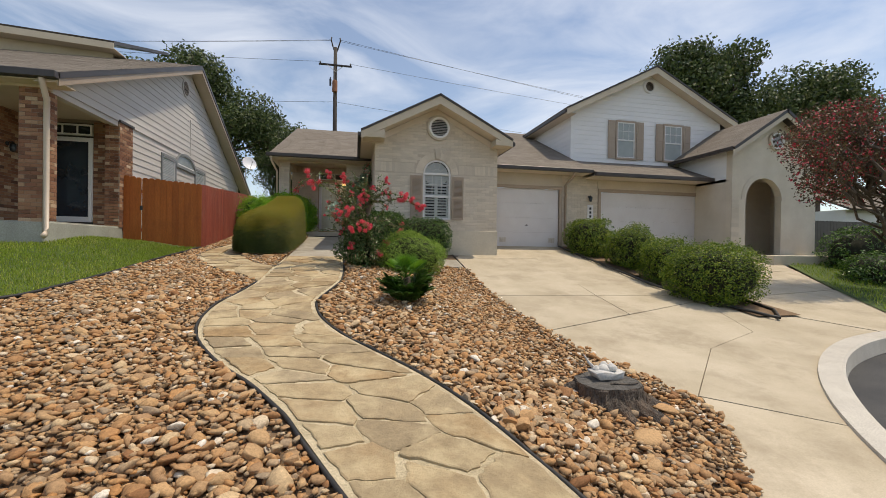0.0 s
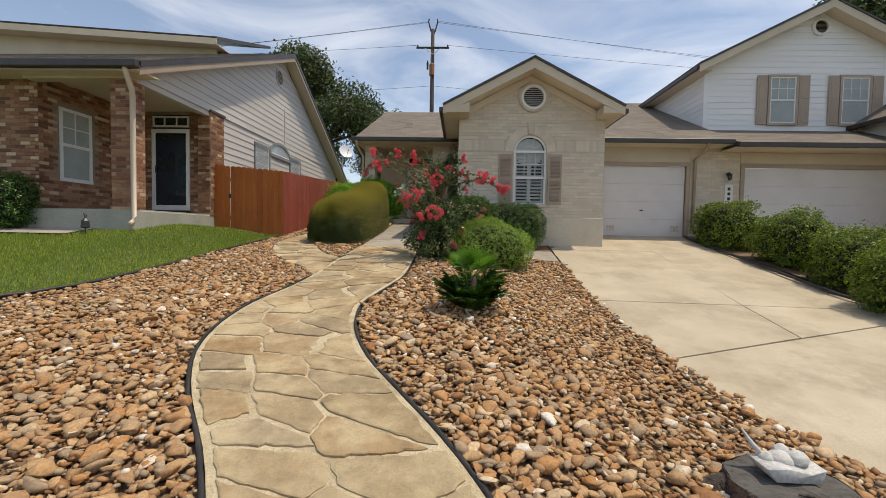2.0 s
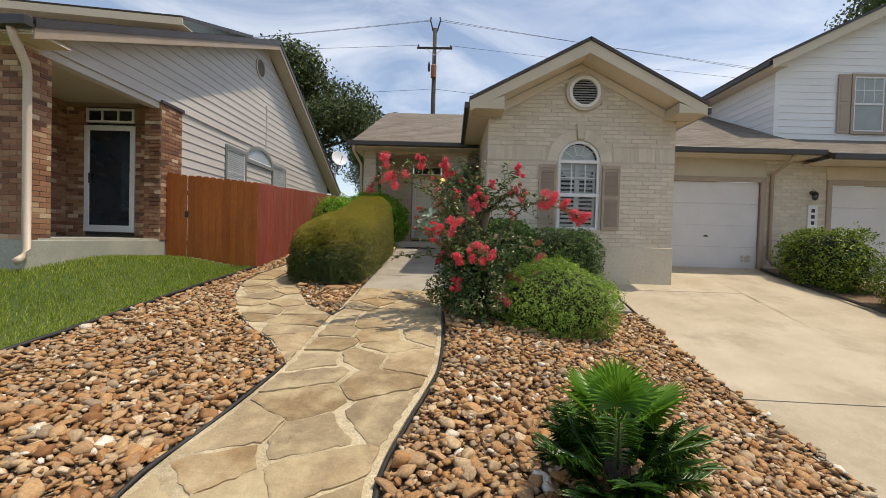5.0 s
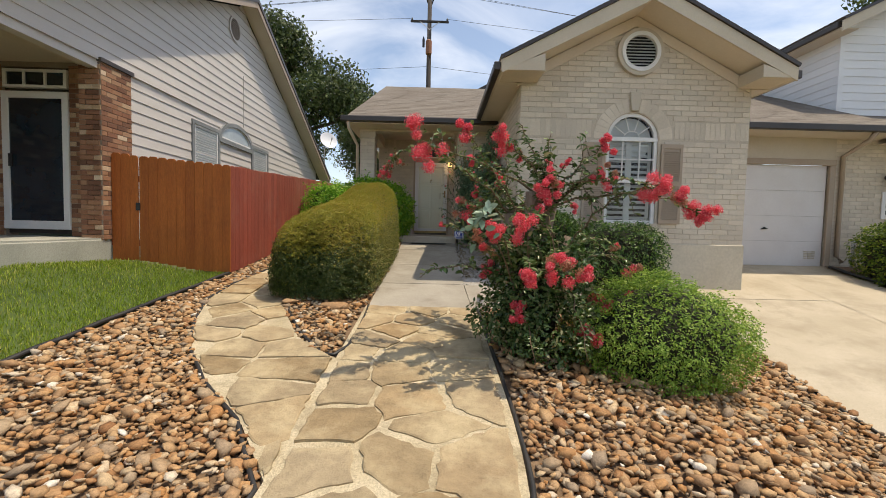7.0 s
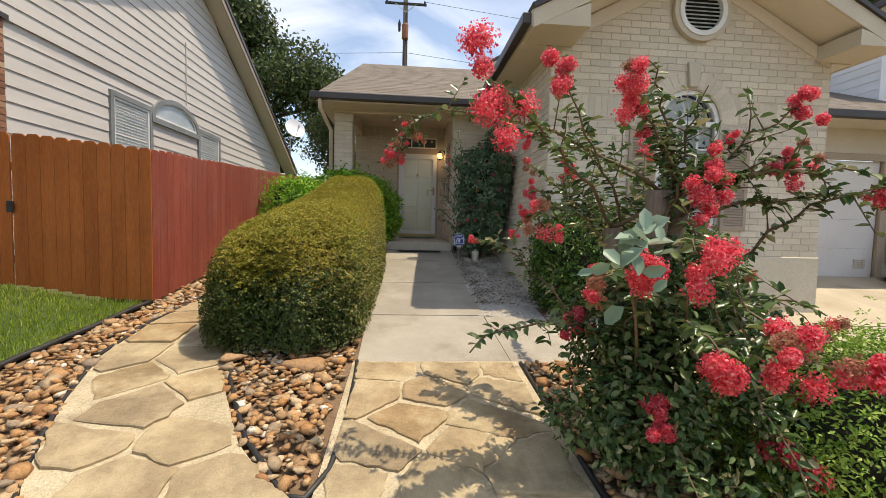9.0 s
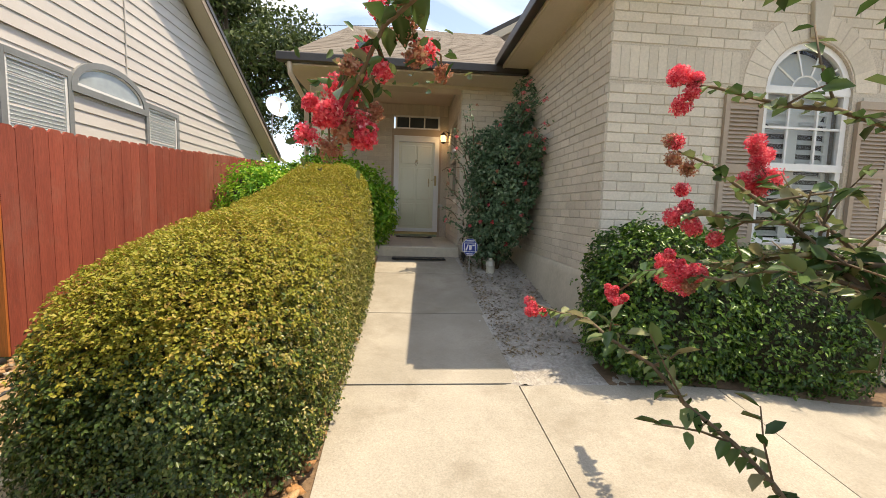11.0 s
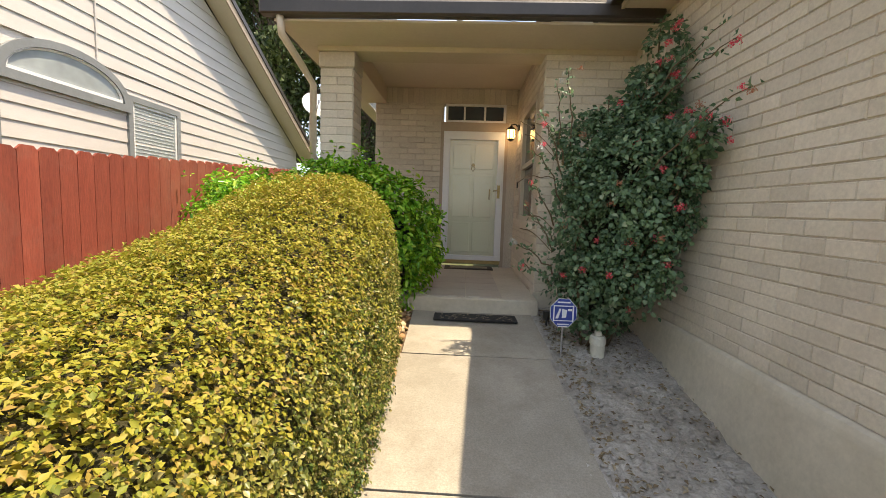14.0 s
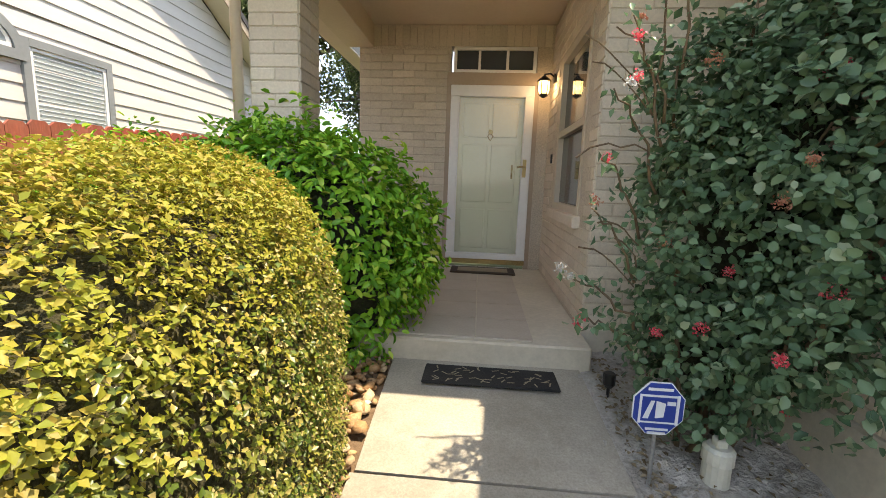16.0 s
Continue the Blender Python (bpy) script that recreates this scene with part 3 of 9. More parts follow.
# street and kerb
mb = MB()
n = 180
cx, cy, cr = CUL
for ring, rr in enumerate((0.01, 2.0, 4.0, cr - 0.02)):
    for k in range(n):
        a = 2 * math.pi * k / n
        x, y = cx + rr * math.cos(a), cy + rr * math.sin(a)
        mb.v.append((x, y, drive_z(min(max(y, 1.0), 5.5)) * 0.55 - 0.16))
for ring in range(3):
    for k in range(n):
        mb.f.append((ring * n + k, ring * n + (k + 1) % n, (ring + 1) * n + (k + 1) % n, (ring + 1) * n + k))
road = tagged(obj("road", mb, M["asphalt"], recalc=False), "dark grey asphalt turning circle at the drive", "road", kind="structure")
mb = MB()
for k in range(n):
    a0 = 2 * math.pi * k / n
    for rr, dz in ((cr - 0.05, -0.30), (cr - 0.03, 0.02), (cr + 0.0, 0.045), (cr + 0.23, 0.05), (cr + 0.25, -0.2)):
        x, y = cx + rr * math.cos(a0), cy + rr * math.sin(a0)
        xe, ye = cx + (cr + 0.2) * math.cos(a0), cy + (cr + 0.2) * math.sin(a0)
        mb.v.append((x, y, drive_z(min(ye, 6.0)) + dz * 0.7))
for k in range(n):
    for i in range(4):
        k2 = (k + 1) % n
        mb.f.append((k * 5 + i, k2 * 5 + i, k2 * 5 + i + 1, k * 5 + i + 1))
tagged(obj("kerb", mb, M["curb"]), "pale rolled concrete kerb round the street", "kerb", kind="structure")

# driveway panels
driveway = thing("driveway", "sunlit cream concrete driveway with cut joints", "driveway", kind="structure")
rows = []
for yy in span(1.2, 14.72, 60):
    far_x = min(14.9, max(9.3, 11.0 + (yy - 6.7) * 0.72))
    if abs(yy - cy) < cr + 0.1:
        far_x = min(far_x, cx - math.sqrt((cr + 0.1) ** 2 - (yy - cy) ** 2))
    rows.append([(v, yy) for v in span(2.0 if yy < 2 else lerp_table(DRIVE_EDGE, yy) - 0.1, far_x, 20)])
sheet("joint_bed", rows, M["joint"], -0.016, driveway, "dirt in the driveway joints")


def panel(c00, c10, c01, c11, nx_=8, ny_=10, lift=0.0, mat_=None, parent=None, name="slab"):
    rows_ = []
    for j in range(ny_):
        v = j / (ny_ - 1)
        a = (c00[0] + (c01[0] - c00[0]) * v, c00[1] + (c01[1] - c00[1]) * v)
        b = (c10[0] + (c11[0] - c10[0]) * v, c10[1] + (c11[1] - c10[1]) * v)
        rows_.append([(a[0] + (b[0] - a[0]) * i / (nx_ - 1), a[1] + (b[1] - a[1]) * i / (nx_ - 1)) for i in range(nx_)])
    return sheet(name, rows_, mat_ or M["concrete"], lift, parent if parent else driveway, "", 0.1)


g = 0.008
panel((3.34, 8.48), (5.70 - g, 8.40), (3.52, 12.4), (6.14 - g, 12.4), 8, 10)
panel((3.52, 12.42), (6.14 - g, 12.42), (4.9, 14.68), (6.3 - g, 14.68), 8, 8)
panel((5.70 + g, 8.40), (7.86, 8.30), (6.3 + g, 14.68), (8.05, 14.68), 8, 14)
panel((3.40, 6.20), (5.52 - g, 7.01), (3.36, 8.46), (5.70 - g, 8.38), 8, 8)
panel((5.52 + g, 7.01), (7.80, 7.86), (5.70 + g, 8.38), (7.86, 8.28), 8, 6)
# apron below the cross joint
def strip(name, left, right, n_=16, m=8, lift=0.0):
    rows_ = []
    for k in range(n_):
        t = k / (n_ - 1) * (len(left) - 1)
        i = min(int(t), len(left) - 2)
        f = t - i
        a = (left[i][0] + (left[i + 1][0] - left[i][0]) * f, left[i][1] + (left[i + 1][1] - left[i][1]) * f)
        b = (right[i][0] + (right[i + 1][0] - right[i][0]) * f, right[i][1] + (right[i + 1][1] - right[i][1]) * f)
        rows_.append([(a[0] + (b[0] - a[0]) * q / (m - 1), a[1] + (b[1] - a[1]) * q / (m - 1)) for q in range(m)])
    return sheet(name, rows_, M["concrete"], lift, driveway, "", 0.1)


strip("slab", [(3.42, 6.18), (3.62, 5.1), (3.9, 4.4), (4.02, 3.9)], [(7.82, 7.84), (7.0, 5.9), (5.6, 5.3), (4.22, 4.05)])
strip("slab", [(7.828, 7.848), (7.008, 5.896), (5.608, 5.294), (4.228, 4.042)], [(9.52, 5.52), (7.80, 5.10), (6.48, 4.36), (5.33, 3.25)])
strip("slab", [(4.235, 4.005), (3.92, 3.4), (3.35, 2.7), (2.1, 2.0)], [(5.325, 3.235), (4.99, 2.77), (4.66, 2.19), (4.35, 1.45)])
panel((7.88, 7.9), (12.6, 8.7), (9.0, 10.2), (14.1, 10.8), 10, 8)
panel((9.0, 10.22), (14.1, 10.82), (9.6, 14.55), (16.2, 14.0), 10, 10)
panel((9.55, 5.57), (10.9, 5.62), (7.9, 7.86), (12.6, 8.66), 10, 6)

# front walkway
walkway = thing("walkway", "worn grey concrete walkway leading to the porch", "walkway", kind="structure")
rows = [[(v, yy) for v in span(-1.0, 0.24, 4)] for yy in span(10.9, 15.8, 12)]
sheet("joint_bed", rows, M["joint"], -0.02, walkway, "dirt in the walkway joints")
for y0, y1, dx in ((10.92, 12.07, 0.02), (12.09, 13.43, -0.01), (13.445, 14.80, -0.03), (14.815, 15.78, -0.04)):
    panel((-1.0, y0), (0.24 + dx, y0), (-1.02, y1), (0.20 + dx, y1), 6, 8, 0.012, M["walk_concrete"], walkway)
panel((0.268, 10.90), (1.7, 10.98), (0.232, 12.07), (1.7, 12.05), 6, 6, 0.008, M["walk_concrete"], walkway)
panel((1.715, 10.98), (3.44, 11.1), (1.715, 12.05), (3.54, 12.10), 8, 6, 0.004, M["walk_concrete"], walkway)

# bare bed along the house wall
rows = []
rnd = random.Random(5)
for yy in span(12.06, 16.2, 110):
    rows.append([(v, yy) for v in span(0.14, 1.2, 34)])
dirt = sheet("dirt_bed", rows, M["dirt"], 0.0)
for v in dirt.data.vertices:
    v.co.z += 0.022 * noise.noise(Vector((v.co.x * 5, v.co.y * 5, 0))) + 0.016 * noise.noise(Vector((v.co.x * 17, v.co.y * 17, 3))) + 0.010 * noise.noise(Vector((v.co.x * 33, v.co.y * 33, 5)))
tagged(dirt, "bare crumbly grey dirt along the house wall", "dirt", kind="structure")
rows = [[(v, yy) for v in span(0.9, 3.56, 10)] for yy in span(12.07, 12.92, 6)]
tagged(sheet("soil_bed", rows, M["soil"], 0.0), "dark soil under the clipped front hedge", "soil", kind="structure")
rows = [[(v, yy) for v in span(7.92, 9.3 - 0.05 * (14.6 - yy), 6)] for yy in span(6.6, 14.55, 20)]
tagged(sheet("soil_bed", rows, M["soil"], 0.035), "dark mulch under the drive hedges", "soil", kind="structure")

# black edging strips
def edging(pts, label, r=0.016, lift=0.022):
    mb = MB()
    fine = []
    for (a, b) in zip(pts, pts[1:]):
        k = max(2, int(math.dist(a, b) / 0.12))
        fine += [(a[0] + (b[0] - a[0]) * i / k, a[1] + (b[1] - a[1]) * i / k) for i in range(k)]
    fine.append(pts[-1])
    mb.tube([(x + 0.012 * noise.noise(Vector((x * 2, y * 2, 1))), y, land(x, y) + lift + 0.012 * noise.noise(Vector((x * 3, y * 3, 7)))) for x, y in fine], r, 6)
    mb2 = MB()
    mb2.v, mb2.f = mb.v, mb.f
    tagged(obj("garden_edging", mb2, M["edging"], smooth=True), label, "edging", "black garden edging")


edging([(path_left(v) - 0.02, v) for v in span(0.6, 7.9, 36)] + [(a[0] - 0.02, a[1]) for a, b in BRANCH[1:]], "black plastic edging along the flagstone path")
edging([(path_right(v) + 0.02, v) for v in span(0.6, 10.9, 50)], "black plastic edging between path and stones")
edging([(-1.0, 10.95), (-0.96, 10.2), (-0.99, 9.7), (-1.06, 9.50), (-1.16, 9.52)] + [(b[0] + 0.03, b[1] + 0.03) for a, b in BRANCH[2:6]], "black edging round the stone island at the hedge")
edging([(e, yy) for yy, e in LAWN_EDGE], "black plastic edging between lawn and stones", 0.024, 0.03)
edging([(e + 0.0, yy) for yy, e in DRIVE_EDGE[7:]], "dark edging between stones and driveway", 0.014, 0.01)
edging([(7.9, 14.4), (7.75, 11.9), (7.6, 9.0), (7.85, 7.3), (8.14, 6.4), (8.6, 6.9), (9.0, 9.0)], "black edging round the drive hedges", 0.03, 0.06)

# ---- flagstone path ----
flag_path = thing("flagstone_path", "winding tan flagstone path with pale mortar joints", "path", kind="structure")
rows = [[(v, yy) for v in span(path_left(yy), path_right(yy), 10)] for yy in span(0.4, 10.93, 60)]
sheet("mortar", rows, M["mortar"], 0.023, flag_path, "pale crumbly mortar bed", 0.06)


def branch_at(t):
    t = min(max(t, 0.0), len(BRANCH) - 1.0001)
    i = int(t)
    f = t - i
    (a, b), (c, d) = BRANCH[i], BRANCH[i + 1]
    return (a[0] + (c[0] - a[0]) * f, a[1] + (c[1] - a[1]) * f), (b[0] + (d[0] - b[0]) * f, b[1] + (d[1] - b[1]) * f)


rows = []
for k in range(50):
    a, b = branch_at(k * 9 / 49)
    rows.append([(a[0] + (b[0] - a[0]) * i / 7, a[1] + (b[1] - a[1]) * i / 7) for i in range(8)])
sheet("mortar", rows, M["mortar"], 0.022, flag_path, "pale crumbly mortar bed", 0.06)


def clip_half(poly, px, py, nx_, ny_):
    out = []
    for i, p in enumerate(poly):
        q = poly[(i + 1) % len(poly)]
        dp = (p[0] - px) * nx_ + (p[1] - py) * ny_
        dq = (q[0] - px) * nx_ + (q[1] - py) * ny_
        if dp <= 0:
            out.append(p)
        if (dp < 0 < dq) or (dq < 0 < dp):
            f = dp / (dp - dq)
            out.append((p[0] + (q[0] - p[0]) * f, p[1] + (q[1] - p[1]) * f))
    return out


def flag_cells(length, width, seed, cell):
    """Irregular, roughly squared cells in rows over a strip of that length and width."""
    r = random.Random(seed)
    pts = []
    v = 0.0
    while v < length:
        row = cell * r.uniform(0.6, 1.15)
        u = -r.uniform(0.0, 0.5) * cell
        while u < width:
            w = cell * r.uniform(0.75, 1.7)
            c = u + w / 2
            if 0.02 < c < width - 0.02:
                pts.append((c, v + row / 2 + r.uniform(-0.22, 0.22) * row))
            u += w
        v += row
    cells = []
    for a, p in enumerate(pts):
        poly = [(0, 0), (width, 0), (width, length), (0, length)]
        for b, q in enumerate(pts):
            if a == b or math.dist(p, q) > 4 * cell:
                continue
            mx, my = (p[0] + q[0]) / 2, (p[1] + q[1]) / 2
            d = math.dist(p, q)
            nx_, ny_ = (q[0] - p[0]) / d, (q[1] - p[1]) / d
            gap = 0.004 + 0.045 * r.random() ** 2.5
            poly = clip_half(poly, mx - nx_ * gap, my - ny_ * gap, nx_, ny_)
            if len(poly) < 3:
                break
        if len(poly) >= 3:
            cells.append(poly)
    return cells


def lay_flag(poly, to_world, r):
    """One flagstone: wobbly outline, rounded rim, slightly uneven."""
    fine = []
    for i, p in enumerate(poly):
        q = poly[(i + 1) % len(poly)]
        k = max(1, int(math.dist(p, q) / 0.05))
        for s in range(k):
            f = s / k
            w = 0.013
            fine.append((p[0] + (q[0] - p[0]) * f + r.uniform(-w, w), p[1] + (q[1] - p[1]) * f + r.uniform(-w, w)))
    cx_ = sum(p[0] for p in fine) / len(fine)
    cy_ = sum(p[1] for p in fine) / len(fine)
    n_ = len(fine)
    lift = 0.034 + r.uniform(-0.005, 0.005)
    tx, ty = r.uniform(-0.022, 0.022), r.uniform(-0.022, 0.022)
    mb = MB()
    for sc, dz in ((0.985, -0.03), (1.0, -0.002), (0.94, 0.003)):
        for x, y in fine:
            u, v = cx_ + (x - cx_) * sc, cy_ + (y - cy_) * sc
            X, Y = to_world(u, v)
            mb.v.append((X, Y, land(X, Y) + lift + dz + tx * (u - cx_) + ty * (v - cy_) + 0.006 * noise.noise(Vector((X * 6, Y * 6, 2)))))
    X, Y = to_world(cx_, cy_)
    mb.v.append((X, Y, land(X, Y) + lift + 0.002))
    for ring in range(2):
        for k in range(n_):
            mb.f.append((ring * n_ + k, ring * n_ + (k + 1) % n_, (ring + 1) * n_ + (k + 1) % n_, (ring + 1) * n_ + k))
    for k in range(n_):
        mb.f.append((2 * n_ + k, 2 * n_ + (k + 1) % n_, 3 * n_))
    obj("flagstone", mb, M["flagstone"], flag_path)


r = random.Random(11)
for poly in flag_cells(10.4, 1.25, 4, 0.40):
    lay_flag(poly, lambda u, v: (path_left(0.5 + v) + 0.05 + (path_right(0.5 + v) - path_left(0.5 + v) - 0.10) * u / 1.25, 0.5 + v), r)


def in_branch(x, y):
    """Whether the place lies on the branch of the path."""
    for (a, b), (c, d) in zip(BRANCH, BRANCH[1:]):
        poly = [a, b, d, c]
        side_ = [(q[0] - p[0]) * (y - p[1]) - (q[1] - p[1]) * (x - p[0]) for p, q in zip(poly, poly[1:] + poly[:1])]
        if all(v >= 0 for v in side_) or all(v <= 0 for v in side_):
            return True
    return False


for poly in flag_cells(9.2, 2.3, 9, 0.46):
    poly = [(u - 3.2, v + 7.8) for u, v in poly]
    mx, my = sum(p[0] for p in poly) / len(poly), sum(p[1] for p in poly) / len(poly)
    if not in_branch(mx, my):
        continue
    rim = []
    for p, q in zip(poly, poly[1:] + poly[:1]):
        k = max(1, int(math.dist(p, q) / 0.08))
        for i in range(k):
            u, v = p[0] + (q[0] - p[0]) * i / k, p[1] + (q[1] - p[1]) * i / k
            f = 1.0
            while f > 0.05 and not in_branch(mx + (u - mx) * (f + 0.04), my + (v - my) * (f + 0.04)):
                f -= 0.05
            rim.append((mx + (u - mx) * f, my + (v - my) * f))
    lay_flag(rim, lambda u, v: (u, v), r)

# ---- building helpers ----
BRICK_L, BRICK_H, BRICK_T = 0.255, 0.085, 0.09


def brick_cells(length, height, lb, hb, joint, keep):
    """Running bond over a rectangle: (a0, a1, h0, h1) of each brick."""
    out = []
    j = 0
    h = 0.0
    while h + 0.02 < height:
        a = -(lb / 2 if j % 2 else 0)
        while a < length - 0.01:
            a0, a1 = max(a, 0) + joint * 0.22, min(a + lb, length) - joint * 0.22
            h1 = min(h + hb, height) - joint
            if a1 - a0 > 0.02 and h1 - h > 0.02 and keep((a0 + a1) / 2, (h + h1) / 2, a0, a1, h, h1):
                out.append((a0, a1, h, h1))
            a += lb
        h += hb
        j += 1
    return out


_brick_shapes = {}


def brick_piece(name, w, h, depth, material):
    key = (name, round(w, 3), round(h, 3), material.name)
    if key not in _brick_shapes:
        c = 0.005
        mb = MB()
        mb.add([(0, 0, 0), (w, 0, 0), (w, 0, h), (0, 0, h), (c, depth, c), (w - c, depth, c), (w - c, depth, h - c), (c, depth, h - c)],
               [(0, 1, 5, 4), (1, 2, 6, 5), (2, 3, 7, 6), (3, 0, 4, 7), (4, 5, 6, 7)])
        me = bpy.data.meshes.new(name)
        me.from_pydata(mb.v, [], mb.f)
        me.materials.append(material)
        _brick_shapes[key] = me
    return _brick_shapes[key]


LAID = []     # brick faces to be laid at the end of the file


def lay_bricks(wall, origin, along, out, length, height, material, single=lambda a, h: False, keep=lambda *k: True, lb=BRICK_L, hb=BRICK_H, joint=0.006, depth=0.0075):
    """Notes a brick facing of the wall: origin at its lower corner, along its length, out from its face."""
    LAID.append((wall, Vector(origin), Vector(along), Vector(out), length, height, material, single, keep, lb, hb, joint, depth))


def lay_all():
    r = random.Random(21)
    for wall, o, al, ou, length, height, material, single, keep, lb, hb, joint, depth in LAID:
        rest = MB()
        for a0, a1, h0, h1 in brick_cells(length, height, lb, hb, joint, keep):
            push = r.uniform(-0.0015, 0.002)
            if single((a0 + a1) / 2, (h0 + h1) / 2):
                me = brick_piece("brick", a1 - a0, h1 - h0, depth, material)
                ob = new("brick", me)
                ob.parent = wall
                m = Matrix((al, ou, Vector((0, 0, 1)))).transposed().to_4x4()
                m.translation = o + al * a0 + Vector((0, 0, h0)) + ou * push
                ob.matrix_basis = m
            else:
                c = 0.005
                base = o + ou * push
                P = lambda a, h, d: base + al * a + Vector((0, 0, h)) + ou * d
                rest.add([P(a0, h0, 0), P(a1, h0, 0), P(a1, h1, 0), P(a0, h1, 0), P(a0 + c, h0 + c, depth), P(a1 - c, h0 + c, depth), P(a1 - c, h1 - c, depth), P(a0 + c, h1 - c, depth)],
                         [(0, 1, 5, 4), (1, 2, 6, 5), (2, 3, 7, 6), (3, 0, 4, 7), (4, 5, 6, 7)])
        if rest.v:
            ob = obj("brickwork", rest, material, wall, recalc=True)
            ob["kind"] = "stuff"


def roof_plane(name, corners, parent, thick=0.10, course=0.14, label=""):
    """A shingled slope: corners are eave-a, eave-b, ridge-b, ridge-a; courses overlap like shingles."""
    a, b, c, d = [Vector(p) for p in corners]
    nrm = (b - a).cross(d - a).normalized()
    if nrm.z < 0:
        nrm = -nrm
    mb = MB()
    mb.prism([a, b, c, d], -nrm * thick)
    deck = obj(name, mb, M["dark_trim"], parent, label or "dark roof deck edge")
    rise = ((d - a).length + (c - b).length) / 2
    k = max(2, int(rise / course))
    r = random.Random(int(abs(a.x * 31 + a.y * 17)) + 3)
    mb = MB()
    for i in range(k):
        f0, f1 = i / k, min(1.0, (i + 1.25) / k)
        p0, q0 = a + (d - a) * f0, b + (c - b) * f0
        p1, q1 = a + (d - a) * f1, b + (c - b) * f1
        L = (q0 - p0).length
        u = 0.0
        while u < L:
            w = r.uniform(0.22, 0.42)
            u1 = min(L, u + w)
            s0, s1 = u / L, u1 / L
            t = r.uniform(0.004, 0.007)
            A, B = p0 + (q0 - p0) * s0, p0 + (q0 - p0) * s1
            C, D = p1 + (q1 - p1) * s1, p1 + (q1 - p1) * s0
            mb.add([A + nrm * 0.003, B + nrm * 0.003, B + nrm * t, A + nrm * t, C + nrm * 0.002, D + nrm * 0.002], [(0, 1, 2, 3), (3, 2, 4, 5)])
            u = u1
    ob = obj("shingles", mb, M["shingle"], deck, recalc=False)
    ob["kind"] = "stuff"
    return deck


def siding_wall(wall, along0, along1, z0, top, place, material, step=0.18):
    """Lap boards: top(a) limits the height at a; place(a, d, z) gives the world point, d out of the wall."""
    z = z0
    samples = 60
    while True:
        z1 = z + step
        # the stretch along which the board is under the roof
        ins = [along0 + (along1 - along0) * i / samples for i in range(samples + 1)]
        lo = [a for a in ins if top(a) > z + 0.01]
        if not lo:
            break
        hi = [a for a in ins if top(a) > z1]
        a0, a1 = lo[0], lo[-1]
        b0, b1 = (hi[0], hi[-1]) if hi else ((a0 + a1) / 2, (a0 + a1) / 2)
        t0, t1 = 0.020, 0.006
        vs = [place(a0, 0, z), place(a1, 0, z), place(a1, t0, z), place(a0, t0, z), place(b0, t1, z1), place(b1, t1, z1), place(b1, 0, z1), place(b0, 0, z1)]
        mb = MB().add(vs, [(0, 3, 2, 1), (3, 4, 5, 2), (4, 7, 6, 5), (0, 7, 4, 3), (1, 2, 5, 6)])
        obj("siding_board", mb, material, wall)
        z = z1


def ring_trim(c, r_in, r_out, depth, n=28, axis='y', a0=0.0, a1=2 * math.pi):
    """A flat ring or arch of the given depth, front towards -axis side."""
    mb = MB()
    m = n + 1
    for k in range(m):
        a = a0 + (a1 - a0) * k / n
        for rr, d in ((r_in, 0), (r_out, 0), (r_out, depth), (r_in, depth)):
            u, w = rr * math.cos(a), rr * math.sin(a)
            mb.v.append((c[0] + u, c[1] - d, c[2] + w) if axis == 'y' else (c[0] + d, c[1] + u, c[2] + w))
    for k in range(n):
        for i in range(4):
            j = (i + 1) % 4
            mb.f.append((k * 4 + i, (k + 1) * 4 + i, (k + 1) * 4 + j, k * 4 + j))
    mb.f += [(0, 1, 2, 3), (n * 4 + 3, n * 4 + 2, n * 4 + 1, n * 4)]
    return mb


def round_vent(parent, c, r, axis, ring_mat, slat_mat, rim=0.09):
    v = obj("gable_vent", ring_trim(c, r, r + rim, 0.06 if axis == 'y' else 0.028, 32, axis), ring_mat, parent, "round louvred gable vent")
    if axis == 'y':
        back = MB().lathe((c[0], c[1] + 0.0, c[2]), [(r, -0.012), (r, 0.004)], 32, 'y')
    else:
        back = MB().lathe((c[0], c[1], c[2]), [(r, -0.004), (r, 0.012)], 32, 'x')
    # dark disc, so the gaps between slats look unlit
    obj("backing", back, M["darkroom"], v)
    if axis == 'y':
        obj("inner_ring", ring_trim((c[0], c[1] - 0.004, c[2]), r - 0.012, r + rim * 0.45, 0.072, 32, axis), M["white_paint"], v, "white inner ring")
    k = 11
    for i in range(k):
        z = -r + (i + 0.5) * 2 * r / k
        w = math.sqrt(max(0.0, r * r - z * z)) * 0.99
        h = 2 * r / k * 0.72
        if axis == 'y':
            mb = MB().add([(c[0] - w, c[1] - 0.015, c[2] + z + h / 2), (c[0] + w, c[1] - 0.015, c[2] + z + h / 2), (c[0] + w, c[1] - 0.05, c[2] + z - h / 2), (c[0] - w, c[1] - 0.05, c[2] + z - h / 2)], [(0, 1, 2, 3)])
            mb.prism([mb.v[0], mb.v[1], mb.v[2], mb.v[3]], (0, 0.008, 0.008))
        else:
            mb = MB().prism([(c[0] + 0.022, c[1] - w, c[2] + z + h / 2), (c[0] + 0.022, c[1] + w, c[2] + z + h / 2), (c[0] + 0.034, c[1] + w, c[2] + z - h / 2), (c[0] + 0.034, c[1] - w, c[2] + z - h / 2)], (-0.008, 0, 0.008))
        obj("slat", mb, slat_mat, v)
    return v


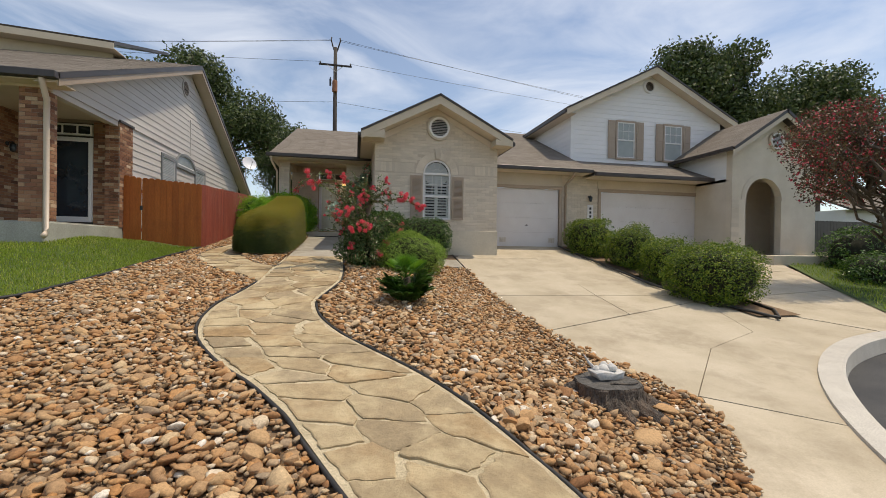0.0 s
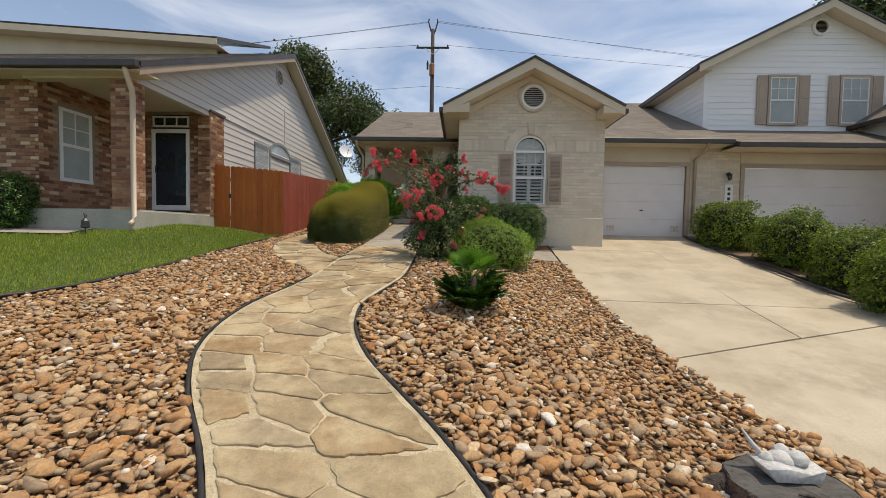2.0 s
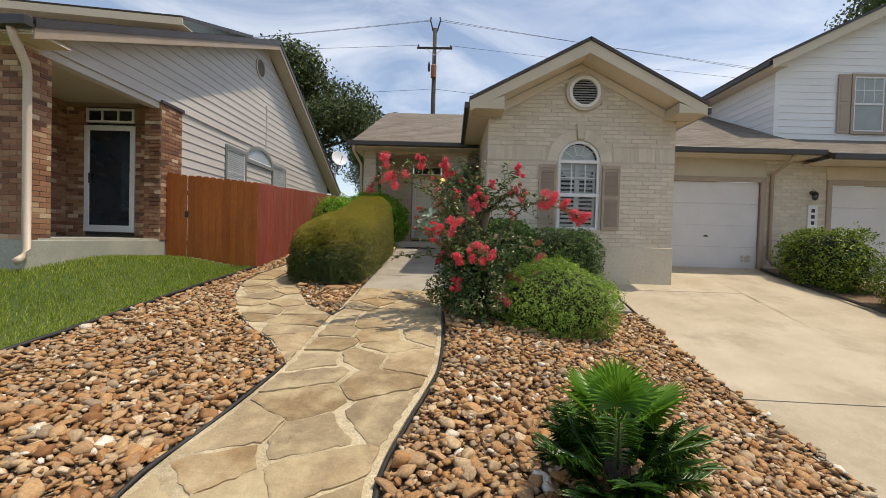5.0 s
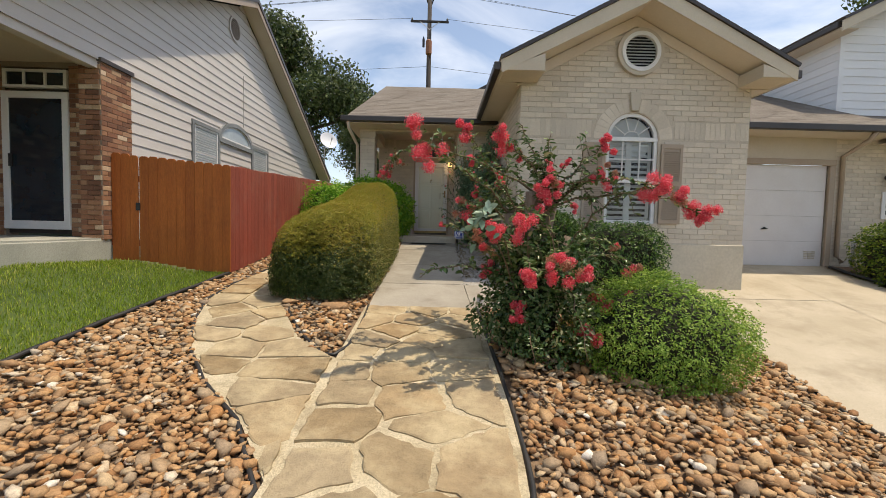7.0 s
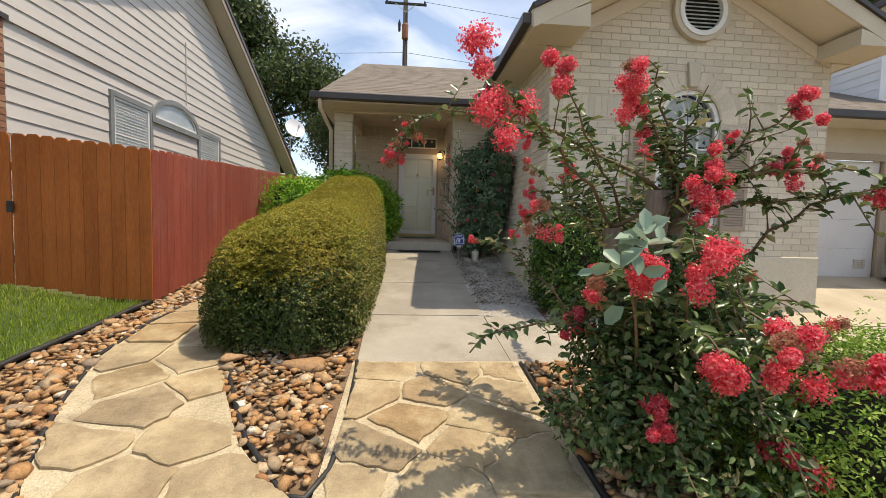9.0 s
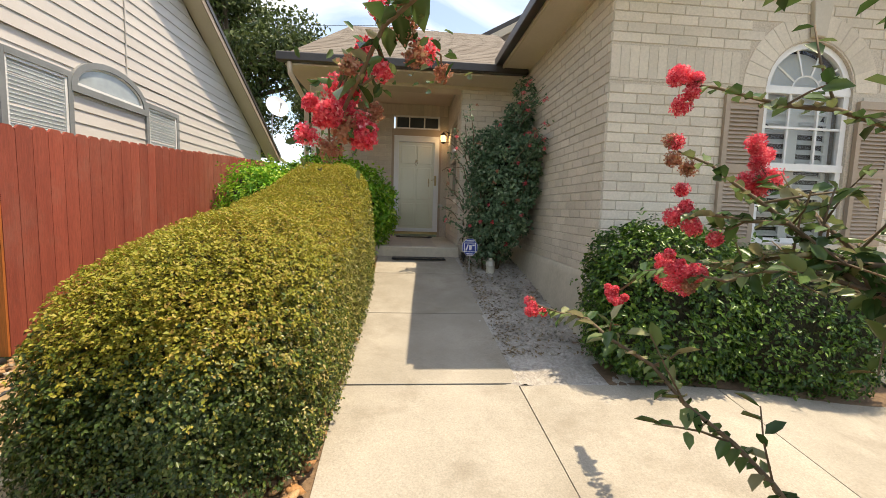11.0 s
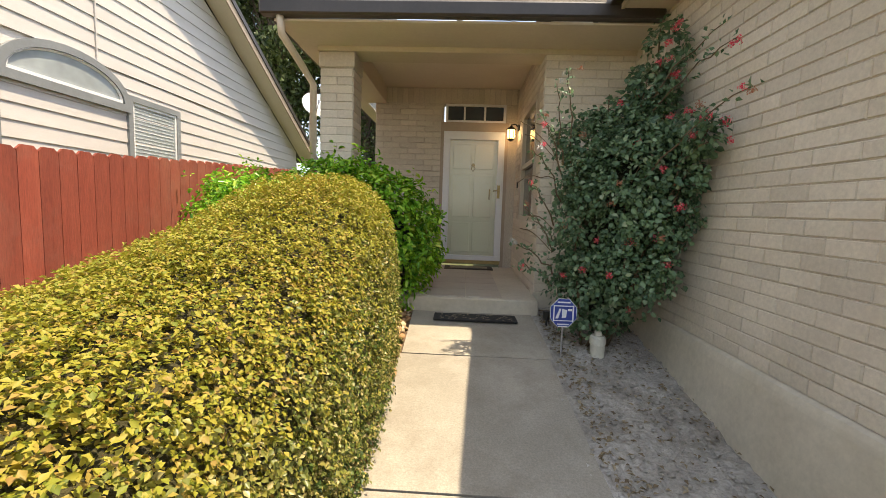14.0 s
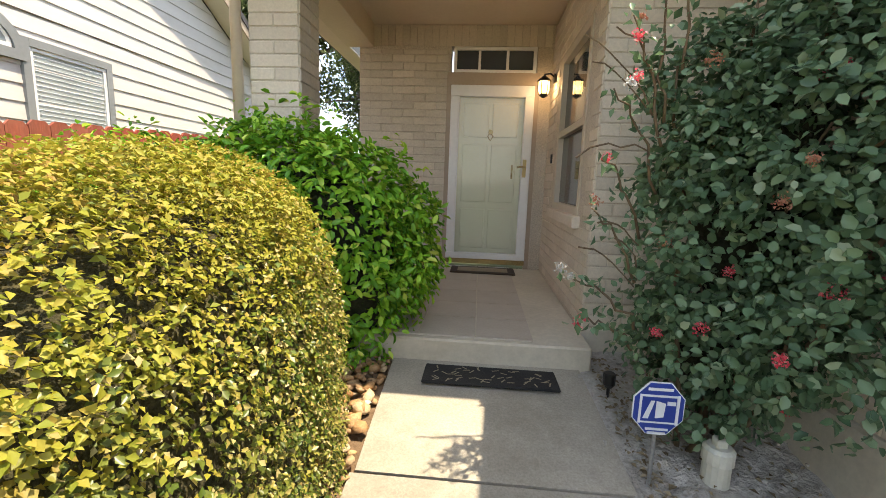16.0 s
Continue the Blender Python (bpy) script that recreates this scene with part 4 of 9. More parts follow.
def garage_door(parent, x0, x1, y, z0, z1, handle_x=None, vents=True):
    d = obj("garage_door", MB().box(x0, x1, y, y + 0.04, z0, z1), M["joint"], parent, "white sectional garage door, closed")
    h = (z1 - z0) / 4
    for i in range(4):
        obj("panel", MB().box(x0 + 0.01, x1 - 0.01, y - 0.022, y + 0.002, z0 + i * h + 0.0015, z0 + (i + 1) * h - 0.0015), M["garage_paint"], d, bevel=0.003)
    obj("bottom_seal", MB().box(x0, x1, y - 0.03, y, z0 - 0.03, z0 + 0.004), M["black_metal"], d)
    if handle_x:
        hb = MB().box(handle_x - 0.06, handle_x + 0.06, y - 0.045, y - 0.02, z0 + 0.78, z0 + 0.80)
        hb.lathe((handle_x, y - 0.035, z0 + 0.80), [(0.025, -0.01), (0.025, 0.012)], 10, 'y')
        obj("handle", hb, M["black_metal"], d, "dark T-shaped handle")
    if vents:
        for vx in (x0 + 0.27, x1 - 0.27):
            mb = MB()
            for i in (-1, 0, 1):
                for j in range(5):
                    mb.box(vx + i * 0.085 - 0.03, vx + i * 0.085 + 0.03, y - 0.030, y - 0.02, z0 + 0.17 + j * 0.035, z0 + 0.19 + j * 0.035)
            obj("vent", mb, M["beige_trim"], d, "small louvred door vents")
    return d


def wall_lantern(parent_label, x, y, z, face, lit=False):
    """A small outdoor wall lantern: plate, arm, cage, glass. face: (dx, dy) away from the wall."""
    t = thing("wall_lantern", parent_label, "wall lamp")
    fx, fy = face
    px, py = x, y
    obj("backplate", MB().lathe((px + fx * 0.012, py + fy * 0.012, z), [(0.05, -0.012), (0.05, 0.004), (0.03, 0.015)], 12, 'x' if abs(fx) > 0.5 else 'y'), M["black_metal"], t)
    lx, ly = px + fx * 0.12, py + fy * 0.12
    obj("arm", MB().tube([(px, py, z), (px + fx * 0.06, py + fy * 0.06, z + 0.05), (lx, ly, z + 0.04), (lx, ly, z)], 0.009, 6), M["black_metal"], t, smooth=True)
    obj("cap", MB().lathe((lx, ly, z), [(0.075, -0.03), (0.06, -0.01), (0.02, 0.02), (0.008, 0.035)], 12), M["black_metal"], t, smooth=True)
    glass = obj("glass", MB().lathe((lx, ly, z - 0.03), [(0.045, -0.13), (0.058, -0.08), (0.055, 0.0)], 12), M["lamp_lit"] if lit else M["glass"], t, "glowing amber glass" if lit else "dark glass", smooth=True)
    glass.visible_shadow = False
    for k in range(6):
        a = math.pi * k / 3
        obj("bar", MB().tube([(lx + 0.062 * math.cos(a), ly + 0.062 * math.sin(a), z - 0.03), (lx + 0.064 * math.cos(a), ly + 0.064 * math.sin(a), z - 0.11), (lx + 0.048 * math.cos(a), ly + 0.048 * math.sin(a), z - 0.165)], 0.004, 4), M["black_metal"], glass)
    obj("base", MB().lathe((lx, ly, z - 0.165), [(0.01, -0.03), (0.045, -0.01), (0.05, 0.006)], 12), M["black_metal"], t)
    return t


# ---- the beige brick house ----
house = thing("house", "single-storey beige painted brick house with brown shingle roof", "house")
FY = 12.90            # street front of the gabled room
FX0, FX1 = 1.136, 4.968
FL = 1.97             # top of the concrete footing
EZ = 4.56             # soffit level
PKX, PKZ, SL = 2.99, 5.96, 0.525
RY = 12.29            # front edge of the gable roof


def gable_z(x):
    """Underside of the gable roof."""
    return PKZ - 0.16 - SL * abs(x - PKX)


# gabled front wall with an arched window opening
WX0, WX1, WZ0, WZS = 2.60, 3.46, 2.30, 3.70
WCX, WR = (WX0 + WX1) / 2, (WX1 - WX0) / 2
outline = [(FX0, FL), (FX1, FL), (FX1, 4.7), (PKX, gable_z(PKX)), (FX0, 4.7)]
hole = [(WX0, WZ0), (WX1, WZ0)] + [(WCX + WR * math.cos(a), WZS + WR * math.sin(a)) for a in span(0, math.pi, 15)]


def holed_wall(name, outer, inner, to3, vec, material, parent, label=""):
    """A wall with one opening through it."""
    bm = bmesh.new()
    loops = []
    for ring in (outer, inner):
        vs = [bm.verts.new(to3(*p)) for p in ring]
        loops.append([bm.edges.new((vs[i], vs[(i + 1) % len(vs)])) for i in range(len(vs))])
    res = bmesh.ops.triangle_fill(bm, edges=loops[0] + loops[1], use_beauty=True)
    faces = [f for f in bm.faces]
    ext = bmesh.ops.extrude_face_region(bm, geom=faces)
    vv = [e for e in ext["geom"] if isinstance(e, bmesh.types.BMVert)]
    bmesh.ops.translate(bm, verts=vv, vec=vec)
    bmesh.ops.recalc_face_normals(bm, faces=bm.faces)
    me = bpy.data.meshes.new(name)
    bm.to_mesh(me)
    bm.free()
    me.materials.append(material)
    ob = new(name, me)
    ob.parent = parent
    if label:
        ob["label"] = label
    return ob


front = holed_wall("wall", outline, hole, lambda a, b: (a, FY, b), (0, 0.2, 0), M["brick_mortar"], house, "beige painted brick gable wall")


def keep_front(a, h, a0, a1, h0, h1):
    x, z = FX0 + a, FL + h
    X0, X1, Z1 = FX0 + a0, FX0 + a1, FL + h1
    if Z1 > gable_z(X0) - 0.02 or Z1 > gable_z(X1) - 0.02:
        return False
    if z < WZS and X1 > WX0 - 0.02 and X0 < WX1 + 0.02 and Z1 > WZ0 - 0.06:
        return False
    if z >= WZS - 0.08 and min(math.hypot(X - WCX, Z1 - WZS) for X in (X0, x, X1)) < WR + 0.24 and Z1 > WZS - 0.02:
        return False
    if z >= WZS - 0.2 and min(math.hypot(X - WCX, FL + h0 - WZS) for X in (X0, x, X1)) < WR + 0.02:
        return False
    if math.hypot(x - VC[0], z - VC[1]) < 0.42:
        return False
    if 3.70 < FL + (h0 + h1) / 2 < 4.0 and not (abs(x - WCX) < WR + 0.26):
        return False
    return True


VC = (3.07, 5.10)
lay_bricks(front, (FX0, FY, FL), (1, 0, 0), (0, -1, 0), FX1 - FX0, 3.9, M["brick"], keep=keep_front, single=lambda a, h: a < 1.25 and h < 1.75)
# upright course over the string line, both sides of the arch
band = MB()
for x0, x1 in ((FX0, WCX - WR - 0.26), (WCX + WR + 0.26, FX1)):
    u = x0
    while u < x1 - 0.04:
        band.prism([(u + 0.0015, FY, 3.715), (min(u + 0.085, x1) - 0.0015, FY, 3.715), (min(u + 0.085, x1) - 0.0015, FY, 3.985), (u + 0.0015, FY, 3.985)], (0, -0.006, 0))
        u += 0.085
obj("soldier_course", band, M["brick"], front)["kind"] = "stuff"
arch = MB()
for k in range(18):
    a0, a1 = math.pi * k / 18 + 0.003, math.pi * (k + 1) / 18 - 0.003
    if abs((a0 + a1) / 2 - math.pi / 2) < 0.10:
        continue
    pts = [(WCX + rr * math.cos(a), FY, WZS + rr * math.sin(a)) for rr, a in ((WR + 0.015, a0), (WR + 0.23, a0), (WR + 0.23, a1), (WR + 0.015, a1))]
    arch.prism(pts, (0, -0.006, 0))
obj("arch_bricks", arch, M["brick"], front)["kind"] = "stuff"
obj("keystone", MB().prism([(WCX - 0.06, FY, WZS + WR + 0.02), (WCX + 0.06, FY, WZS + WR + 0.02), (WCX + 0.095, FY, WZS + WR + 0.33), (WCX - 0.095, FY, WZS + WR + 0.33)], (0, -0.05, 0)), M["beige_trim"], house, "pale keystone over the arched window", bevel=0.008)
for xa, xb in ((FX0 - 0.006, WX0 - 0.43), (WX1 + 0.43, FX1 + 0.006)):
    obj("string_line", MB().box(xa, xb, FY - 0.006, FY + 0.03, 3.69, 3.712), M["brick_mortar"], house)
obj("foundation", MB().box(FX0 - 0.02, FX1 + 0.02, FY - 0.03, FY + 0.3, 0.9, FL), M["foundation"], house, "smooth concrete footing", bevel=0.012)
obj("foundation", MB().prism([(FX0 - 0.035, FY - 0.028, FL), (FX0 + 0.2, FY - 0.028, FL), (FX0 + 0.2, FY - 0.028, 0.9), (FX0 - 0.16, FY - 0.028, 0.9), (FX0 - 0.13, FY - 0.028, 1.4), (FX0 - 0.055, FY - 0.028, FL - 0.05)], (0, 16.2 - FY, 0)), M["foundation"], house, "sloping concrete footing", bevel=0.012)
# side wall along the walkway, and its far side
side = obj("wall", MB().box(FX0, FX0 + 0.2, FY + 0.2, 21.0, FL, 4.72), M["brick_mortar"], house, "beige painted brick side wall")
lay_bricks(side, (FX0, 16.15, FL), (0, -1, 0), (-1, 0, 0), 16.15 - FY, EZ - FL, M["brick"], single=lambda a, h: a > 1.3 and h < 1.62)
obj("wall", MB().box(FX1 - 0.2, FX1, FY + 0.2, 15.2, 1.2, 4.72), M["brick"], house)
# gable roof
roof = roof_plane("roof", [(PKX - 2.28, RY, PKZ - SL * 2.28), (PKX - 2.28, 21.5, PKZ - SL * 2.28), (PKX, 21.5, PKZ), (PKX, RY, PKZ)], house, 0.05, label="brown shingle roof slope")
roof_plane("roof", [(PKX + 2.28, RY, PKZ - SL * 2.28), (PKX + 2.28, 19.5, PKZ - SL * 2.28), (PKX, 19.5, PKZ), (PKX, RY, PKZ)], house, 0.05)
# rake boards and soffits
for s in (-1, 1):
    e = PKX + s * 2.26
    ez = PKZ - SL * 2.26
    obj("rake_board", MB().prism([(PKX, RY + 0.03, PKZ - 0.062), (e, RY + 0.03, ez - 0.062), (e, RY + 0.03, ez - 0.26), (PKX, RY + 0.03, PKZ - 0.30)], (0, 0.03, 0)), M["tan_paint"], house, "tan painted rake board")
    obj("rake_soffit", MB().prism([(PKX, RY + 0.06, PKZ - 0.27), (e, RY + 0.06, ez - 0.235), (e, FY + 0.02, ez - 0.235), (PKX, FY + 0.02, PKZ - 0.27)], (0, 0, 0.02)), M["soffit"], house)
    obj("frieze_board", MB().prism([(PKX, FY - 0.03, PKZ - 0.28), (PKX + s * 1.93, FY - 0.03, PKZ - 0.28 - SL * 1.93), (PKX + s * 1.93, FY - 0.03, PKZ - 0.45 - SL * 1.93), (PKX, FY - 0.03, PKZ - 0.45)], (0, 0.03, 0)), M["soffit"], house)
    x_in = FX0 if s < 0 else FX1
    lo, hi = min(e, x_in), max(e, x_in)
    obj("cornice_return", MB().prism([(e, RY + 0.035, EZ - 0.0), (x_in - s * 0.25, RY + 0.035, EZ - 0.0), (x_in - s * 0.25, RY + 0.035, PKZ - 0.3 - SL * abs(x_in - s * 0.25 - PKX)), (e, RY + 0.035, ez - 0.2)], (0, FY - RY - 0.07, 0)), M["tan_paint"], house, "boxed tan cornice return")
    obj("soffit", MB().box(lo, hi, FY - 0.03, 19.0 if s < 0 else 15.0, EZ - 0.01, EZ + 0.01), M["soffit"], house)
    obj("fascia", MB().box(e - 0.012, e + 0.012, RY + 0.05, 19.0 if s < 0 else 15.0, EZ - 0.02, ez - 0.06), M["tan_paint"], house)
    gut = MB().box(e + (-0.11 if s < 0 else 0.012), e + (-0.012 if s < 0 else 0.11), RY + 0.08, 15.45 if s < 0 else 14.2, ez - 0.20, ez - 0.075)
    obj("gutter", gut, M["dark_trim"], house, "dark brown eaves gutter", bevel=0.01)
round_vent(house, (VC[0], FY - 0.012, VC[1]), 0.27, 'y', M["beige_trim"], M["white_paint"], 0.11)

# arched window with plantation shutters behind the glass
window = obj("window", ring_trim((WCX, FY + 0.08, WZS), WR - 0.055, WR - 0.002, 0.05, 20, 'y', 0, math.pi), M["white_paint"], house, "white arched window with interior shutters")
fr = MB().box(WX0 + 0.002, WX0 + 0.055, FY + 0.03, FY + 0.08, WZ0, WZS).box(WX1 - 0.055, WX1 - 0.002, FY + 0.03, FY + 0.08, WZ0, WZS)
fr.box(WX0, WX1, FY + 0.03, FY + 0.08, WZ0, WZ0 + 0.05).box(WX0, WX1, FY + 0.025, FY + 0.08, WZS - 0.03, WZS + 0.03).box(WX0, WX1, FY + 0.02, FY + 0.08, 2.98, 3.04)
obj("window_frame", fr, M["white_paint"], window)
mun = MB()
for k in (1, 2, 3, 4):
    a = math.pi * k / 5
    mun.tube([(WCX + 0.14 * math.cos(a), FY + 0.05, WZS + 0.14 * math.sin(a)), (WCX + (WR - 0.05) * math.cos(a), FY + 0.05, WZS + (WR - 0.05) * math.sin(a))], 0.009, 4)
mun.tube([(WCX + 0.14 * math.cos(a), FY + 0.05, WZS + 0.14 * math.sin(a)) for a in span(0, math.pi, 12)], 0.009, 4)
for i in (1, 2):
    mun.box(WX0 + i * (WX1 - WX0) / 3 - 0.009, WX0 + i * (WX1 - WX0) / 3 + 0.009, FY + 0.04, FY + 0.06, 3.04, WZS - 0.03)
mun.box(WX0 + 0.05, WX1 - 0.05, FY + 0.04, FY + 0.06, 3.36, 3.378)
obj("glazing_bar", mun, M["white_paint"], window)
for z0, z1, col in ((3.04, WZS - 0.03, "blind"), (WZ0 + 0.05, 2.98, "blind")):
    for i in (0, 1):
        x0 = WX0 + 0.05 + i * (WX1 - WX0 - 0.10) / 2
        x1 = x0 + (WX1 - WX0 - 0.10) / 2
        sh = obj("interior_shutter", MB().box(x0, x0 + 0.05, FY + 0.13, FY + 0.15, z0, z1).box(x1 - 0.05, x1, FY + 0.13, FY + 0.15, z0, z1), M["blind"], window, "white louvred interior shutter")
        k = int((z1 - z0) / 0.085)
        for j in range(k):
            z = z0 + (j + 0.5) * (z1 - z0) / k
            obj("louvre", MB().prism([(x0 + 0.05, FY + 0.115, z - 0.022), (x1 - 0.05, FY + 0.115, z - 0.022), (x1 - 0.05, FY + 0.165, z + 0.022), (x0 + 0.05, FY + 0.165, z + 0.022)], (0, 0.004, -0.008)), M["blind"], sh)
obj("fan_shade", MB().lathe((WCX, FY + 0.15, WZS), [(WR - 0.06, 0.0), (WR - 0.06, 0.01)], 28, 'y'), M["blind"], window, "pale pleated fan shade")
obj("room_back", MB().box(WX0 - 0.1, WX1 + 0.1, FY + 0.199, FY + 0.26, WZ0 - 0.1, WZS + WR + 0.1), M["darkroom"], window, "dark panel in place of the unlit room")
pane = obj("pane", MB().add([(p[0], FY + 0.062, p[1]) for p in hole], [tuple(range(len(hole)))]), M["clear"], window, "clear window glass", recalc=False)
pane.visible_shadow = False
obj("window_sill", MB().box(WX0 - 0.02, WX1 + 0.02, FY - 0.05, FY + 0.06, WZ0 - 0.075, WZ0), M["beige_trim"], window, bevel=0.008)
for s, x0 in ((-1, WX0 - 0.40), (1, WX1 + 0.04)):
    sh = obj("shutter", MB().box(x0, x0 + 0.36, FY - 0.03, FY - 0.004, WZ0 + 0.0, 3.62), M["taupe"], house, "taupe louvred window shutter", bevel=0.004)
    for sx in (x0, x0 + 0.315):
        obj("stile", MB().box(sx, sx + 0.045, FY - 0.045, FY - 0.028, WZ0, 3.62), M["taupe"], sh)
    for ra, rb in ((WZ0, WZ0 + 0.07), (2.93, 3.01), (3.55, 3.62)):
        obj("rail", MB().box(x0 + 0.045, x0 + 0.315, FY - 0.045, FY - 0.028, ra, rb), M["taupe"], sh)
    for z0, z1 in ((WZ0 + 0.08, 2.92), (3.02, 3.54)):
        z = z0
        while z < z1 - 0.02:
            obj("slat", MB().prism([(x0 + 0.045, FY - 0.032, z + 0.03), (x0 + 0.315, FY - 0.032, z + 0.03), (x0 + 0.315, FY - 0.05, z), (x0 + 0.045, FY - 0.05, z)], (0, 0.006, 0.004)), M["taupe"], sh)
            z += 0.036

# garage wing
GY = 14.70
gw = obj("wall", MB().box(FX1, 5.52, GY, GY + 0.2, 1.2, 4.3).box(8.06, 9.72, GY, GY + 0.2, 1.2, 4.2).box(5.52, 8.06, GY, GY + 0.2, 3.68, 4.3), M["brick_mortar"], house, "beige brick garage wall")
lay_bricks(gw, (8.14, GY, 1.55), (1, 0, 0), (0, -1, 0), 1.5, 2.7, M["brick"])
obj("lintel_panel", MB().box(5.0, 8.12, GY - 0.04, GY, 3.74, 4.28), M["beige_trim"], house, "pale board over the garage door")
obj("door_casing", MB().box(5.44, 5.56, GY - 0.05, GY, 1.46, 3.72).box(8.02, 8.14, GY - 0.05, GY, 1.46, 3.72).box(5.44, 8.14, GY - 0.055, GY, 3.64, 3.76), M["taupe"], house, "taupe garage door casing", bevel=0.008)
garage_door(house, 5.56, 8.02, GY + 0.05, 1.50, 3.64, 6.75)
obj("threshold", MB().box(5.2, 8.2, GY - 0.12, GY + 0.1, 1.30, 1.475), M["foundation"], house, bevel=0.01)
GS, GE, GEZ = 0.46, 14.05, 4.33
roof_plane("roof", [(5.1, GE, GEZ), (8.98, GE, GEZ), (8.98, 20.5, GEZ + GS * 6.45), (3.2, 20.5, GEZ + GS * 6.45)], house, 0.09, label="brown shingle garage roof")
obj("soffit", MB().box(FX1, 9.0, GE, GY, GEZ - 0.13, GEZ - 0.11), M["soffit"], house)
obj("gutter", MB().box(5.05, 9.0, GE - 0.09, GE + 0.02, GEZ - 0.13, GEZ - 0.0), M["dark_trim"], house, "dark brown eaves gutter", bevel=0.012)
obj("downspout", MB().tube([(8.3, GE - 0.03, GEZ - 0.1), (8.3, GE + 0.1, GEZ - 0.25), (8.26, GY - 0.06, GEZ - 0.5), (8.26, GY - 0.06, 1.75), (8.26, GY - 0.18, 1.62)], 0.045, 8), M["taupe"], house, "taupe downspout", smooth=True)

# porch
PY = 16.05            # front of porch post and return wall
DY = 18.17            # door wall
PZ = 1.93            # porch floor
porch_back = obj("wall", MB().box(-1.95, -0.90, DY, DY + 0.2, 1.7, 4.66).box(0.06, 0.25, DY, DY + 0.2, 1.7, 4.66).box(-0.90, 0.06, DY, DY + 0.2, 4.42, 4.66).box(-0.90, 0.06, DY, DY + 0.2, 4.02, 4.12), M["brick_mortar"], house, "beige brick entrance wall")
lay_bricks(porch_back, (-1.95, DY, PZ + 0.02), (1, 0, 0), (0, -1, 0), 1.03, 2.44, M["brick"])
sold = MB()
u = -1.95
while u < 0.2:
    sold.prism([(u + 0.004, DY, 4.42), (u + 0.079, DY, 4.42), (u + 0.079, DY, 4.64), (u + 0.004, DY, 4.64)], (0, -0.012, 0))
    u += 0.083
obj("soldier_course", sold, M["brick"], porch_back)["kind"] = "stuff"
PRX = 0.235           # porch's right-hand wall
porch_right = obj("wall", MB().box(PRX, PRX + 0.2, PY + 0.2, 16.42, 1.6, 4.62).box(PRX, PRX + 0.2, 17.52, DY, 1.6, 4.62).box(PRX, PRX + 0.2, 16.42, 17.52, 1.6, 2.70).box(PRX, PRX + 0.2, 16.42, 17.52, 4.12, 4.62), M["brick_mortar"], house, "beige brick porch side wall")
lay_bricks(porch_right, (PRX, DY, PZ + 0.02), (0, -1, 0), (-1, 0, 0), DY - PY, 2.6, M["brick"],
           keep=lambda a, h, a0, a1, h0, h1: not (DY - a1 < 17.56 and DY - a0 > 16.38 and PZ + h1 > 2.68 and PZ + h0 < 4.14))
ret = obj("wall", MB().box(PRX, FX0, PY, PY + 0.2, 1.5, 4.60), M["brick_mortar"], house, "beige brick return wall beside the porch")
lay_bricks(ret, (PRX, PY, FL), (1, 0, 0), (0, -1, 0), FX0 - PRX, 2.52, M["brick"])
obj("foundation", MB().box(PRX - 0.02, FX0, PY - 0.03, PY + 0.2, 1.2, FL - 0.01), M["foundation"], house, bevel=0.01)
post = obj("porch_post", MB().box(-2.09, -1.75, PY, PY + 0.34, 1.5, 4.50), M["brick_mortar"], house, "square beige brick porch post")
for o_, al, ou in (((-2.09, PY, FL - 0.2), (1, 0, 0), (0, -1, 0)), ((-1.75, PY, FL - 0.2), (0, 1, 0), (1, 0, 0)), ((-2.09, PY + 0.34, FL - 0.2), (0, -1, 0), (-1, 0, 0))):
    lay_bricks(post, o_, al, ou, 0.34, 2.46, M["brick"], lb=0.34)
obj("post_cap", MB().box(-2.11, -1.73, PY - 0.02, PY + 0.36, 4.24, 4.40), M["brick"], house, bevel=0.01)
# beams, ceiling
obj("porch_beam", MB().box(-2.12, FX0, PY - 0.03, PY + 0.3, 4.40, 4.66), M["tan_paint"], house, "tan boxed porch beam", bevel=0.006)
obj("porch_beam", MB().box(-2.10, -1.78, PY + 0.3, DY, 4.40, 4.66), M["tan_paint"], house, "tan boxed side beam", bevel=0.006)
obj("porch_ceiling", MB().box(-1.8, PRX + 0.2, PY + 0.3, DY + 0.05, 4.645, 4.68), M["soffit"], house, "plain tan porch ceiling")
# porch roof: main slope, hip end and the slope behind
EL = -2.32
roof_plane("roof", [(EL, 15.46, 4.59), (1.3, 15.46, 4.59), (1.3, 18.75, 6.34), (-1.85, 18.75, 6.34)], house, 0.08, label="brown shingle porch roof")
roof_plane("roof", [(EL, 22.0, 4.59), (EL, 15.46, 4.59), (-1.85, 18.75, 6.34), (-1.85, 18.85, 6.34)], house, 0.08)
obj("soffit", MB().box(EL, FX0, 15.46, PY, 4.45, 4.47).box(EL, -2.12, PY, 21.5, 4.45, 4.47), M["soffit"], house)
obj("gutter", MB().box(EL - 0.10, 1.1, 15.36, 15.47, 4.475, 4.60), M["dark_trim"], house, "dark brown eaves gutter", bevel=0.015)
obj("fascia", MB().box(EL - 0.02, EL + 0.01, 15.47, 21.5, 4.45, 4.58), M["dark_trim"], house)
obj("downspout", MB().tube([(-2.25, 15.42, 4.5), (-2.25, 15.46, 4.34), (-2.20, 15.8, 4.18), (-2.15, 15.99, 4.05), (-2.15, 16.0, 1.7)], 0.035, 8), M["gutter_pale"], house, "pale downspout beside the porch post", smooth=True)
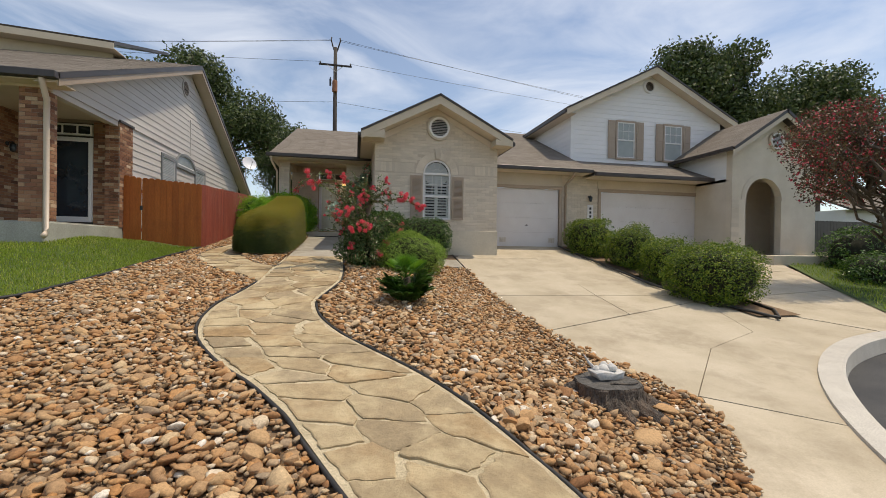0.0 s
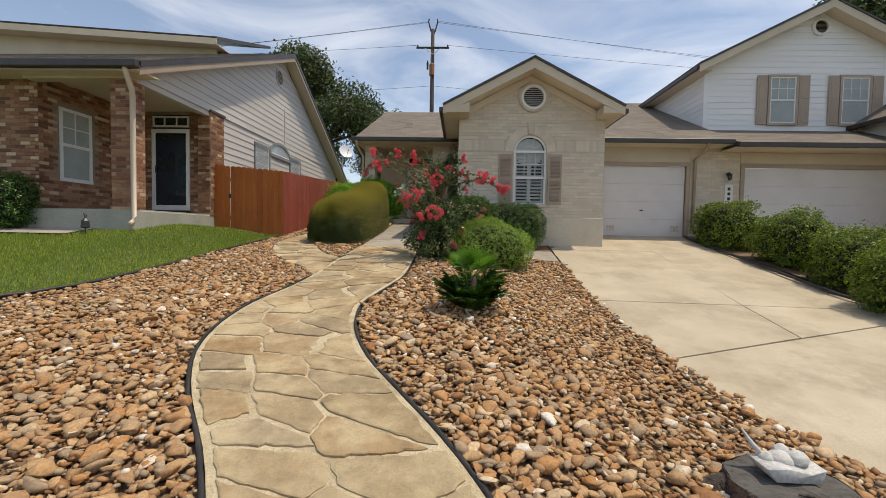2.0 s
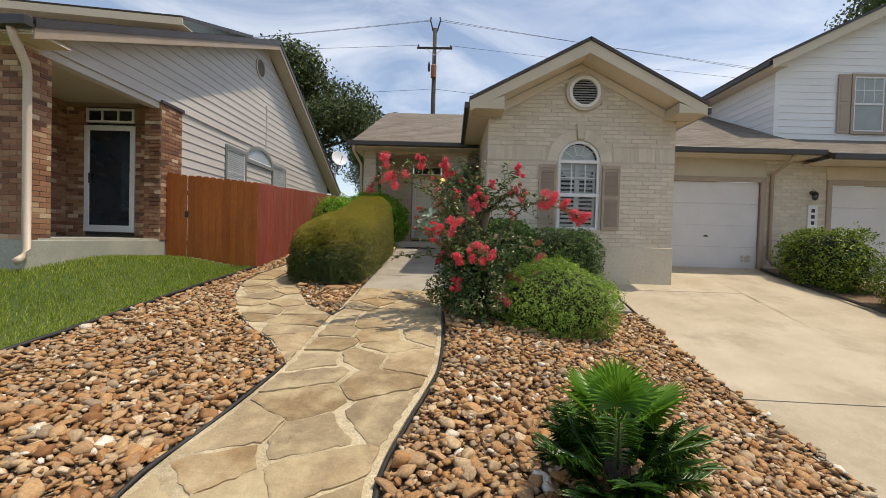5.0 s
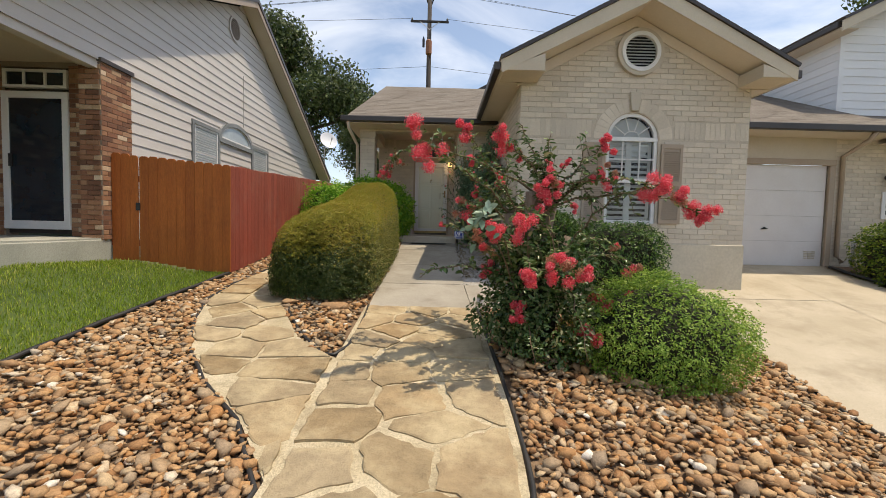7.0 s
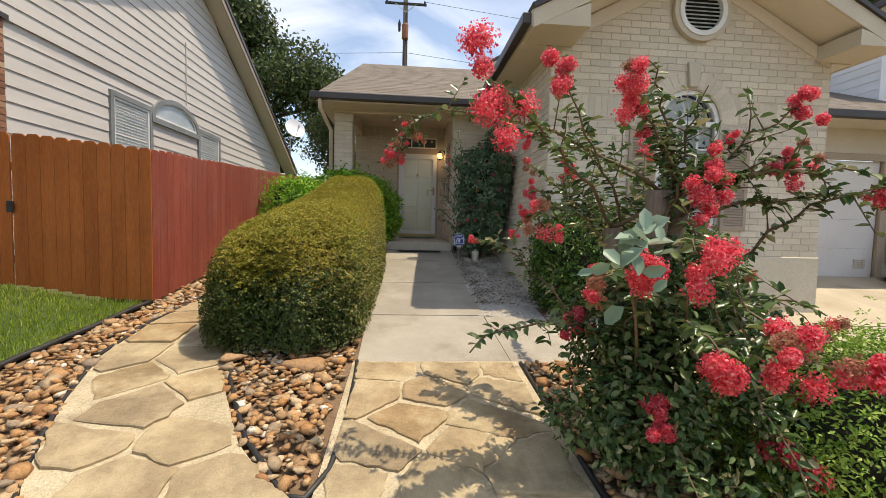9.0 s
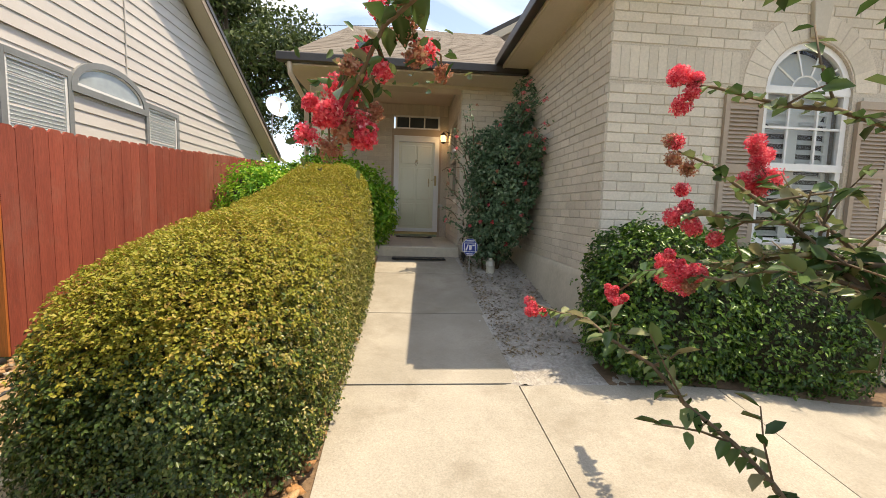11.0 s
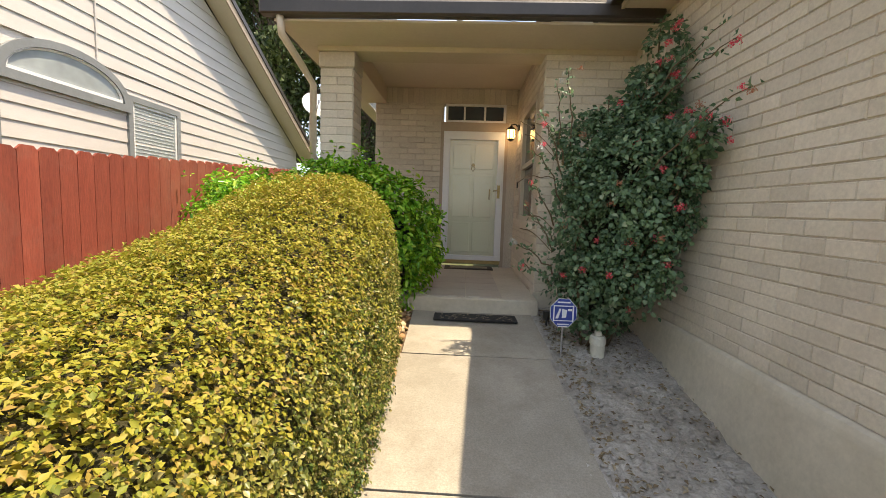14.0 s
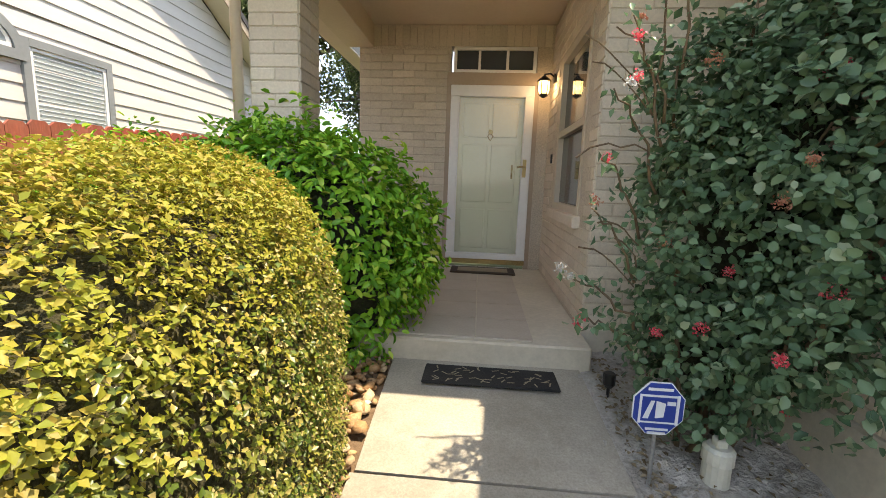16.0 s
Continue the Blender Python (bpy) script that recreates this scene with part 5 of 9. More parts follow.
# higher part of the house behind
obj("wall", MB().box(0.95, 6.0, 19.6, 24.0, 4.2, 6.5), M["siding"], house, "upper storey wall at the back")
obj("wall", MB().prism([(0.95, 19.6, 6.4), (6.0, 19.6, 6.4), (3.5, 19.6, 7.75)], (0, 0.2, 0)), M["siding"], house)
roof_plane("roof", [(0.66, 19.1, 6.30), (0.66, 24.0, 6.30), (3.5, 24.0, 7.85), (3.5, 19.1, 7.85)], house, 0.10)
roof_plane("roof", [(6.3, 19.1, 6.30), (6.3, 24.0, 6.30), (3.5, 24.0, 7.85), (3.5, 19.1, 7.85)], house, 0.10)
obj("rake_board", MB().prism([(0.68, 19.08, 6.2), (3.5, 19.08, 7.74), (3.5, 19.08, 7.56), (0.68, 19.08, 6.04)], (0, 0.03, 0)), M["tan_paint"], house)

# porch floor and step
porch_floor = thing("porch_floor", "raised concrete porch floor with large beige tiles", "porch", kind="structure")
obj("slab", MB().box(-2.2, PRX, 15.74, DY, 1.2, PZ - 0.006), M["foundation"], porch_floor, "grey concrete porch slab and riser", bevel=0.012)
for i in range(6):
    for j in range(6):
        x0 = -1.99 + i * 0.375
        y0 = 15.80 + j * 0.40
        if x0 + 0.36 < PRX and y0 + 0.38 < DY + 0.02:
            obj("floor_tile", MB().box(x0, x0 + 0.366, y0, min(y0 + 0.392, DY - 0.01), PZ - 0.01, PZ + 0.003), M["tile"], porch_floor, bevel=0.002)

# front door with storm door
fd = thing("front_door", "cream front door behind a white full-view storm door", "door", kind="structure")
DX0, DX1, DZ0, DZ1 = -0.885, 0.045, 2.03, 4.0
obj("casing", MB().box(DX0 - 0.05, DX0, DY - 0.03, DY + 0.1, PZ, DZ1 + 0.02).box(DX1, DX1 + 0.05, DY - 0.03, DY + 0.1, PZ, DZ1 + 0.02), M["taupe"], fd, "brown door casing")
obj("lintel", MB().box(DX0 - 0.05, DX1 + 0.05, DY - 0.028, DY + 0.1, DZ1 + 0.0, DZ1 + 0.14), M["taupe"], fd)
sf = MB().box(DX0, DX0 + 0.10, DY - 0.05, DY, DZ0, DZ1).box(DX1 - 0.10, DX1, DY - 0.05, DY, DZ0, DZ1).box(DX0, DX1, DY - 0.052, DY, DZ1 - 0.12, DZ1).box(DX0, DX1, DY - 0.052, DY, DZ0, DZ0 + 0.07)
storm = obj("storm_door", sf, M["white_paint"], fd, "white aluminium storm door frame", bevel=0.006)
p_ = obj("pane", MB().add([(DX0 + 0.10, DY - 0.025, DZ0 + 0.07), (DX1 - 0.10, DY - 0.025, DZ0 + 0.07), (DX1 - 0.10, DY - 0.025, DZ1 - 0.12), (DX0 + 0.10, DY - 0.025, DZ1 - 0.12)], [(0, 1, 2, 3)]), M["clear"], storm, "clear storm door glass", recalc=False)
p_.visible_shadow = False
obj("kick_strip", MB().box(DX0, DX1, DY - 0.07, DY - 0.02, DZ0 - 0.055, DZ0 + 0.0), M["brass"], fd, "brass door sill", bevel=0.006)
hm = MB().box(DX1 - 0.085, DX1 - 0.045, DY - 0.062, DY - 0.05, 3.0, 3.20).tube([(DX1 - 0.065, DY - 0.06, 3.12), (DX1 - 0.065, DY - 0.10, 3.12), (DX1 - 0.15, DY - 0.105, 3.11)], 0.010, 6)
obj("door_handle", hm, M["brass"], storm, "aged brass lever handle", smooth=False)
slab_d = obj("door_leaf", MB().box(DX0 + 0.06, DX1 - 0.06, DY + 0.03, DY + 0.075, DZ0, DZ1 - 0.06), M["door_cream"], fd, "cream panelled door")
for i in (0, 1):
    for z0, z1 in ((2.15, 2.62), (2.70, 3.36), (3.44, 3.82)):
        x0 = DX0 + 0.15 + i * 0.33
        obj("door_panel", MB().box(x0, x0 + 0.29, DY + 0.02, DY + 0.035, z0, z1), M["door_cream"], slab_d, bevel=0.012)
obj("knocker", MB().lathe((-0.42, DY + 0.016, 3.50), [(0.028, -0.02), (0.03, 0.01)], 8, 'y').tube([(-0.42, DY + 0.0, 3.50), (-0.45, DY - 0.005, 3.45), (-0.42, DY - 0.008, 3.40), (-0.39, DY - 0.005, 3.45), (-0.42, DY + 0.0, 3.50)], 0.008, 6), M["brass"], slab_d, "small dark knocker")
obj("door_handle", MB().box(DX0 + 0.72, DX0 + 0.74, DY + 0.0, DY + 0.03, 2.98, 3.14).tube([(DX0 + 0.73, DY + 0.02, 3.08), (DX0 + 0.73, DY - 0.01, 3.0)], 0.01, 6), M["brass"], slab_d)
tw = obj("transom_window", MB().box(DX0 + 0.02, DX1 - 0.0, DY - 0.03, DY + 0.06, 4.14, 4.17).box(DX0 + 0.02, DX1, DY - 0.03, DY + 0.06, 4.38, 4.41).box(DX0 + 0.02, DX0 + 0.05, DY - 0.03, DY + 0.06, 4.14, 4.41).box(DX1 - 0.03, DX1, DY - 0.03, DY + 0.06, 4.14, 4.41)
         .box(-0.59, -0.57, DY - 0.028, DY + 0.06, 4.15, 4.40).box(-0.28, -0.26, DY - 0.028, DY + 0.06, 4.15, 4.40), M["white_paint"], fd, "white three-light transom window")
obj("pane", MB().box(DX0 + 0.03, DX1 - 0.01, DY + 0.01, DY + 0.02, 4.15, 4.40), M["glass"], tw, "dark transom glass")
# porch side window
sw = obj("window", MB().box(PRX - 0.01, PRX + 0.08, 16.42, 16.48, 2.70, 4.12).box(PRX - 0.01, PRX + 0.08, 17.46, 17.52, 2.70, 4.12).box(PRX - 0.01, PRX + 0.08, 16.42, 17.52, 4.06, 4.12).box(PRX - 0.01, PRX + 0.08, 16.42, 17.52, 2.70, 2.76).box(PRX + 0.0, PRX + 0.08, 16.42, 17.52, 3.38, 3.43), M["beige_trim"], house, "beige sash window beside the door")
obj("pane", MB().box(PRX + 0.04, PRX + 0.05, 16.45, 17.5, 2.72, 4.1), M["glass"], sw, "dark window glass")
obj("window_sill", MB().box(PRX - 0.06, PRX + 0.1, 16.36, 17.58, 2.61, 2.70), M["brick"], sw, bevel=0.006)
wall_lantern("black porch lantern glowing amber beside the door", PRX - 0.01, 17.86, 4.02, (-1, 0), True)
obj("doorbell", MB().box(PRX - 0.025, PRX - 0.008, 17.74, 17.78, 3.15, 3.24), M["black_metal"], house, "small black doorbell")

# ---- the white two-storey house next door ----
house2 = thing("house", "two-storey house with white siding above a beige brick garage", "house")
UY = 15.70
U0, U1, UEZ, UPX, UPZ = 9.02, 16.08, 7.09, 12.55, 8.87
uw = obj("wall", MB().prism([(U0, UY, 4.4), (U1, UY, 4.4), (U1, UY, UEZ), (UPX, UY, UPZ - 0.1), (U0, UY, UEZ)], (0, 0.2, 0)), M["siding_w"], house2, "white lap siding gable wall")
siding_wall(uw, U0, U1, 4.95, lambda a: UPZ - 0.15 - (UPZ - UEZ) / (UPX - U0) * abs(a - UPX), lambda a, d, z: (a, UY - d, z), M["siding_w"], 0.185)
us = obj("wall", MB().box(U0, U0 + 0.2, UY, 23.0, 4.2, UEZ + 0.05), M["siding_w"], house2, "white lap siding side wall")
siding_wall(us, UY, 23.0, 4.95, lambda a: UEZ - 0.02, lambda a, d, z: (U0 - d, a, z), M["siding_w"], 0.185)
obj("corner_board", MB().box(U0 - 0.03, U0 + 0.09, UY - 0.03, UY + 0.0, 4.9, UEZ), M["siding_w"], house2)
usl = (UPZ - UEZ) / (UPX - U0)
ov = 0.42
for s, e0 in ((-1, U0 - ov), (1, U1 + ov)):
    d = abs(e0 - UPX)
    roof_plane("roof", [(e0, UY - 0.5, UPZ + 0.1 - usl * d), (e0, 24.0, UPZ + 0.1 - usl * d), (UPX, 24.0, UPZ + 0.1), (UPX, UY - 0.5, UPZ + 0.1)], house2, 0.06, label="brown shingle upper roof")
    obj("rake_board", MB().prism([(UPX, UY - 0.47, UPZ + 0.03), (e0, UY - 0.47, UPZ + 0.03 - usl * d), (e0, UY - 0.47, UPZ - usl * d - 0.2), (UPX, UY - 0.47, UPZ - 0.22)], (0, 0.03, 0)), M["tan_paint"], house2, "tan rake board")
    obj("rake_soffit", MB().prism([(UPX, UY - 0.44, UPZ - 0.15), (e0, UY - 0.44, UPZ - usl * d - 0.13), (e0, UY, UPZ - usl * d - 0.13), (UPX, UY, UPZ - 0.15)], (0, 0, 0.02)), M["soffit"], house2)
    obj("gutter", MB().box(e0 - 0.06, e0 + 0.06, UY - 0.4, 23.5, UPZ - usl * d - 0.1, UPZ - usl * d + 0.02), M["dark_trim"], house2, bevel=0.01)
obj("soffit", MB().box(U0 - ov, U0, UY - 0.4, 23, UPZ - usl * (UPX - U0 + ov) - 0.12, UPZ - usl * (UPX - U0 + ov) - 0.1), M["soffit"], house2)
round_vent(house2, (12.52, UY - 0.02, 8.25), 0.21, 'y', M["siding_w"], M["taupe"], 0.06)


def sash_window(parent, x0, x1, y, z0, z1, frame_mat, shutters, bars=True):
    w = obj("window", MB().box(x0 - 0.07, x0, y - 0.05, y + 0.02, z0 - 0.07, z1 + 0.07).box(x1, x1 + 0.07, y - 0.05, y + 0.02, z0 - 0.07, z1 + 0.07).box(x0, x1, y - 0.05, y + 0.02, z1, z1 + 0.07).box(x0, x1, y - 0.06, y + 0.02, z0 - 0.07, z0), frame_mat, parent, "sash window with white blinds")
    zm = (z0 + z1) / 2
    obj("sash", MB().box(x0, x0 + 0.04, y - 0.035, y, z0, z1).box(x1 - 0.04, x1, y - 0.035, y, z0, z1).box(x0, x1, y - 0.04, y, zm - 0.025, zm + 0.025).box(x0, x1, y - 0.035, y, z0, z0 + 0.04).box(x0, x1, y - 0.035, y, z1 - 0.04, z1), M["white_paint"], w)
    if bars:
        gb = MB()
        for i in (1, 2):
            u = x0 + (x1 - x0) * i / 3
            gb.box(u - 0.008, u + 0.008, y - 0.03, y - 0.01, zm, z1)
        gb.box(x0, x1, y - 0.03, y - 0.01, (zm + z1) / 2 - 0.008, (zm + z1) / 2 + 0.008)
        obj("glazing_bar", gb, M["white_paint"], w)
    obj("pane", MB().box(x0, x1, y - 0.018, y - 0.012, z0, z1), M["blind_n"], w, "glass over pale closed blinds")
    if shutters:
        for a, b in ((x0 - 0.42, x0 - 0.09), (x1 + 0.09, x1 + 0.42)):
            sh = obj("shutter", MB().box(a, b, y - 0.045, y - 0.02, z0 - 0.05, z1 + 0.05), M["taupe"], parent, "taupe raised-panel shutter", bevel=0.005)
            for p0, p1 in ((z0 + 0.03, zm - 0.05), (zm + 0.05, z1 - 0.03)):
                obj("panel", MB().box(a + 0.06, b - 0.06, y - 0.055, y - 0.04, p0, p1), M["taupe"], sh, bevel=0.008)
    return w


sash_window(house2, 11.06, 11.86, UY - 0.02, 5.22, 6.68, M["taupe"], True)
sash_window(house2, 13.28, 14.12, UY - 0.02, 5.22, 6.68, M["taupe"], True)
# skirt roof over the wide garage
roof_plane("roof", [(9.0, 13.85, 4.22), (15.6, 13.85, 4.22), (15.6, 15.72, 5.0), (9.0, 15.72, 5.0)], house2, 0.09, label="brown shingle skirt roof")
obj("gutter", MB().box(8.98, 15.6, 13.76, 13.87, 4.08, 4.22), M["dark_trim"], house2, "dark brown eaves gutter", bevel=0.012)
obj("soffit", MB().box(9.0, 15.6, 13.87, GY, 4.09, 4.11), M["soffit"], house2)
g2 = obj("wall", MB().box(14.82, 15.6, GY, GY + 0.2, 1.2, 4.12).box(9.72, 14.82, GY, GY + 0.2, 3.66, 4.12), M["brick"], house2, "beige brick garage wall")
obj("lintel_panel", MB().box(9.6, 15.0, GY - 0.03, GY, 3.74, 4.08), M["tan_paint"], house2, "tan board over the garage door")
obj("door_casing", MB().box(9.62, 9.74, GY - 0.05, GY, 1.45, 3.70).box(14.80, 14.92, GY - 0.05, GY, 1.45, 3.70).box(9.62, 14.92, GY - 0.055, GY, 3.62, 3.75), M["taupe"], house2, "taupe garage door casing", bevel=0.008)
garage_door(house2, 9.74, 14.80, GY + 0.04, 1.47, 3.62, None, False)
wall_lantern("dark lantern on the pier between the garage doors", 9.25, GY - 0.015, 3.42, (0, -1))
plate = tagged(obj("address_plaque", MB().box(9.18, 9.42, GY - 0.035, GY - 0.012, 2.55, 3.12), M["white_paint"], bevel=0.006), "white upright address plaque between the garages", "sign")
for i in range(3):
    obj("mark", MB().box(9.26, 9.34, GY - 0.040, GY - 0.036, 2.64 + i * 0.15, 2.73 + i * 0.15), M["black_metal"], plate, "dark figure, unreadable")
obj("doorbell", MB().box(15.05, 15.12, GY - 0.03, GY, 2.95, 3.1), M["white_paint"], house2)
# entrance block with an arch
EX0, EX1, EY = 13.95, 17.75, 13.0
AX, AR, AZ = 15.35, 0.80, 3.35
eo = [(EX0, 1.1), (EX1, 1.1), (EX1, 5.25), ((EX0 + EX1) / 2, 6.5), (EX0, 5.25)]
eh = [(AX - AR, 1.25), (AX + AR, 1.25)] + [(AX + AR * math.cos(a), AZ + AR * math.sin(a)) for a in span(0, math.pi, 15)]
ew = holed_wall("wall", eo, eh, lambda a, b: (a, EY, b), (0, 0.25, 0), M["brick"], house2, "beige brick entrance gable with an arch")
obj("arch_bricks", ring_trim((AX, EY + 0.001, AZ), AR, AR + 0.2, 0.02, 22, 'y', 0, math.pi), M["brick"], ew)
q = MB()
z = 1.3
while z < 3.3:
    q.box(EX0 - 0.03, EX0 + 0.28, EY - 0.03, EY + 0.0, z, z + 0.15)
    z += 0.17
obj("quoins", q, M["brick"], ew)
obj("wall", MB().box(EX0, EX0 + 0.2, EY + 0.25, UY, 4.0, 5.3), M["siding_w"], house2)
obj("wall", MB().box(EX0, EX0 + 0.2, EY + 0.25, GY, 1.1, 4.1), M["brick"], house2)
obj("wall", MB().box(EX1 - 0.2, EX1, EY + 0.25, 22.0, 1.1, 5.3), M["brick"], house2)
obj("entry_back", MB().box(EX0 + 0.2, EX1 - 0.2, 14.6, 14.8, 1.1, 4.4), M["brick"], house2, "shaded brick entry recess")
obj("entry_ceiling", MB().box(EX0 + 0.2, EX1 - 0.2, EY + 0.25, 14.6, 4.3, 4.4), M["soffit"], house2)
ed = obj("front_door", MB().box(14.9, 15.9, 14.54, 14.6, 1.35, 3.45), M["dark_trim"], house2, "dark brown front door with a wreath")
obj("wreath", MB().tube([(15.4 + 0.24 * math.cos(a), 14.5, 2.75 + 0.24 * math.sin(a)) for a in span(0, 2 * math.pi, 18)], 0.06, 7), M["blind_n"], ed, "pale dried wreath")
emx, emz = (EX0 + EX1) / 2, 6.62
for s, e0 in ((-1, EX0 - 0.4), (1, EX1 + 0.4)):
    d = abs(e0 - emx)
    zz = emz - 0.655 * d
    roof_plane("roof", [(e0, EY - 0.45, zz), (e0, 16.5, zz), (emx, 16.5, emz), (emx, EY - 0.45, emz)], house2, 0.1, label="brown shingle entrance roof")
    obj("rake_board", MB().prism([(emx, EY - 0.42, emz - 0.1), (e0, EY - 0.42, zz - 0.1), (e0, EY - 0.42, zz - 0.28), (emx, EY - 0.42, emz - 0.3)], (0, 0.03, 0)), M["tan_paint"], house2)
    obj("gutter", MB().box(e0 - 0.06, e0 + 0.06, EY - 0.4, 16.0, zz - 0.1, zz + 0.02), M["dark_trim"], house2)
round_vent(house2, (emx, EY - 0.015, 5.55), 0.26, 'y', M["beige_trim"], M["white_paint"], 0.09)
obj("entry_step", MB().box(14.2, 17.4, 11.6, 14.6, 0.9, 1.32), M["foundation"], house2, "concrete entry step", bevel=0.01)

# ---- the red brick house across the lawn ----
house3 = thing("house", "red brick house with cream siding gable and covered porch", "house")
NX = -5.30
CORN = 12.30
nslope_f, nslope_r = (7.78 - 4.60) / (16.85 - 9.45), (7.78 - 4.12) / (24.0 - 16.85)


def n_roof(y):
    return 7.78 - (16.85 - y) * nslope_f if y < 16.85 else 7.78 - (y - 16.85) * nslope_r


nwall = obj("wall", MB().prism([(NX - 0.01, CORN, 1.0), (NX - 0.01, 23.4, 1.0), (NX - 0.01, 23.4, n_roof(23.4) - 0.15), (NX - 0.01, 16.85, 7.6), (NX - 0.01, CORN, n_roof(CORN) - 0.15)], (-0.2, 0, 0)), M["siding"], house3, "cream lap siding gable wall")
siding_wall(nwall, 9.9, 23.4, 4.52, lambda a: n_roof(a) - 0.14, lambda a, d, z: (NX + d, a, z), M["siding"], 0.185)
siding_wall(nwall, CORN + 0.62, 23.4, 1.94, lambda a: 4.50 if a < 23.3 else 4.0, lambda a, d, z: (NX + d, a, z), M["siding"], 0.1836)
obj("wall", MB().prism([(NX - 0.01, 9.9, 4.4), (NX - 0.01, CORN, 4.4), (NX - 0.01, CORN, n_roof(CORN) - 0.15), (NX - 0.01, 9.9, n_roof(9.9) - 0.15)], (-0.15, 0, 0)), M["siding"], house3)
obj("foundation", MB().box(NX - 0.2, NX + 0.02, 9.7, 23.4, 0.8, 1.84).box(-7.6, NX + 0.02, 9.66, 9.9, 0.8, 1.84), M["foundation_n"], house3, "pale green-grey concrete footing", bevel=0.01)
pier = obj("wall", MB().box(NX - 0.3, NX + 0.03, CORN, CORN + 0.62, 1.84, 4.52), M["red_mortar"], house3, "red brick corner pier")
lay_bricks(pier, (NX + 0.03, CORN, 1.84), (0, 1, 0), (1, 0, 0), 0.62, 2.66, M["red_brick"], lb=0.205, hb=0.075)
lay_bricks(pier, (NX - 0.3, CORN, 1.84), (1, 0, 0), (0, -1, 0), 0.33, 2.66, M["red_brick"], lb=0.205, hb=0.075)
obj("pier_cap", MB().box(NX - 0.3, NX + 0.06, CORN - 0.02, CORN + 0.66, 4.50, 4.56), M["dark_trim"], house3)
NDY = 12.62
dw = obj("wall", MB().box(-7.6, -7.06, NDY, NDY + 0.2, 1.84, 4.6).box(-6.02, NX - 0.3, NDY, NDY + 0.2, 1.84, 4.6).box(-7.06, -6.02, NDY, NDY + 0.2, 4.5, 4.6), M["red_mortar"], house3, "red brick porch back wall")
lay_bricks(dw, (-6.02, NDY, 1.865), (1, 0, 0), (0, -1, 0), 0.44, 2.675, M["red_brick"], lb=0.205, hb=0.075)
lay_bricks(dw, (-7.5, NDY, 1.865), (1, 0, 0), (0, -1, 0), 0.44, 2.675, M["red_brick"], lb=0.205, hb=0.075)
wwx = -7.45
ww = obj("wall", MB().box(wwx - 0.2, wwx, 9.95, NDY, 1.8, 4.7), M["red_mortar"], house3, "red brick porch side wall")
lay_bricks(ww, (wwx, 9.95, 1.865), (0, 1, 0), (1, 0, 0), NDY - 9.95, 2.735, M["red_brick"], lb=0.205, hb=0.075,
           keep=lambda a, h, a0, a1, h0, h1: not (9.95 + a1 > 10.36 and 9.95 + a0 < 11.22 and 1.865 + h1 > 2.46 and 1.865 + h0 < 4.12))
fw = obj("wall", MB().box(-15, wwx, 9.95, 10.15, 1.2, 4.7), M["red_mortar"], house3, "red brick front wall")
lay_bricks(fw, (-10.5, 9.95, 1.5), (1, 0, 0), (0, -1, 0), 3.05, 3.1, M["red_brick"], lb=0.205, hb=0.075)
nwf = obj("window", MB().box(wwx - 0.01, wwx + 0.03, 10.4, 10.46, 2.5, 4.05).box(wwx - 0.01, wwx + 0.03, 11.12, 11.18, 2.5, 4.05).box(wwx - 0.01, wwx + 0.03, 10.4, 11.18, 4.0, 4.06).box(wwx - 0.01, wwx + 0.04, 10.4, 11.18, 2.48, 2.55).box(wwx - 0.01, wwx + 0.03, 10.4, 11.18, 3.24, 3.30), M["white_paint"], house3, "white sash window in red brick")
obj("pane", MB().box(wwx - 0.005, wwx + 0.005, 10.42, 11.16, 2.5, 4.04), M["blind_n"], nwf, "closed pale blinds behind glass")
obj("glazing_bar", MB().box(wwx, wwx + 0.02, 10.76, 10.78, 3.3, 4.0).box(wwx, wwx + 0.02, 10.45, 11.15, 3.64, 3.66), M["white_paint"], nwf)
col = obj("porch_column", MB().box(-5.72, NX - 0.02, 9.72, 10.10, 1.84, 4.55), M["red_mortar"], house3, "square red brick porch column")
for o_, al, ou, ln in (((-5.72, 9.72, 1.84), (1, 0, 0), (0, -1, 0), 0.40), ((NX - 0.02, 9.72, 1.84), (0, 1, 0), (1, 0, 0), 0.38)):
    lay_bricks(col, o_, al, ou, ln, 2.70, M["red_brick"], lb=0.205, hb=0.075)
obj("porch_floor", MB().box(-7.45, NX, 9.9, NDY, 1.2, 1.865), M["foundation_n"], house3, "pale concrete porch floor")
obj("porch_ceiling", MB().box(-7.6, NX - 0.1, 9.5, NDY + 0.1, 4.58, 4.62), M["tan_paint"], house3, "tan porch ceiling")
obj("porch_beam", MB().box(-7.5, NX + 0.0, 9.70, 9.95, 4.42, 4.62), M["tan_paint"], house3)
obj("porch_beam", MB().box(NX - 0.3, NX - 0.02, 9.95, CORN, 4.44, 4.62), M["tan_paint"], house3)
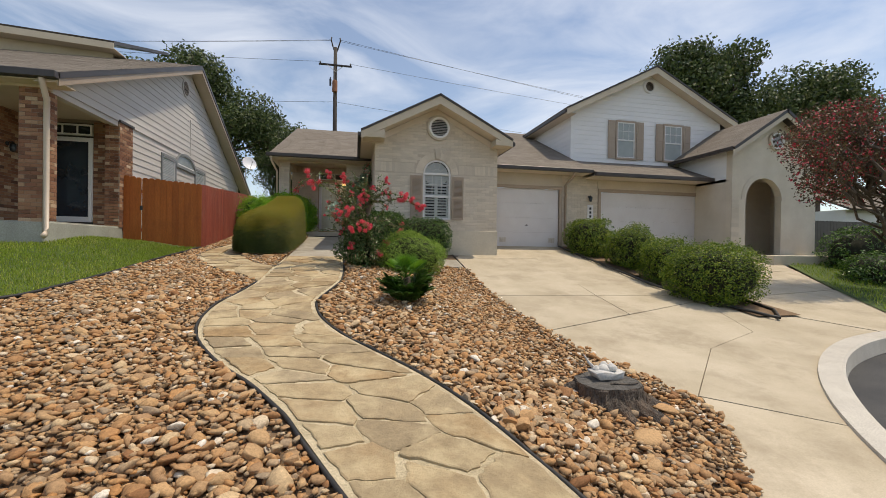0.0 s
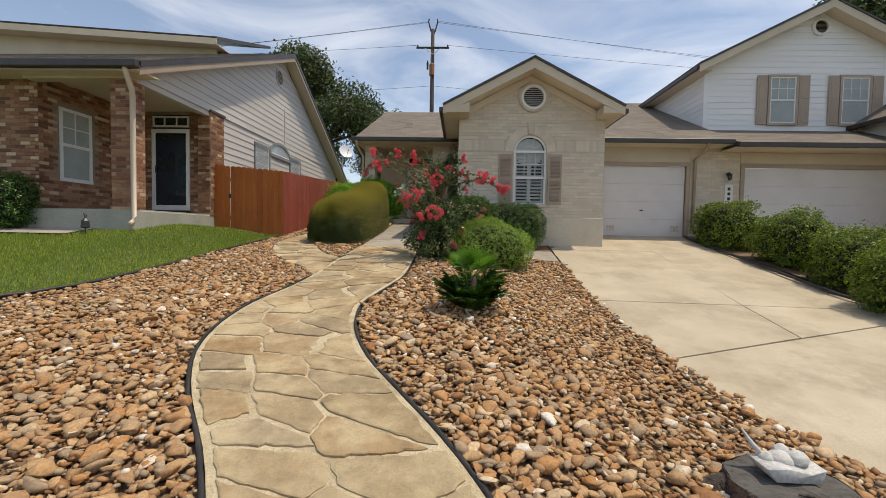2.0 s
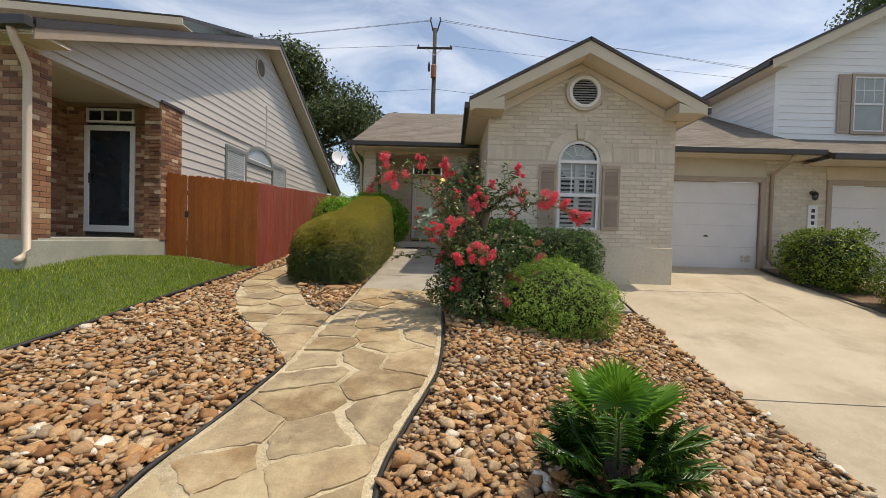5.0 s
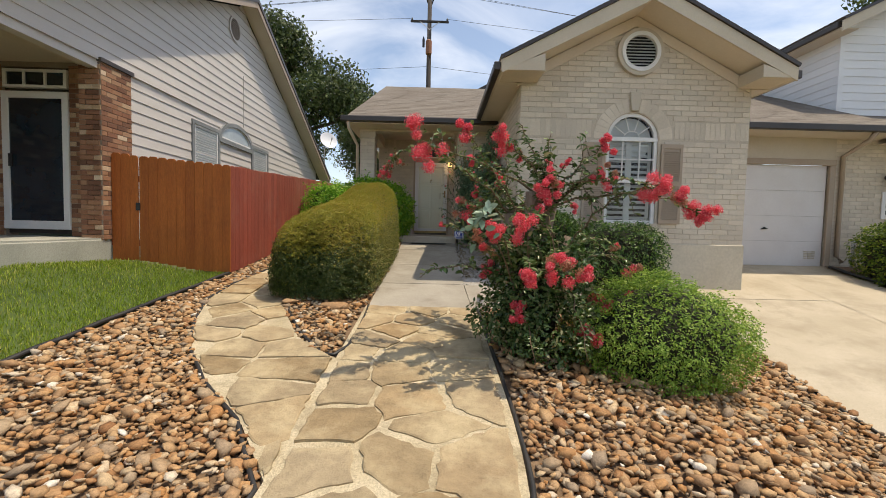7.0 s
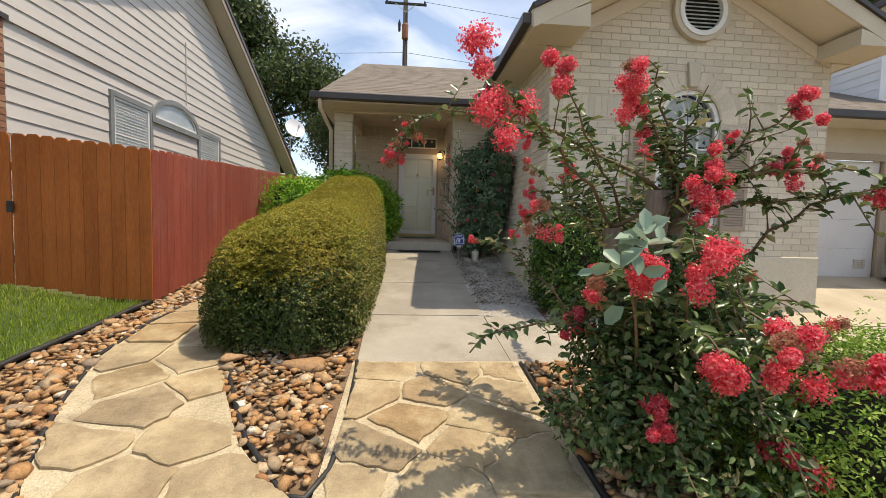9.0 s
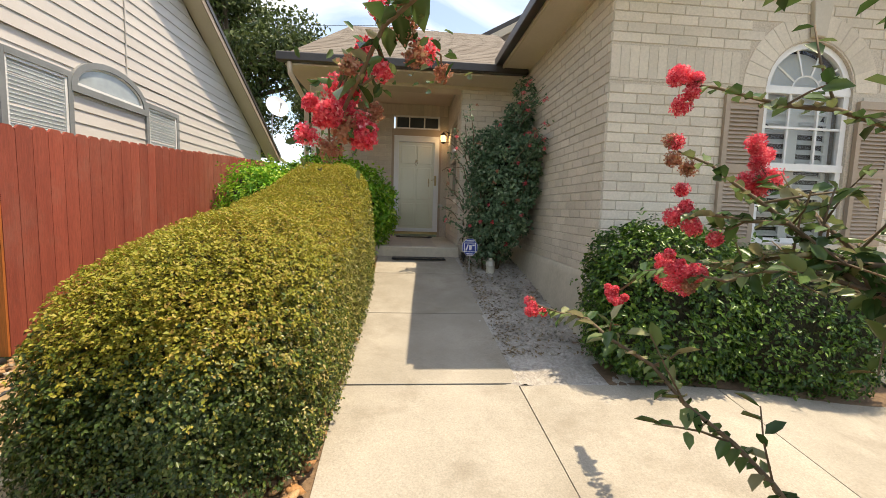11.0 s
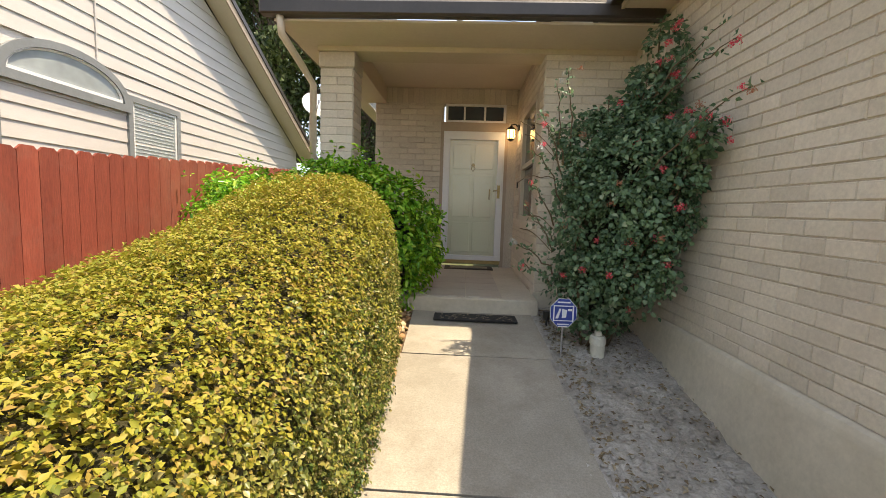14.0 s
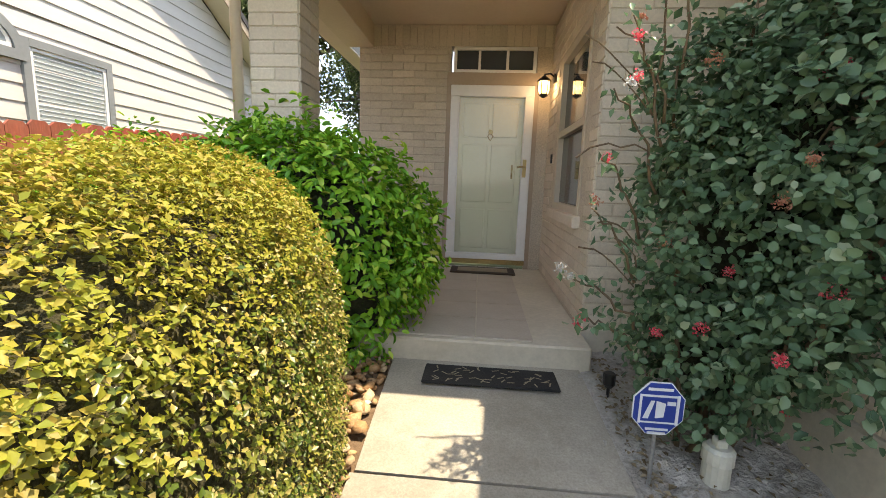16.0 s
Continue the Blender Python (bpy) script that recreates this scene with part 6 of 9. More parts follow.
# storm door
nd = obj("front_door", MB().box(-7.06, -6.96, NDY - 0.03, NDY + 0.05, 1.99, 4.12).box(-6.12, -6.02, NDY - 0.03, NDY + 0.05, 1.99, 4.12).box(-7.06, -6.02, NDY - 0.03, NDY + 0.05, 4.02, 4.12).box(-7.06, -6.02, NDY - 0.03, NDY + 0.05, 1.97, 2.10), M["white_paint"], house3, "white-framed storm door with dark glass", bevel=0.006)
obj("pane", MB().box(-6.97, -6.11, NDY - 0.005, NDY + 0.005, 2.09, 4.03), M["glass_dark"], nd, "dark storm door glass")
obj("door_handle", MB().box(-6.94, -6.91, NDY - 0.06, NDY - 0.03, 2.95, 3.15), M["black_metal"], nd)
nt_ = obj("transom_window", MB().box(-7.02, -6.04, NDY - 0.03, NDY + 0.05, 4.18, 4.22).box(-7.02, -6.04, NDY - 0.03, NDY + 0.05, 4.42, 4.46).box(-7.02, -6.98, NDY - 0.03, NDY + 0.05, 4.18, 4.46).box(-6.08, -6.04, NDY - 0.03, NDY + 0.05, 4.18, 4.46).box(-6.71, -6.69, NDY - 0.03, NDY + 0.05, 4.2, 4.44).box(-6.38, -6.36, NDY - 0.03, NDY + 0.05, 4.2, 4.44), M["white_paint"], house3, "white transom window over the door")
obj("pane", MB().box(-7.0, -6.06, NDY - 0.005, NDY + 0.01, 4.2, 4.44), M["glass_dark"], nt_)
obj("door_surround", MB().box(-7.06, -6.02, NDY + 0.05, NDY + 0.1, 1.9, 4.55), M["dark_trim"], house3)
# side windows under the gable
for y0, y1, z0, z1 in ((14.70, 15.62, 2.62, 4.17), (17.44, 18.36, 2.62, 4.17)):
    w = obj("window", MB().box(NX, NX + 0.05, y0 - 0.08, y0, z0, z1 + 0.08).box(NX, NX + 0.05, y1, y1 + 0.08, z0, z1 + 0.08).box(NX, NX + 0.05, y0, y1, z1, z1 + 0.08).box(NX, NX + 0.05, y0, y1, z0, z0 + 0.07), M["grey_trim"], house3, "grey-trimmed window with closed blinds")
    obj("pane", MB().box(NX + 0.012, NX + 0.018, y0, y1, z0, z1), M["blind_n"], w, "pane over closed blinds")
    obj("sash", MB().box(NX + 0.012, NX + 0.035, y0, y0 + 0.04, z0, z1).box(NX + 0.012, NX + 0.035, y1 - 0.04, y1, z0, z1).box(NX + 0.012, NX + 0.035, y0, y1, z1 - 0.04, z1), M["white_paint"], w)
    z = z0 + 0.05
    bl = MB()
    while z < z1 - 0.05:
        bl.prism([(NX + 0.019, y0 + 0.05, z), (NX + 0.019, y1 - 0.05, z), (NX + 0.026, y1 - 0.05, z + 0.02), (NX + 0.026, y0 + 0.05, z + 0.02)], (-0.002, 0, 0.004))
        z += 0.05
    obj("blind_slats", bl, M["blind"], w)["kind"] = "stuff"
cy_, cz_ = 16.53, 4.10
seg = [(NX, cy_ + 0.86 * math.cos(a), cz_ + 0.47 * math.sin(a)) for a in span(0, math.pi, 16)]
seg_in = [(NX, cy_ + 0.76 * math.cos(a), cz_ + 0.38 * math.sin(a)) for a in span(0, math.pi, 16)]
aw = MB()
for k in range(15):
    aw.prism([seg[k], seg[k + 1], seg_in[k + 1], seg_in[k]], (0.06, 0, 0))
aw.box(NX, NX + 0.06, cy_ - 0.86, cy_ + 0.86, cz_ - 0.1, cz_)
awo = obj("window", aw, M["grey_trim"], house3, "grey-trimmed arched window")
obj("pane", MB().prism(seg_in, (0.02, 0, 0)), M["glass_n"], awo, "pale fan shade behind glass")
obj("sash", MB().tube([(NX + 0.03, cy_ + 0.74 * math.cos(a), cz_ + 0.02 + 0.35 * math.sin(a)) for a in span(0, math.pi, 14)], 0.02, 4).box(NX + 0.01, NX + 0.045, cy_ - 0.74, cy_ + 0.74, cz_ + 0.0, cz_ + 0.04), M["white_paint"], awo)
round_vent(house3, (NX + 0.02, 16.45, 6.86), 0.24, 'x', M["siding"], M["taupe"], 0.05)
obj("conduit", MB().tube([(NX + 0.03, 16.9, 4.6), (NX + 0.03, 16.9, 5.9)], 0.012, 5), M["siding"], house3)
# roofs
RX = NX + 0.42
roof_plane("roof", [(RX, 9.40, n_roof(9.40) + 0.06), (-15, 9.40, n_roof(9.40) + 0.06), (-15, 16.85, 7.86), (RX, 16.85, 7.86)], house3, 0.1, label="brown-grey shingle roof")
roof_plane("roof", [(RX, 24.1, n_roof(24.1) + 0.06), (-15, 24.1, n_roof(24.1) + 0.06), (-15, 16.85, 7.86), (RX, 16.85, 7.86)], house3, 0.1)
for a, b in ((9.42, 16.85), (16.85, 24.08)):
    obj("rake_board", MB().prism([(RX - 0.03, a, n_roof(a) - 0.02), (RX - 0.03, b, n_roof(b) - 0.02), (RX - 0.03, b, n_roof(b) - 0.20), (RX - 0.03, a, n_roof(a) - 0.20)], (0.025, 0, 0)), M["taupe"], house3, "tan rake board")
    obj("rake_trim", MB().prism([(RX - 0.005, a, n_roof(a) + 0.05), (RX - 0.005, b, n_roof(b) + 0.05), (RX - 0.005, b, n_roof(b) - 0.06), (RX - 0.005, a, n_roof(a) - 0.06)], (0.02, 0, 0)), M["dark_trim"], house3)
    obj("rake_soffit", MB().prism([(NX, a, n_roof(a) - 0.14), (NX, b, n_roof(b) - 0.14), (RX - 0.03, b, n_roof(b) - 0.14), (RX - 0.03, a, n_roof(a) - 0.14)], (0, 0, 0.015)), M["soffit"], house3)
obj("gutter", MB().box(-15, RX, 9.29, 9.41, 4.50, 4.64), M["dark_trim"], house3, "dark eaves gutter", bevel=0.012)
obj("soffit", MB().box(-15, RX - 0.03, 9.41, 9.95, 4.47, 4.49), M["soffit"], house3)
obj("downspout", MB().tube([(NX + 0.16, 9.36, 4.55), (NX + 0.16, 9.40, 4.42), (NX + 0.10, 9.62, 4.15), (NX + 0.06, 9.68, 4.02), (NX + 0.06, 9.68, 1.72), (NX + 0.12, 9.56, 1.60), (NX + 0.16, 9.46, 1.57)], 0.05, 8), M["gutter_pale"], house3, "cream downspout on the porch column", smooth=True)
obj("wall", MB().prism([(-7.4, 16.2, 5.5), (-16, 14.8, 5.5), (-16, 14.8, 7.75), (-7.4, 16.2, 7.75)], (0, 0.2, 0)), M["tan_paint"], house3, "tan upper wall")
roof_plane("roof", [(-7.15, 15.77, 7.98), (-16, 14.3, 7.98), (-16, 18.6, 9.5), (-7.25, 20.05, 9.5)], house3, 0.1, label="brown-grey upper roof")
obj("fascia", MB().prism([(-7.15, 15.75, 7.72), (-16, 14.28, 7.72), (-16, 14.28, 7.92), (-7.15, 15.75, 7.92)], (0, 0.03, 0)), M["tan_paint"], house3)
obj("soffit", MB().prism([(-7.15, 15.77, 7.74), (-16, 14.3, 7.74), (-16, 15.4, 7.74), (-7.15, 16.87, 7.74)], (0, 0, 0.02)), M["soffit"], house3)
obj("wall", MB().prism([(-7.4, 16.3, 5.5), (-7.4, 20, 5.5), (-7.4, 20, 7.7), (-7.4, 16.3, 7.7)], (-0.1, 0, 0)), M["siding"], house3)
rows = [[(v, yy) for v in span(-14, -6.0, 8)] for yy in span(9.0, 9.7, 3)]
tagged(sheet("pavement", rows, M["walk_concrete"], 0.05), "pale concrete entry walk by the red brick porch", "pavement", kind="structure")
wall_lantern("small dark lantern on red brick", wwx + 0.02, 11.95, 3.75, (1, 0))

# fence
fence = thing("fence", "red-stained dog-eared privacy fence with a gate", "fence")


def picket(p, along, w, z0, z1, out, material):
    p, along, out = Vector(p), Vector(along), Vector(out)
    c = 0.03
    pts = [p + Vector((0, 0, z0)), p + along * w + Vector((0, 0, z0)), p + along * w + Vector((0, 0, z1 - c)), p + along * (w - c) + Vector((0, 0, z1)), p + along * c + Vector((0, 0, z1)), p + Vector((0, 0, z1 - c))]
    obj("picket", MB().prism(pts, -out * 0.018), material, fence)


r = random.Random(2)
FNX, FNY = -3.42, 12.45
u = NX + 0.05
i = 0
while u < FNX - 0.02:
    w = min(0.142, FNX - u)
    gap = 0.022 if i == 2 else 0.004
    f = (u - NX) / (FNX - NX)
    picket((u, FNY, 0), (1, 0, 0), w - gap, land(u, FNY) + 0.03, 3.18 - 0.15 * f + r.uniform(-0.008, 0.008), (0, -1, 0), M["fence_o"])
    u += w
    i += 1
v = FNY + 0.02
while v < 18.8:
    w = 0.142
    picket((FNX, v, 0), (0, 1, 0), w - 0.004, land(FNX, v) + 0.02, 3.03 + (v - FNY) * 0.058 + r.uniform(-0.008, 0.008), (1, 0, 0), M["fence"])
    v += w
for z in (1.75, 2.75):
    obj("rail", MB().box(NX, FNX - 0.07, FNY + 0.022, FNY + 0.06, z, z + 0.085), M["fence"], fence)
    obj("rail", MB().prism([(FNX - 0.06, FNY + 0.03, z), (FNX - 0.06, 18.8, z + 0.4), (FNX - 0.06, 18.8, z + 0.485), (FNX - 0.06, FNY + 0.03, z + 0.085)], (0.038, 0, 0)), M["fence"], fence)
obj("gate_latch", MB().box(-4.86, -4.80, FNY - 0.035, FNY - 0.018, 2.3, 2.42), M["black_metal"], fence, "black gate latch")

# ---- planting helpers ----
def unit(a):
    return a / np.maximum(np.linalg.norm(a, axis=1, keepdims=True), 1e-9)


def leaf_arrays(rs, P, N, size, aspect=0.5, spread=0.7, fold=0.16, along=None, vary=0.35, blade=False):
    """Vertices and triangles of folded leaves at P that face about N; blade: an oval blade in place of a pointed one."""
    n = len(P)
    nn = unit(N + spread * rs.normal(size=(n, 3)))
    d = rs.normal(size=(n, 3)) if along is None else along + 0.25 * rs.normal(size=(n, 3))
    d = unit(d - nn * np.sum(d * nn, axis=1, keepdims=True))
    s = np.cross(nn, d)
    L = size * (1 + vary * rs.uniform(-1, 1, size=(n, 1)))
    w = L * aspect * 0.5
    if blade:
        v = np.empty((n, 6, 3))
        v[:, 0] = P
        v[:, 1] = P + d * L * 0.30 + s * w * 0.88 + nn * L * fold * 0.7
        v[:, 2] = P + d * L * 0.70 + s * w * 0.82 + nn * L * fold * 0.6
        v[:, 3] = P + d * L - nn * L * 0.10
        v[:, 4] = P + d * L * 0.70 - s * w * 0.82 + nn * L * fold * 0.6
        v[:, 5] = P + d * L * 0.30 - s * w * 0.88 + nn * L * fold * 0.7
        base = np.arange(n)[:, None] * 6
        tris = np.concatenate([base + np.array(q) for q in ([0, 3, 2], [0, 2, 1], [0, 5, 4], [0, 4, 3])], axis=1).reshape(-1, 3)
        return v.reshape(-1, 3), tris
    v = np.empty((n, 4, 3))
    v[:, 0] = P
    v[:, 1] = P + d * L * 0.48 + s * w + nn * L * fold
    v[:, 2] = P + d * L - nn * L * 0.08
    v[:, 3] = P + d * L * 0.48 - s * w + nn * L * fold
    base = np.arange(n)[:, None] * 4
    tris = np.concatenate([base + np.array([0, 2, 1]), base + np.array([0, 3, 2])], axis=1).reshape(-1, 3)
    return v.reshape(-1, 3), tris


def tufts(rs, P, N, per, reach, lift=0.35):
    """Leaf places in small sprays round the twig ends P: points, facings and the way each blade grows."""
    A = np.repeat(P, per, axis=0)
    B = np.repeat(N, per, axis=0)
    d = unit(B + 0.85 * rs.normal(size=A.shape) + np.array([0, 0, lift]))
    Q = A + d * reach * rs.uniform(0.1, 1.0, size=(len(A), 1))
    face = unit(0.55 * B + 0.35 * d + np.array([0, 0, 0.55]))
    return Q, face, d


def leaves(name, rs, P, N, size, material, parent, label="", **kw):
    v, t = leaf_arrays(rs, P, N, size, **kw)
    ob = fast_mesh(name, v, t, material, parent, label)
    ob["kind"] = "stuff"
    return ob


def lumps(rs, P, k=7, freq=4.0):
    out = np.zeros(len(P))
    for _ in range(k):
        d = rs.normal(size=3) * freq
        out += np.sin(P @ d + rs.uniform(0, 6.28))
    return out / k


def shell(rs, n, p=2.6, lo=0.80, hi=1.02, lump=0.12, freq=4.0, r=(1, 1, 1), floor=-0.97, py=None):
    """Points in the outer layer of a lumpy rounded block, in units of its half-sizes, and their outward normals."""
    r = np.array(r, float)
    seed_state = rs.randint(1 << 30)
    got_p, got_n, have = [], [], 0
    while have < n:
        q = rs.uniform(-1.12, 1.12, size=(n * 2, 3))
        f = np.sum(np.abs(q) ** p, axis=1) ** (1 / p)
        if py:
            fx = (np.abs(q[:, 0]) ** p + np.abs(q[:, 2]) ** p) ** (1 / p)
            f = (fx ** py + np.abs(q[:, 1]) ** py) ** (1 / py)
        lr = np.random.RandomState(seed_state)
        f2 = f / (1 + lump * lumps(lr, q * r, 7, freq))
        k = (f2 > lo) & (f2 < hi) & (q[:, 2] > floor)
        q = q[k]
        e = np.array([p, py or p, p])
        nn = unit(np.sign(q) * np.abs(q) ** (e - 1) / r)
        got_p.append(q)
        got_n.append(nn)
        have += len(q)
    return np.concatenate(got_p)[:n], np.concatenate(got_n)[:n]


def core(name, c, r, material, parent, p=2.6, scale=0.84, warp=None, n=18, py=None):
    """A solid lump inside a shrub, coloured dark so gaps between leaves look shaded."""
    mb = MB()
    for i in range(n + 1):
        th = math.pi * i / n
        for j in range(2 * n):
            ph = math.pi * j / n
            d = np.array([math.sin(th) * math.cos(ph), math.sin(th) * math.sin(ph), math.cos(th)])
            k = scale / (np.sum(np.abs(d) ** p) ** (1 / p))
            if py:
                k = scale / (((abs(d[0]) ** p + abs(d[2]) ** p) ** (py / p) + abs(d[1]) ** py) ** (1 / py))
            k *= 1 + 0.06 * noise.noise(Vector(d) * 4)
            q = d * k
            w = warp(q) if warp else (c[0] + r[0] * q[0], c[1] + r[1] * q[1], c[2] + r[2] * q[2])
            mb.v.append(tuple(w))
    for i in range(n):
        for j in range(2 * n):
            a, b = i * 2 * n + j, i * 2 * n + (j + 1) % (2 * n)
            mb.f.append((a, b, b + 2 * n, a + 2 * n))
    return obj(name, mb, material, parent, "dark filler core, shade put into its colour", smooth=True, recalc=False)


def shrub(name, label, category, c, r, n, size, leaf_mat, seed, p=2.6, lump=0.12, aspect=0.5, group="", spread=0.7, stems=True, freq=4.0, lo=0.70, sprigs=0):
    t = thing(name, label, category, group)
    rs = np.random.RandomState(seed)
    q, nn = shell(rs, n, p, lo, 1.03, lump, freq, r)
    P = q * np.array(r) + np.array(c)
    if sprigs:
        idx = rs.randint(0, len(P), sprigs)
        ex, en = [], []
        for i in idx:
            if nn[i, 2] < -0.1:
                continue
            L = rs.uniform(0.05, 0.18)
            for k in range(7):
                ex.append(P[i] + (nn[i] * 0.6 + np.array([0, 0, 0.7])) * L * k / 6 + rs.normal(size=3) * 0.008)
                en.append(nn[i])
        P = np.concatenate([P, np.array(ex)])
        nn = np.concatenate([nn, np.array(en)])
    keep = rs.permutation(len(P))[:len(P) // 6]
    Q, face, way = tufts(rs, P[keep], nn[keep], 6, size * 1.35)
    leaves("foliage", rs, Q, face, size, leaf_mat, t, aspect=aspect, spread=0.45, along=way * 1.2, blade=size > 0.03 and "drive" not in group)
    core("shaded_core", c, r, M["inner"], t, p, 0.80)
    if stems:
        for k in range(5):
            a = k * 1.3 + seed
            x, y = c[0] + 0.12 * r[0] * math.cos(a), c[1] + 0.12 * r[1] * math.sin(a)
            obj("stem", MB().tube([(x, y, land(x, y) - 0.05), (x + 0.1 * math.cos(a), y + 0.1 * math.sin(a), c[2] - 0.4 * r[2])], [0.022, 0.014], 6), M["twig"], t)
    return t


# ---- river stones ----
def stone_shape(rs, lvl=1):
    """A worn stone: a lump with several broken, flattened sides."""
    bm = bmesh.new()
    bmesh.ops.create_icosphere(bm, subdivisions=lvl, radius=1.0)
    a = rs.normal(size=(3, 3)) * 1.1
    cuts = [(unit(rs.normal(size=(1, 3)))[0], rs.uniform(0.36, 0.72)) for _ in range(7)]
    for v in bm.verts:
        d = np.array(v.co)
        w = d * (1 + 0.14 * np.sin(d @ a[0] * 1.6) + 0.10 * np.sin(d @ a[1] * 2.3 + 1) + rs.uniform(-0.05, 0.05))
        for c_, h_ in cuts:
            over = w @ c_ - h_
            if over > 0:
                w = w - c_ * over * 0.92
        v.co = Vector(w) * 1.24
    bm.verts.ensure_lookup_table()
    vs = np.array([v.co[:] for v in bm.verts])
    fs = np.array([[v.index for v in f.verts] for f in bm.faces])
    bm.free()
    return vs, fs


rs = np.random.RandomState(3)
SHAPES = [stone_shape(rs, 2) for _ in range(12)]     # 42 vertices each
PLAIN = [stone_shape(rs, 1) for _ in range(12)]      # 12 vertices, for the far beds
stone_bed = thing("stone_bed", "bed of rounded tan and brown river stones", "stones", kind="structure")


def in_stones(x, y):
    """Whether a stone lies at this place."""
    if y < -1.2 or y > 17.2:
        return False
    if y < 4.6:
        left = -5.0
    else:
        left = lerp_table(LAWN_EDGE, y) + 0.06 if y < 12.4 else FNX + 0.06
    if x < left or x > 4.2:
        return False
    if y < 10.95:
        if path_left(y) - 0.05 < x < path_right(y) + 0.05:
            return False
        if x > path_right(y):
            return 0.9 < y < 10.92 and x < lerp_table(DRIVE_EDGE, y) + 0.03 + 0.05 * math.sin(y * 9) * math.sin(y * 23)
    else:
        if x > -1.03:
            return False
    if in_branch(x, y):
        return False
    if math.hypot(x - 3.12, y - 4.02) < 0.31:
        return False
    return True


rs = np.random.RandomState(8)
sp = 0.047
allv, allf, off = [], [], 0
single = 0
gy_ = -0.4
shared = []
for vs, fs in SHAPES:
    me = bpy.data.meshes.new("stone")
    me.from_pydata([tuple(v) for v in vs], [], [tuple(int(i) for i in f) for f in fs])
    me.materials.append(M["river_stone"])
    shared.append(me)
places = []
while gy_ < 16.8:
    gx_ = -5.0
    while gx_ < 4.2:
        x, y = gx_ + rs.uniform(-0.032, 0.032), gy_ + rs.uniform(-0.032, 0.032)
        if in_stones(x, y):
            if not (y < 2.2 and (x < -3.5 or x > 3.0)):
                places.append((x, y))
        gx_ += sp
    gy_ += sp
for x, y in places:
    s = 0.0165 + 0.015 * rs.rand() + (0.030 * rs.rand() if rs.rand() < 0.20 else 0)
    k = rs.randint(len(SHAPES))
    sc = np.array([s * rs.uniform(1.0, 1.6), s * rs.uniform(0.8, 1.15), s * rs.uniform(0.38, 0.78)])
    e = Euler((rs.uniform(-0.5, 0.5), rs.uniform(-0.5, 0.5), rs.uniform(0, 6.28)))
    z = land(x, y) + sc[2] * 0.35 + rs.uniform(0.0, 0.03)
    near = single < 300 and 3.0 < y < 5.2 and path_right(y) < x < path_right(y) + 1.0
    if near:
        o_ = new("stone", shared[k])
        o_.parent = stone_bed
        o_.matrix_basis = Matrix.LocRotScale((x, y, z), e, Vector(sc))
        single += 1
    else:
        m = np.array(e.to_matrix())
        vs, fs = (SHAPES if y < 7.6 and path_left(y) - 1.2 < x < path_right(y) + 1.3 and s > 0.0285 else PLAIN)[k]
        allv.append((vs * sc) @ m.T + np.array([x, y, z]))
        allf.append(fs + off)
        off += len(vs)
for x, y in places:        # small pebbles down between the stones
    if y > 9.0 or not path_left(y) - 1.2 < x < path_right(y) + 1.2:
        continue
    x, y, s = x + rs.uniform(-0.03, 0.03), y + rs.uniform(-0.03, 0.03), rs.uniform(0.009, 0.015)
    if not in_stones(x, y):
        continue
    vs, fs = PLAIN[rs.randint(len(PLAIN))]
    allv.append((vs * s * np.array([1.2, 1.0, 0.8])) @ np.array(Euler((0, 0, rs.uniform(0, 6.28))).to_matrix()).T + np.array([x, y, land(x, y) + 0.004]))
    allf.append(fs + off)
    off += len(vs)
so = fast_mesh("stones", np.concatenate(allv), np.concatenate(allf), M["river_stone"], stone_bed)
so["kind"] = "stuff"
# a few larger flat rocks by the hedge
for x, y, a, w in ((-1.4, 10.85, 0.2, 0.17), (-1.95, 10.95, 0.7, 0.10), (3.05, 3.3, 0.4, 0.16), (2.6, 3.9, 1.2, 0.13), (3.55, 3.75, 2.1, 0.14)):
    vs, fs = SHAPES[int(w * 100) % 10]
    m = np.array(Euler((0.1, 0.05, a)).to_matrix())
    v = (vs * np.array([w, w * 0.7, 0.035])) @ m.T + np.array([x, y, land(x, y) + 0.05])
    tagged(fast_mesh("rock", v, fs, M["river_stone"], None, "", True), "flat brown rock lying among river stones", "rock")

# ---- lawn grass ----
rs = np.random.RandomState(14)
pts = []
while len(pts) < 52000:
    x, y = rs.uniform(-11, -3.3), rs.uniform(4.5, 12.42)
    e = lerp_table(LAWN_EDGE, y)
    if x < e - 0.02 and not (x < NX + 0.05 and y > 9.6) and not (x < -6.0 and y > 8.95):
        if x > -7 or rs.rand() < 0.5:
            pts.append((x, y, land(x, y)))
P = np.array(pts)
n = len(P)
d = unit(np.stack([rs.normal(size=n) * 0.35, rs.normal(size=n) * 0.35, np.ones(n)], axis=1))
v, t = leaf_arrays(rs, P, unit(rs.normal(size=(n, 3)) * np.array([1, 1, 0.1])), 0.06, aspect=0.13, spread=0.1, fold=0.03, along=d * 4)
g_ = tagged(fast_mesh("grass", v, t, M["grass"], None), "dense short green lawn grass", "grass", kind="stuff")

# ---- the long clipped hedge ----
hedge = thing("hedge", "long clipped hedge, yellow-green on top, beside the walkway", "hedge")
HC = (-1.68, 13.04)
HLOW = -0.25          # the block stands cut off below its widest line


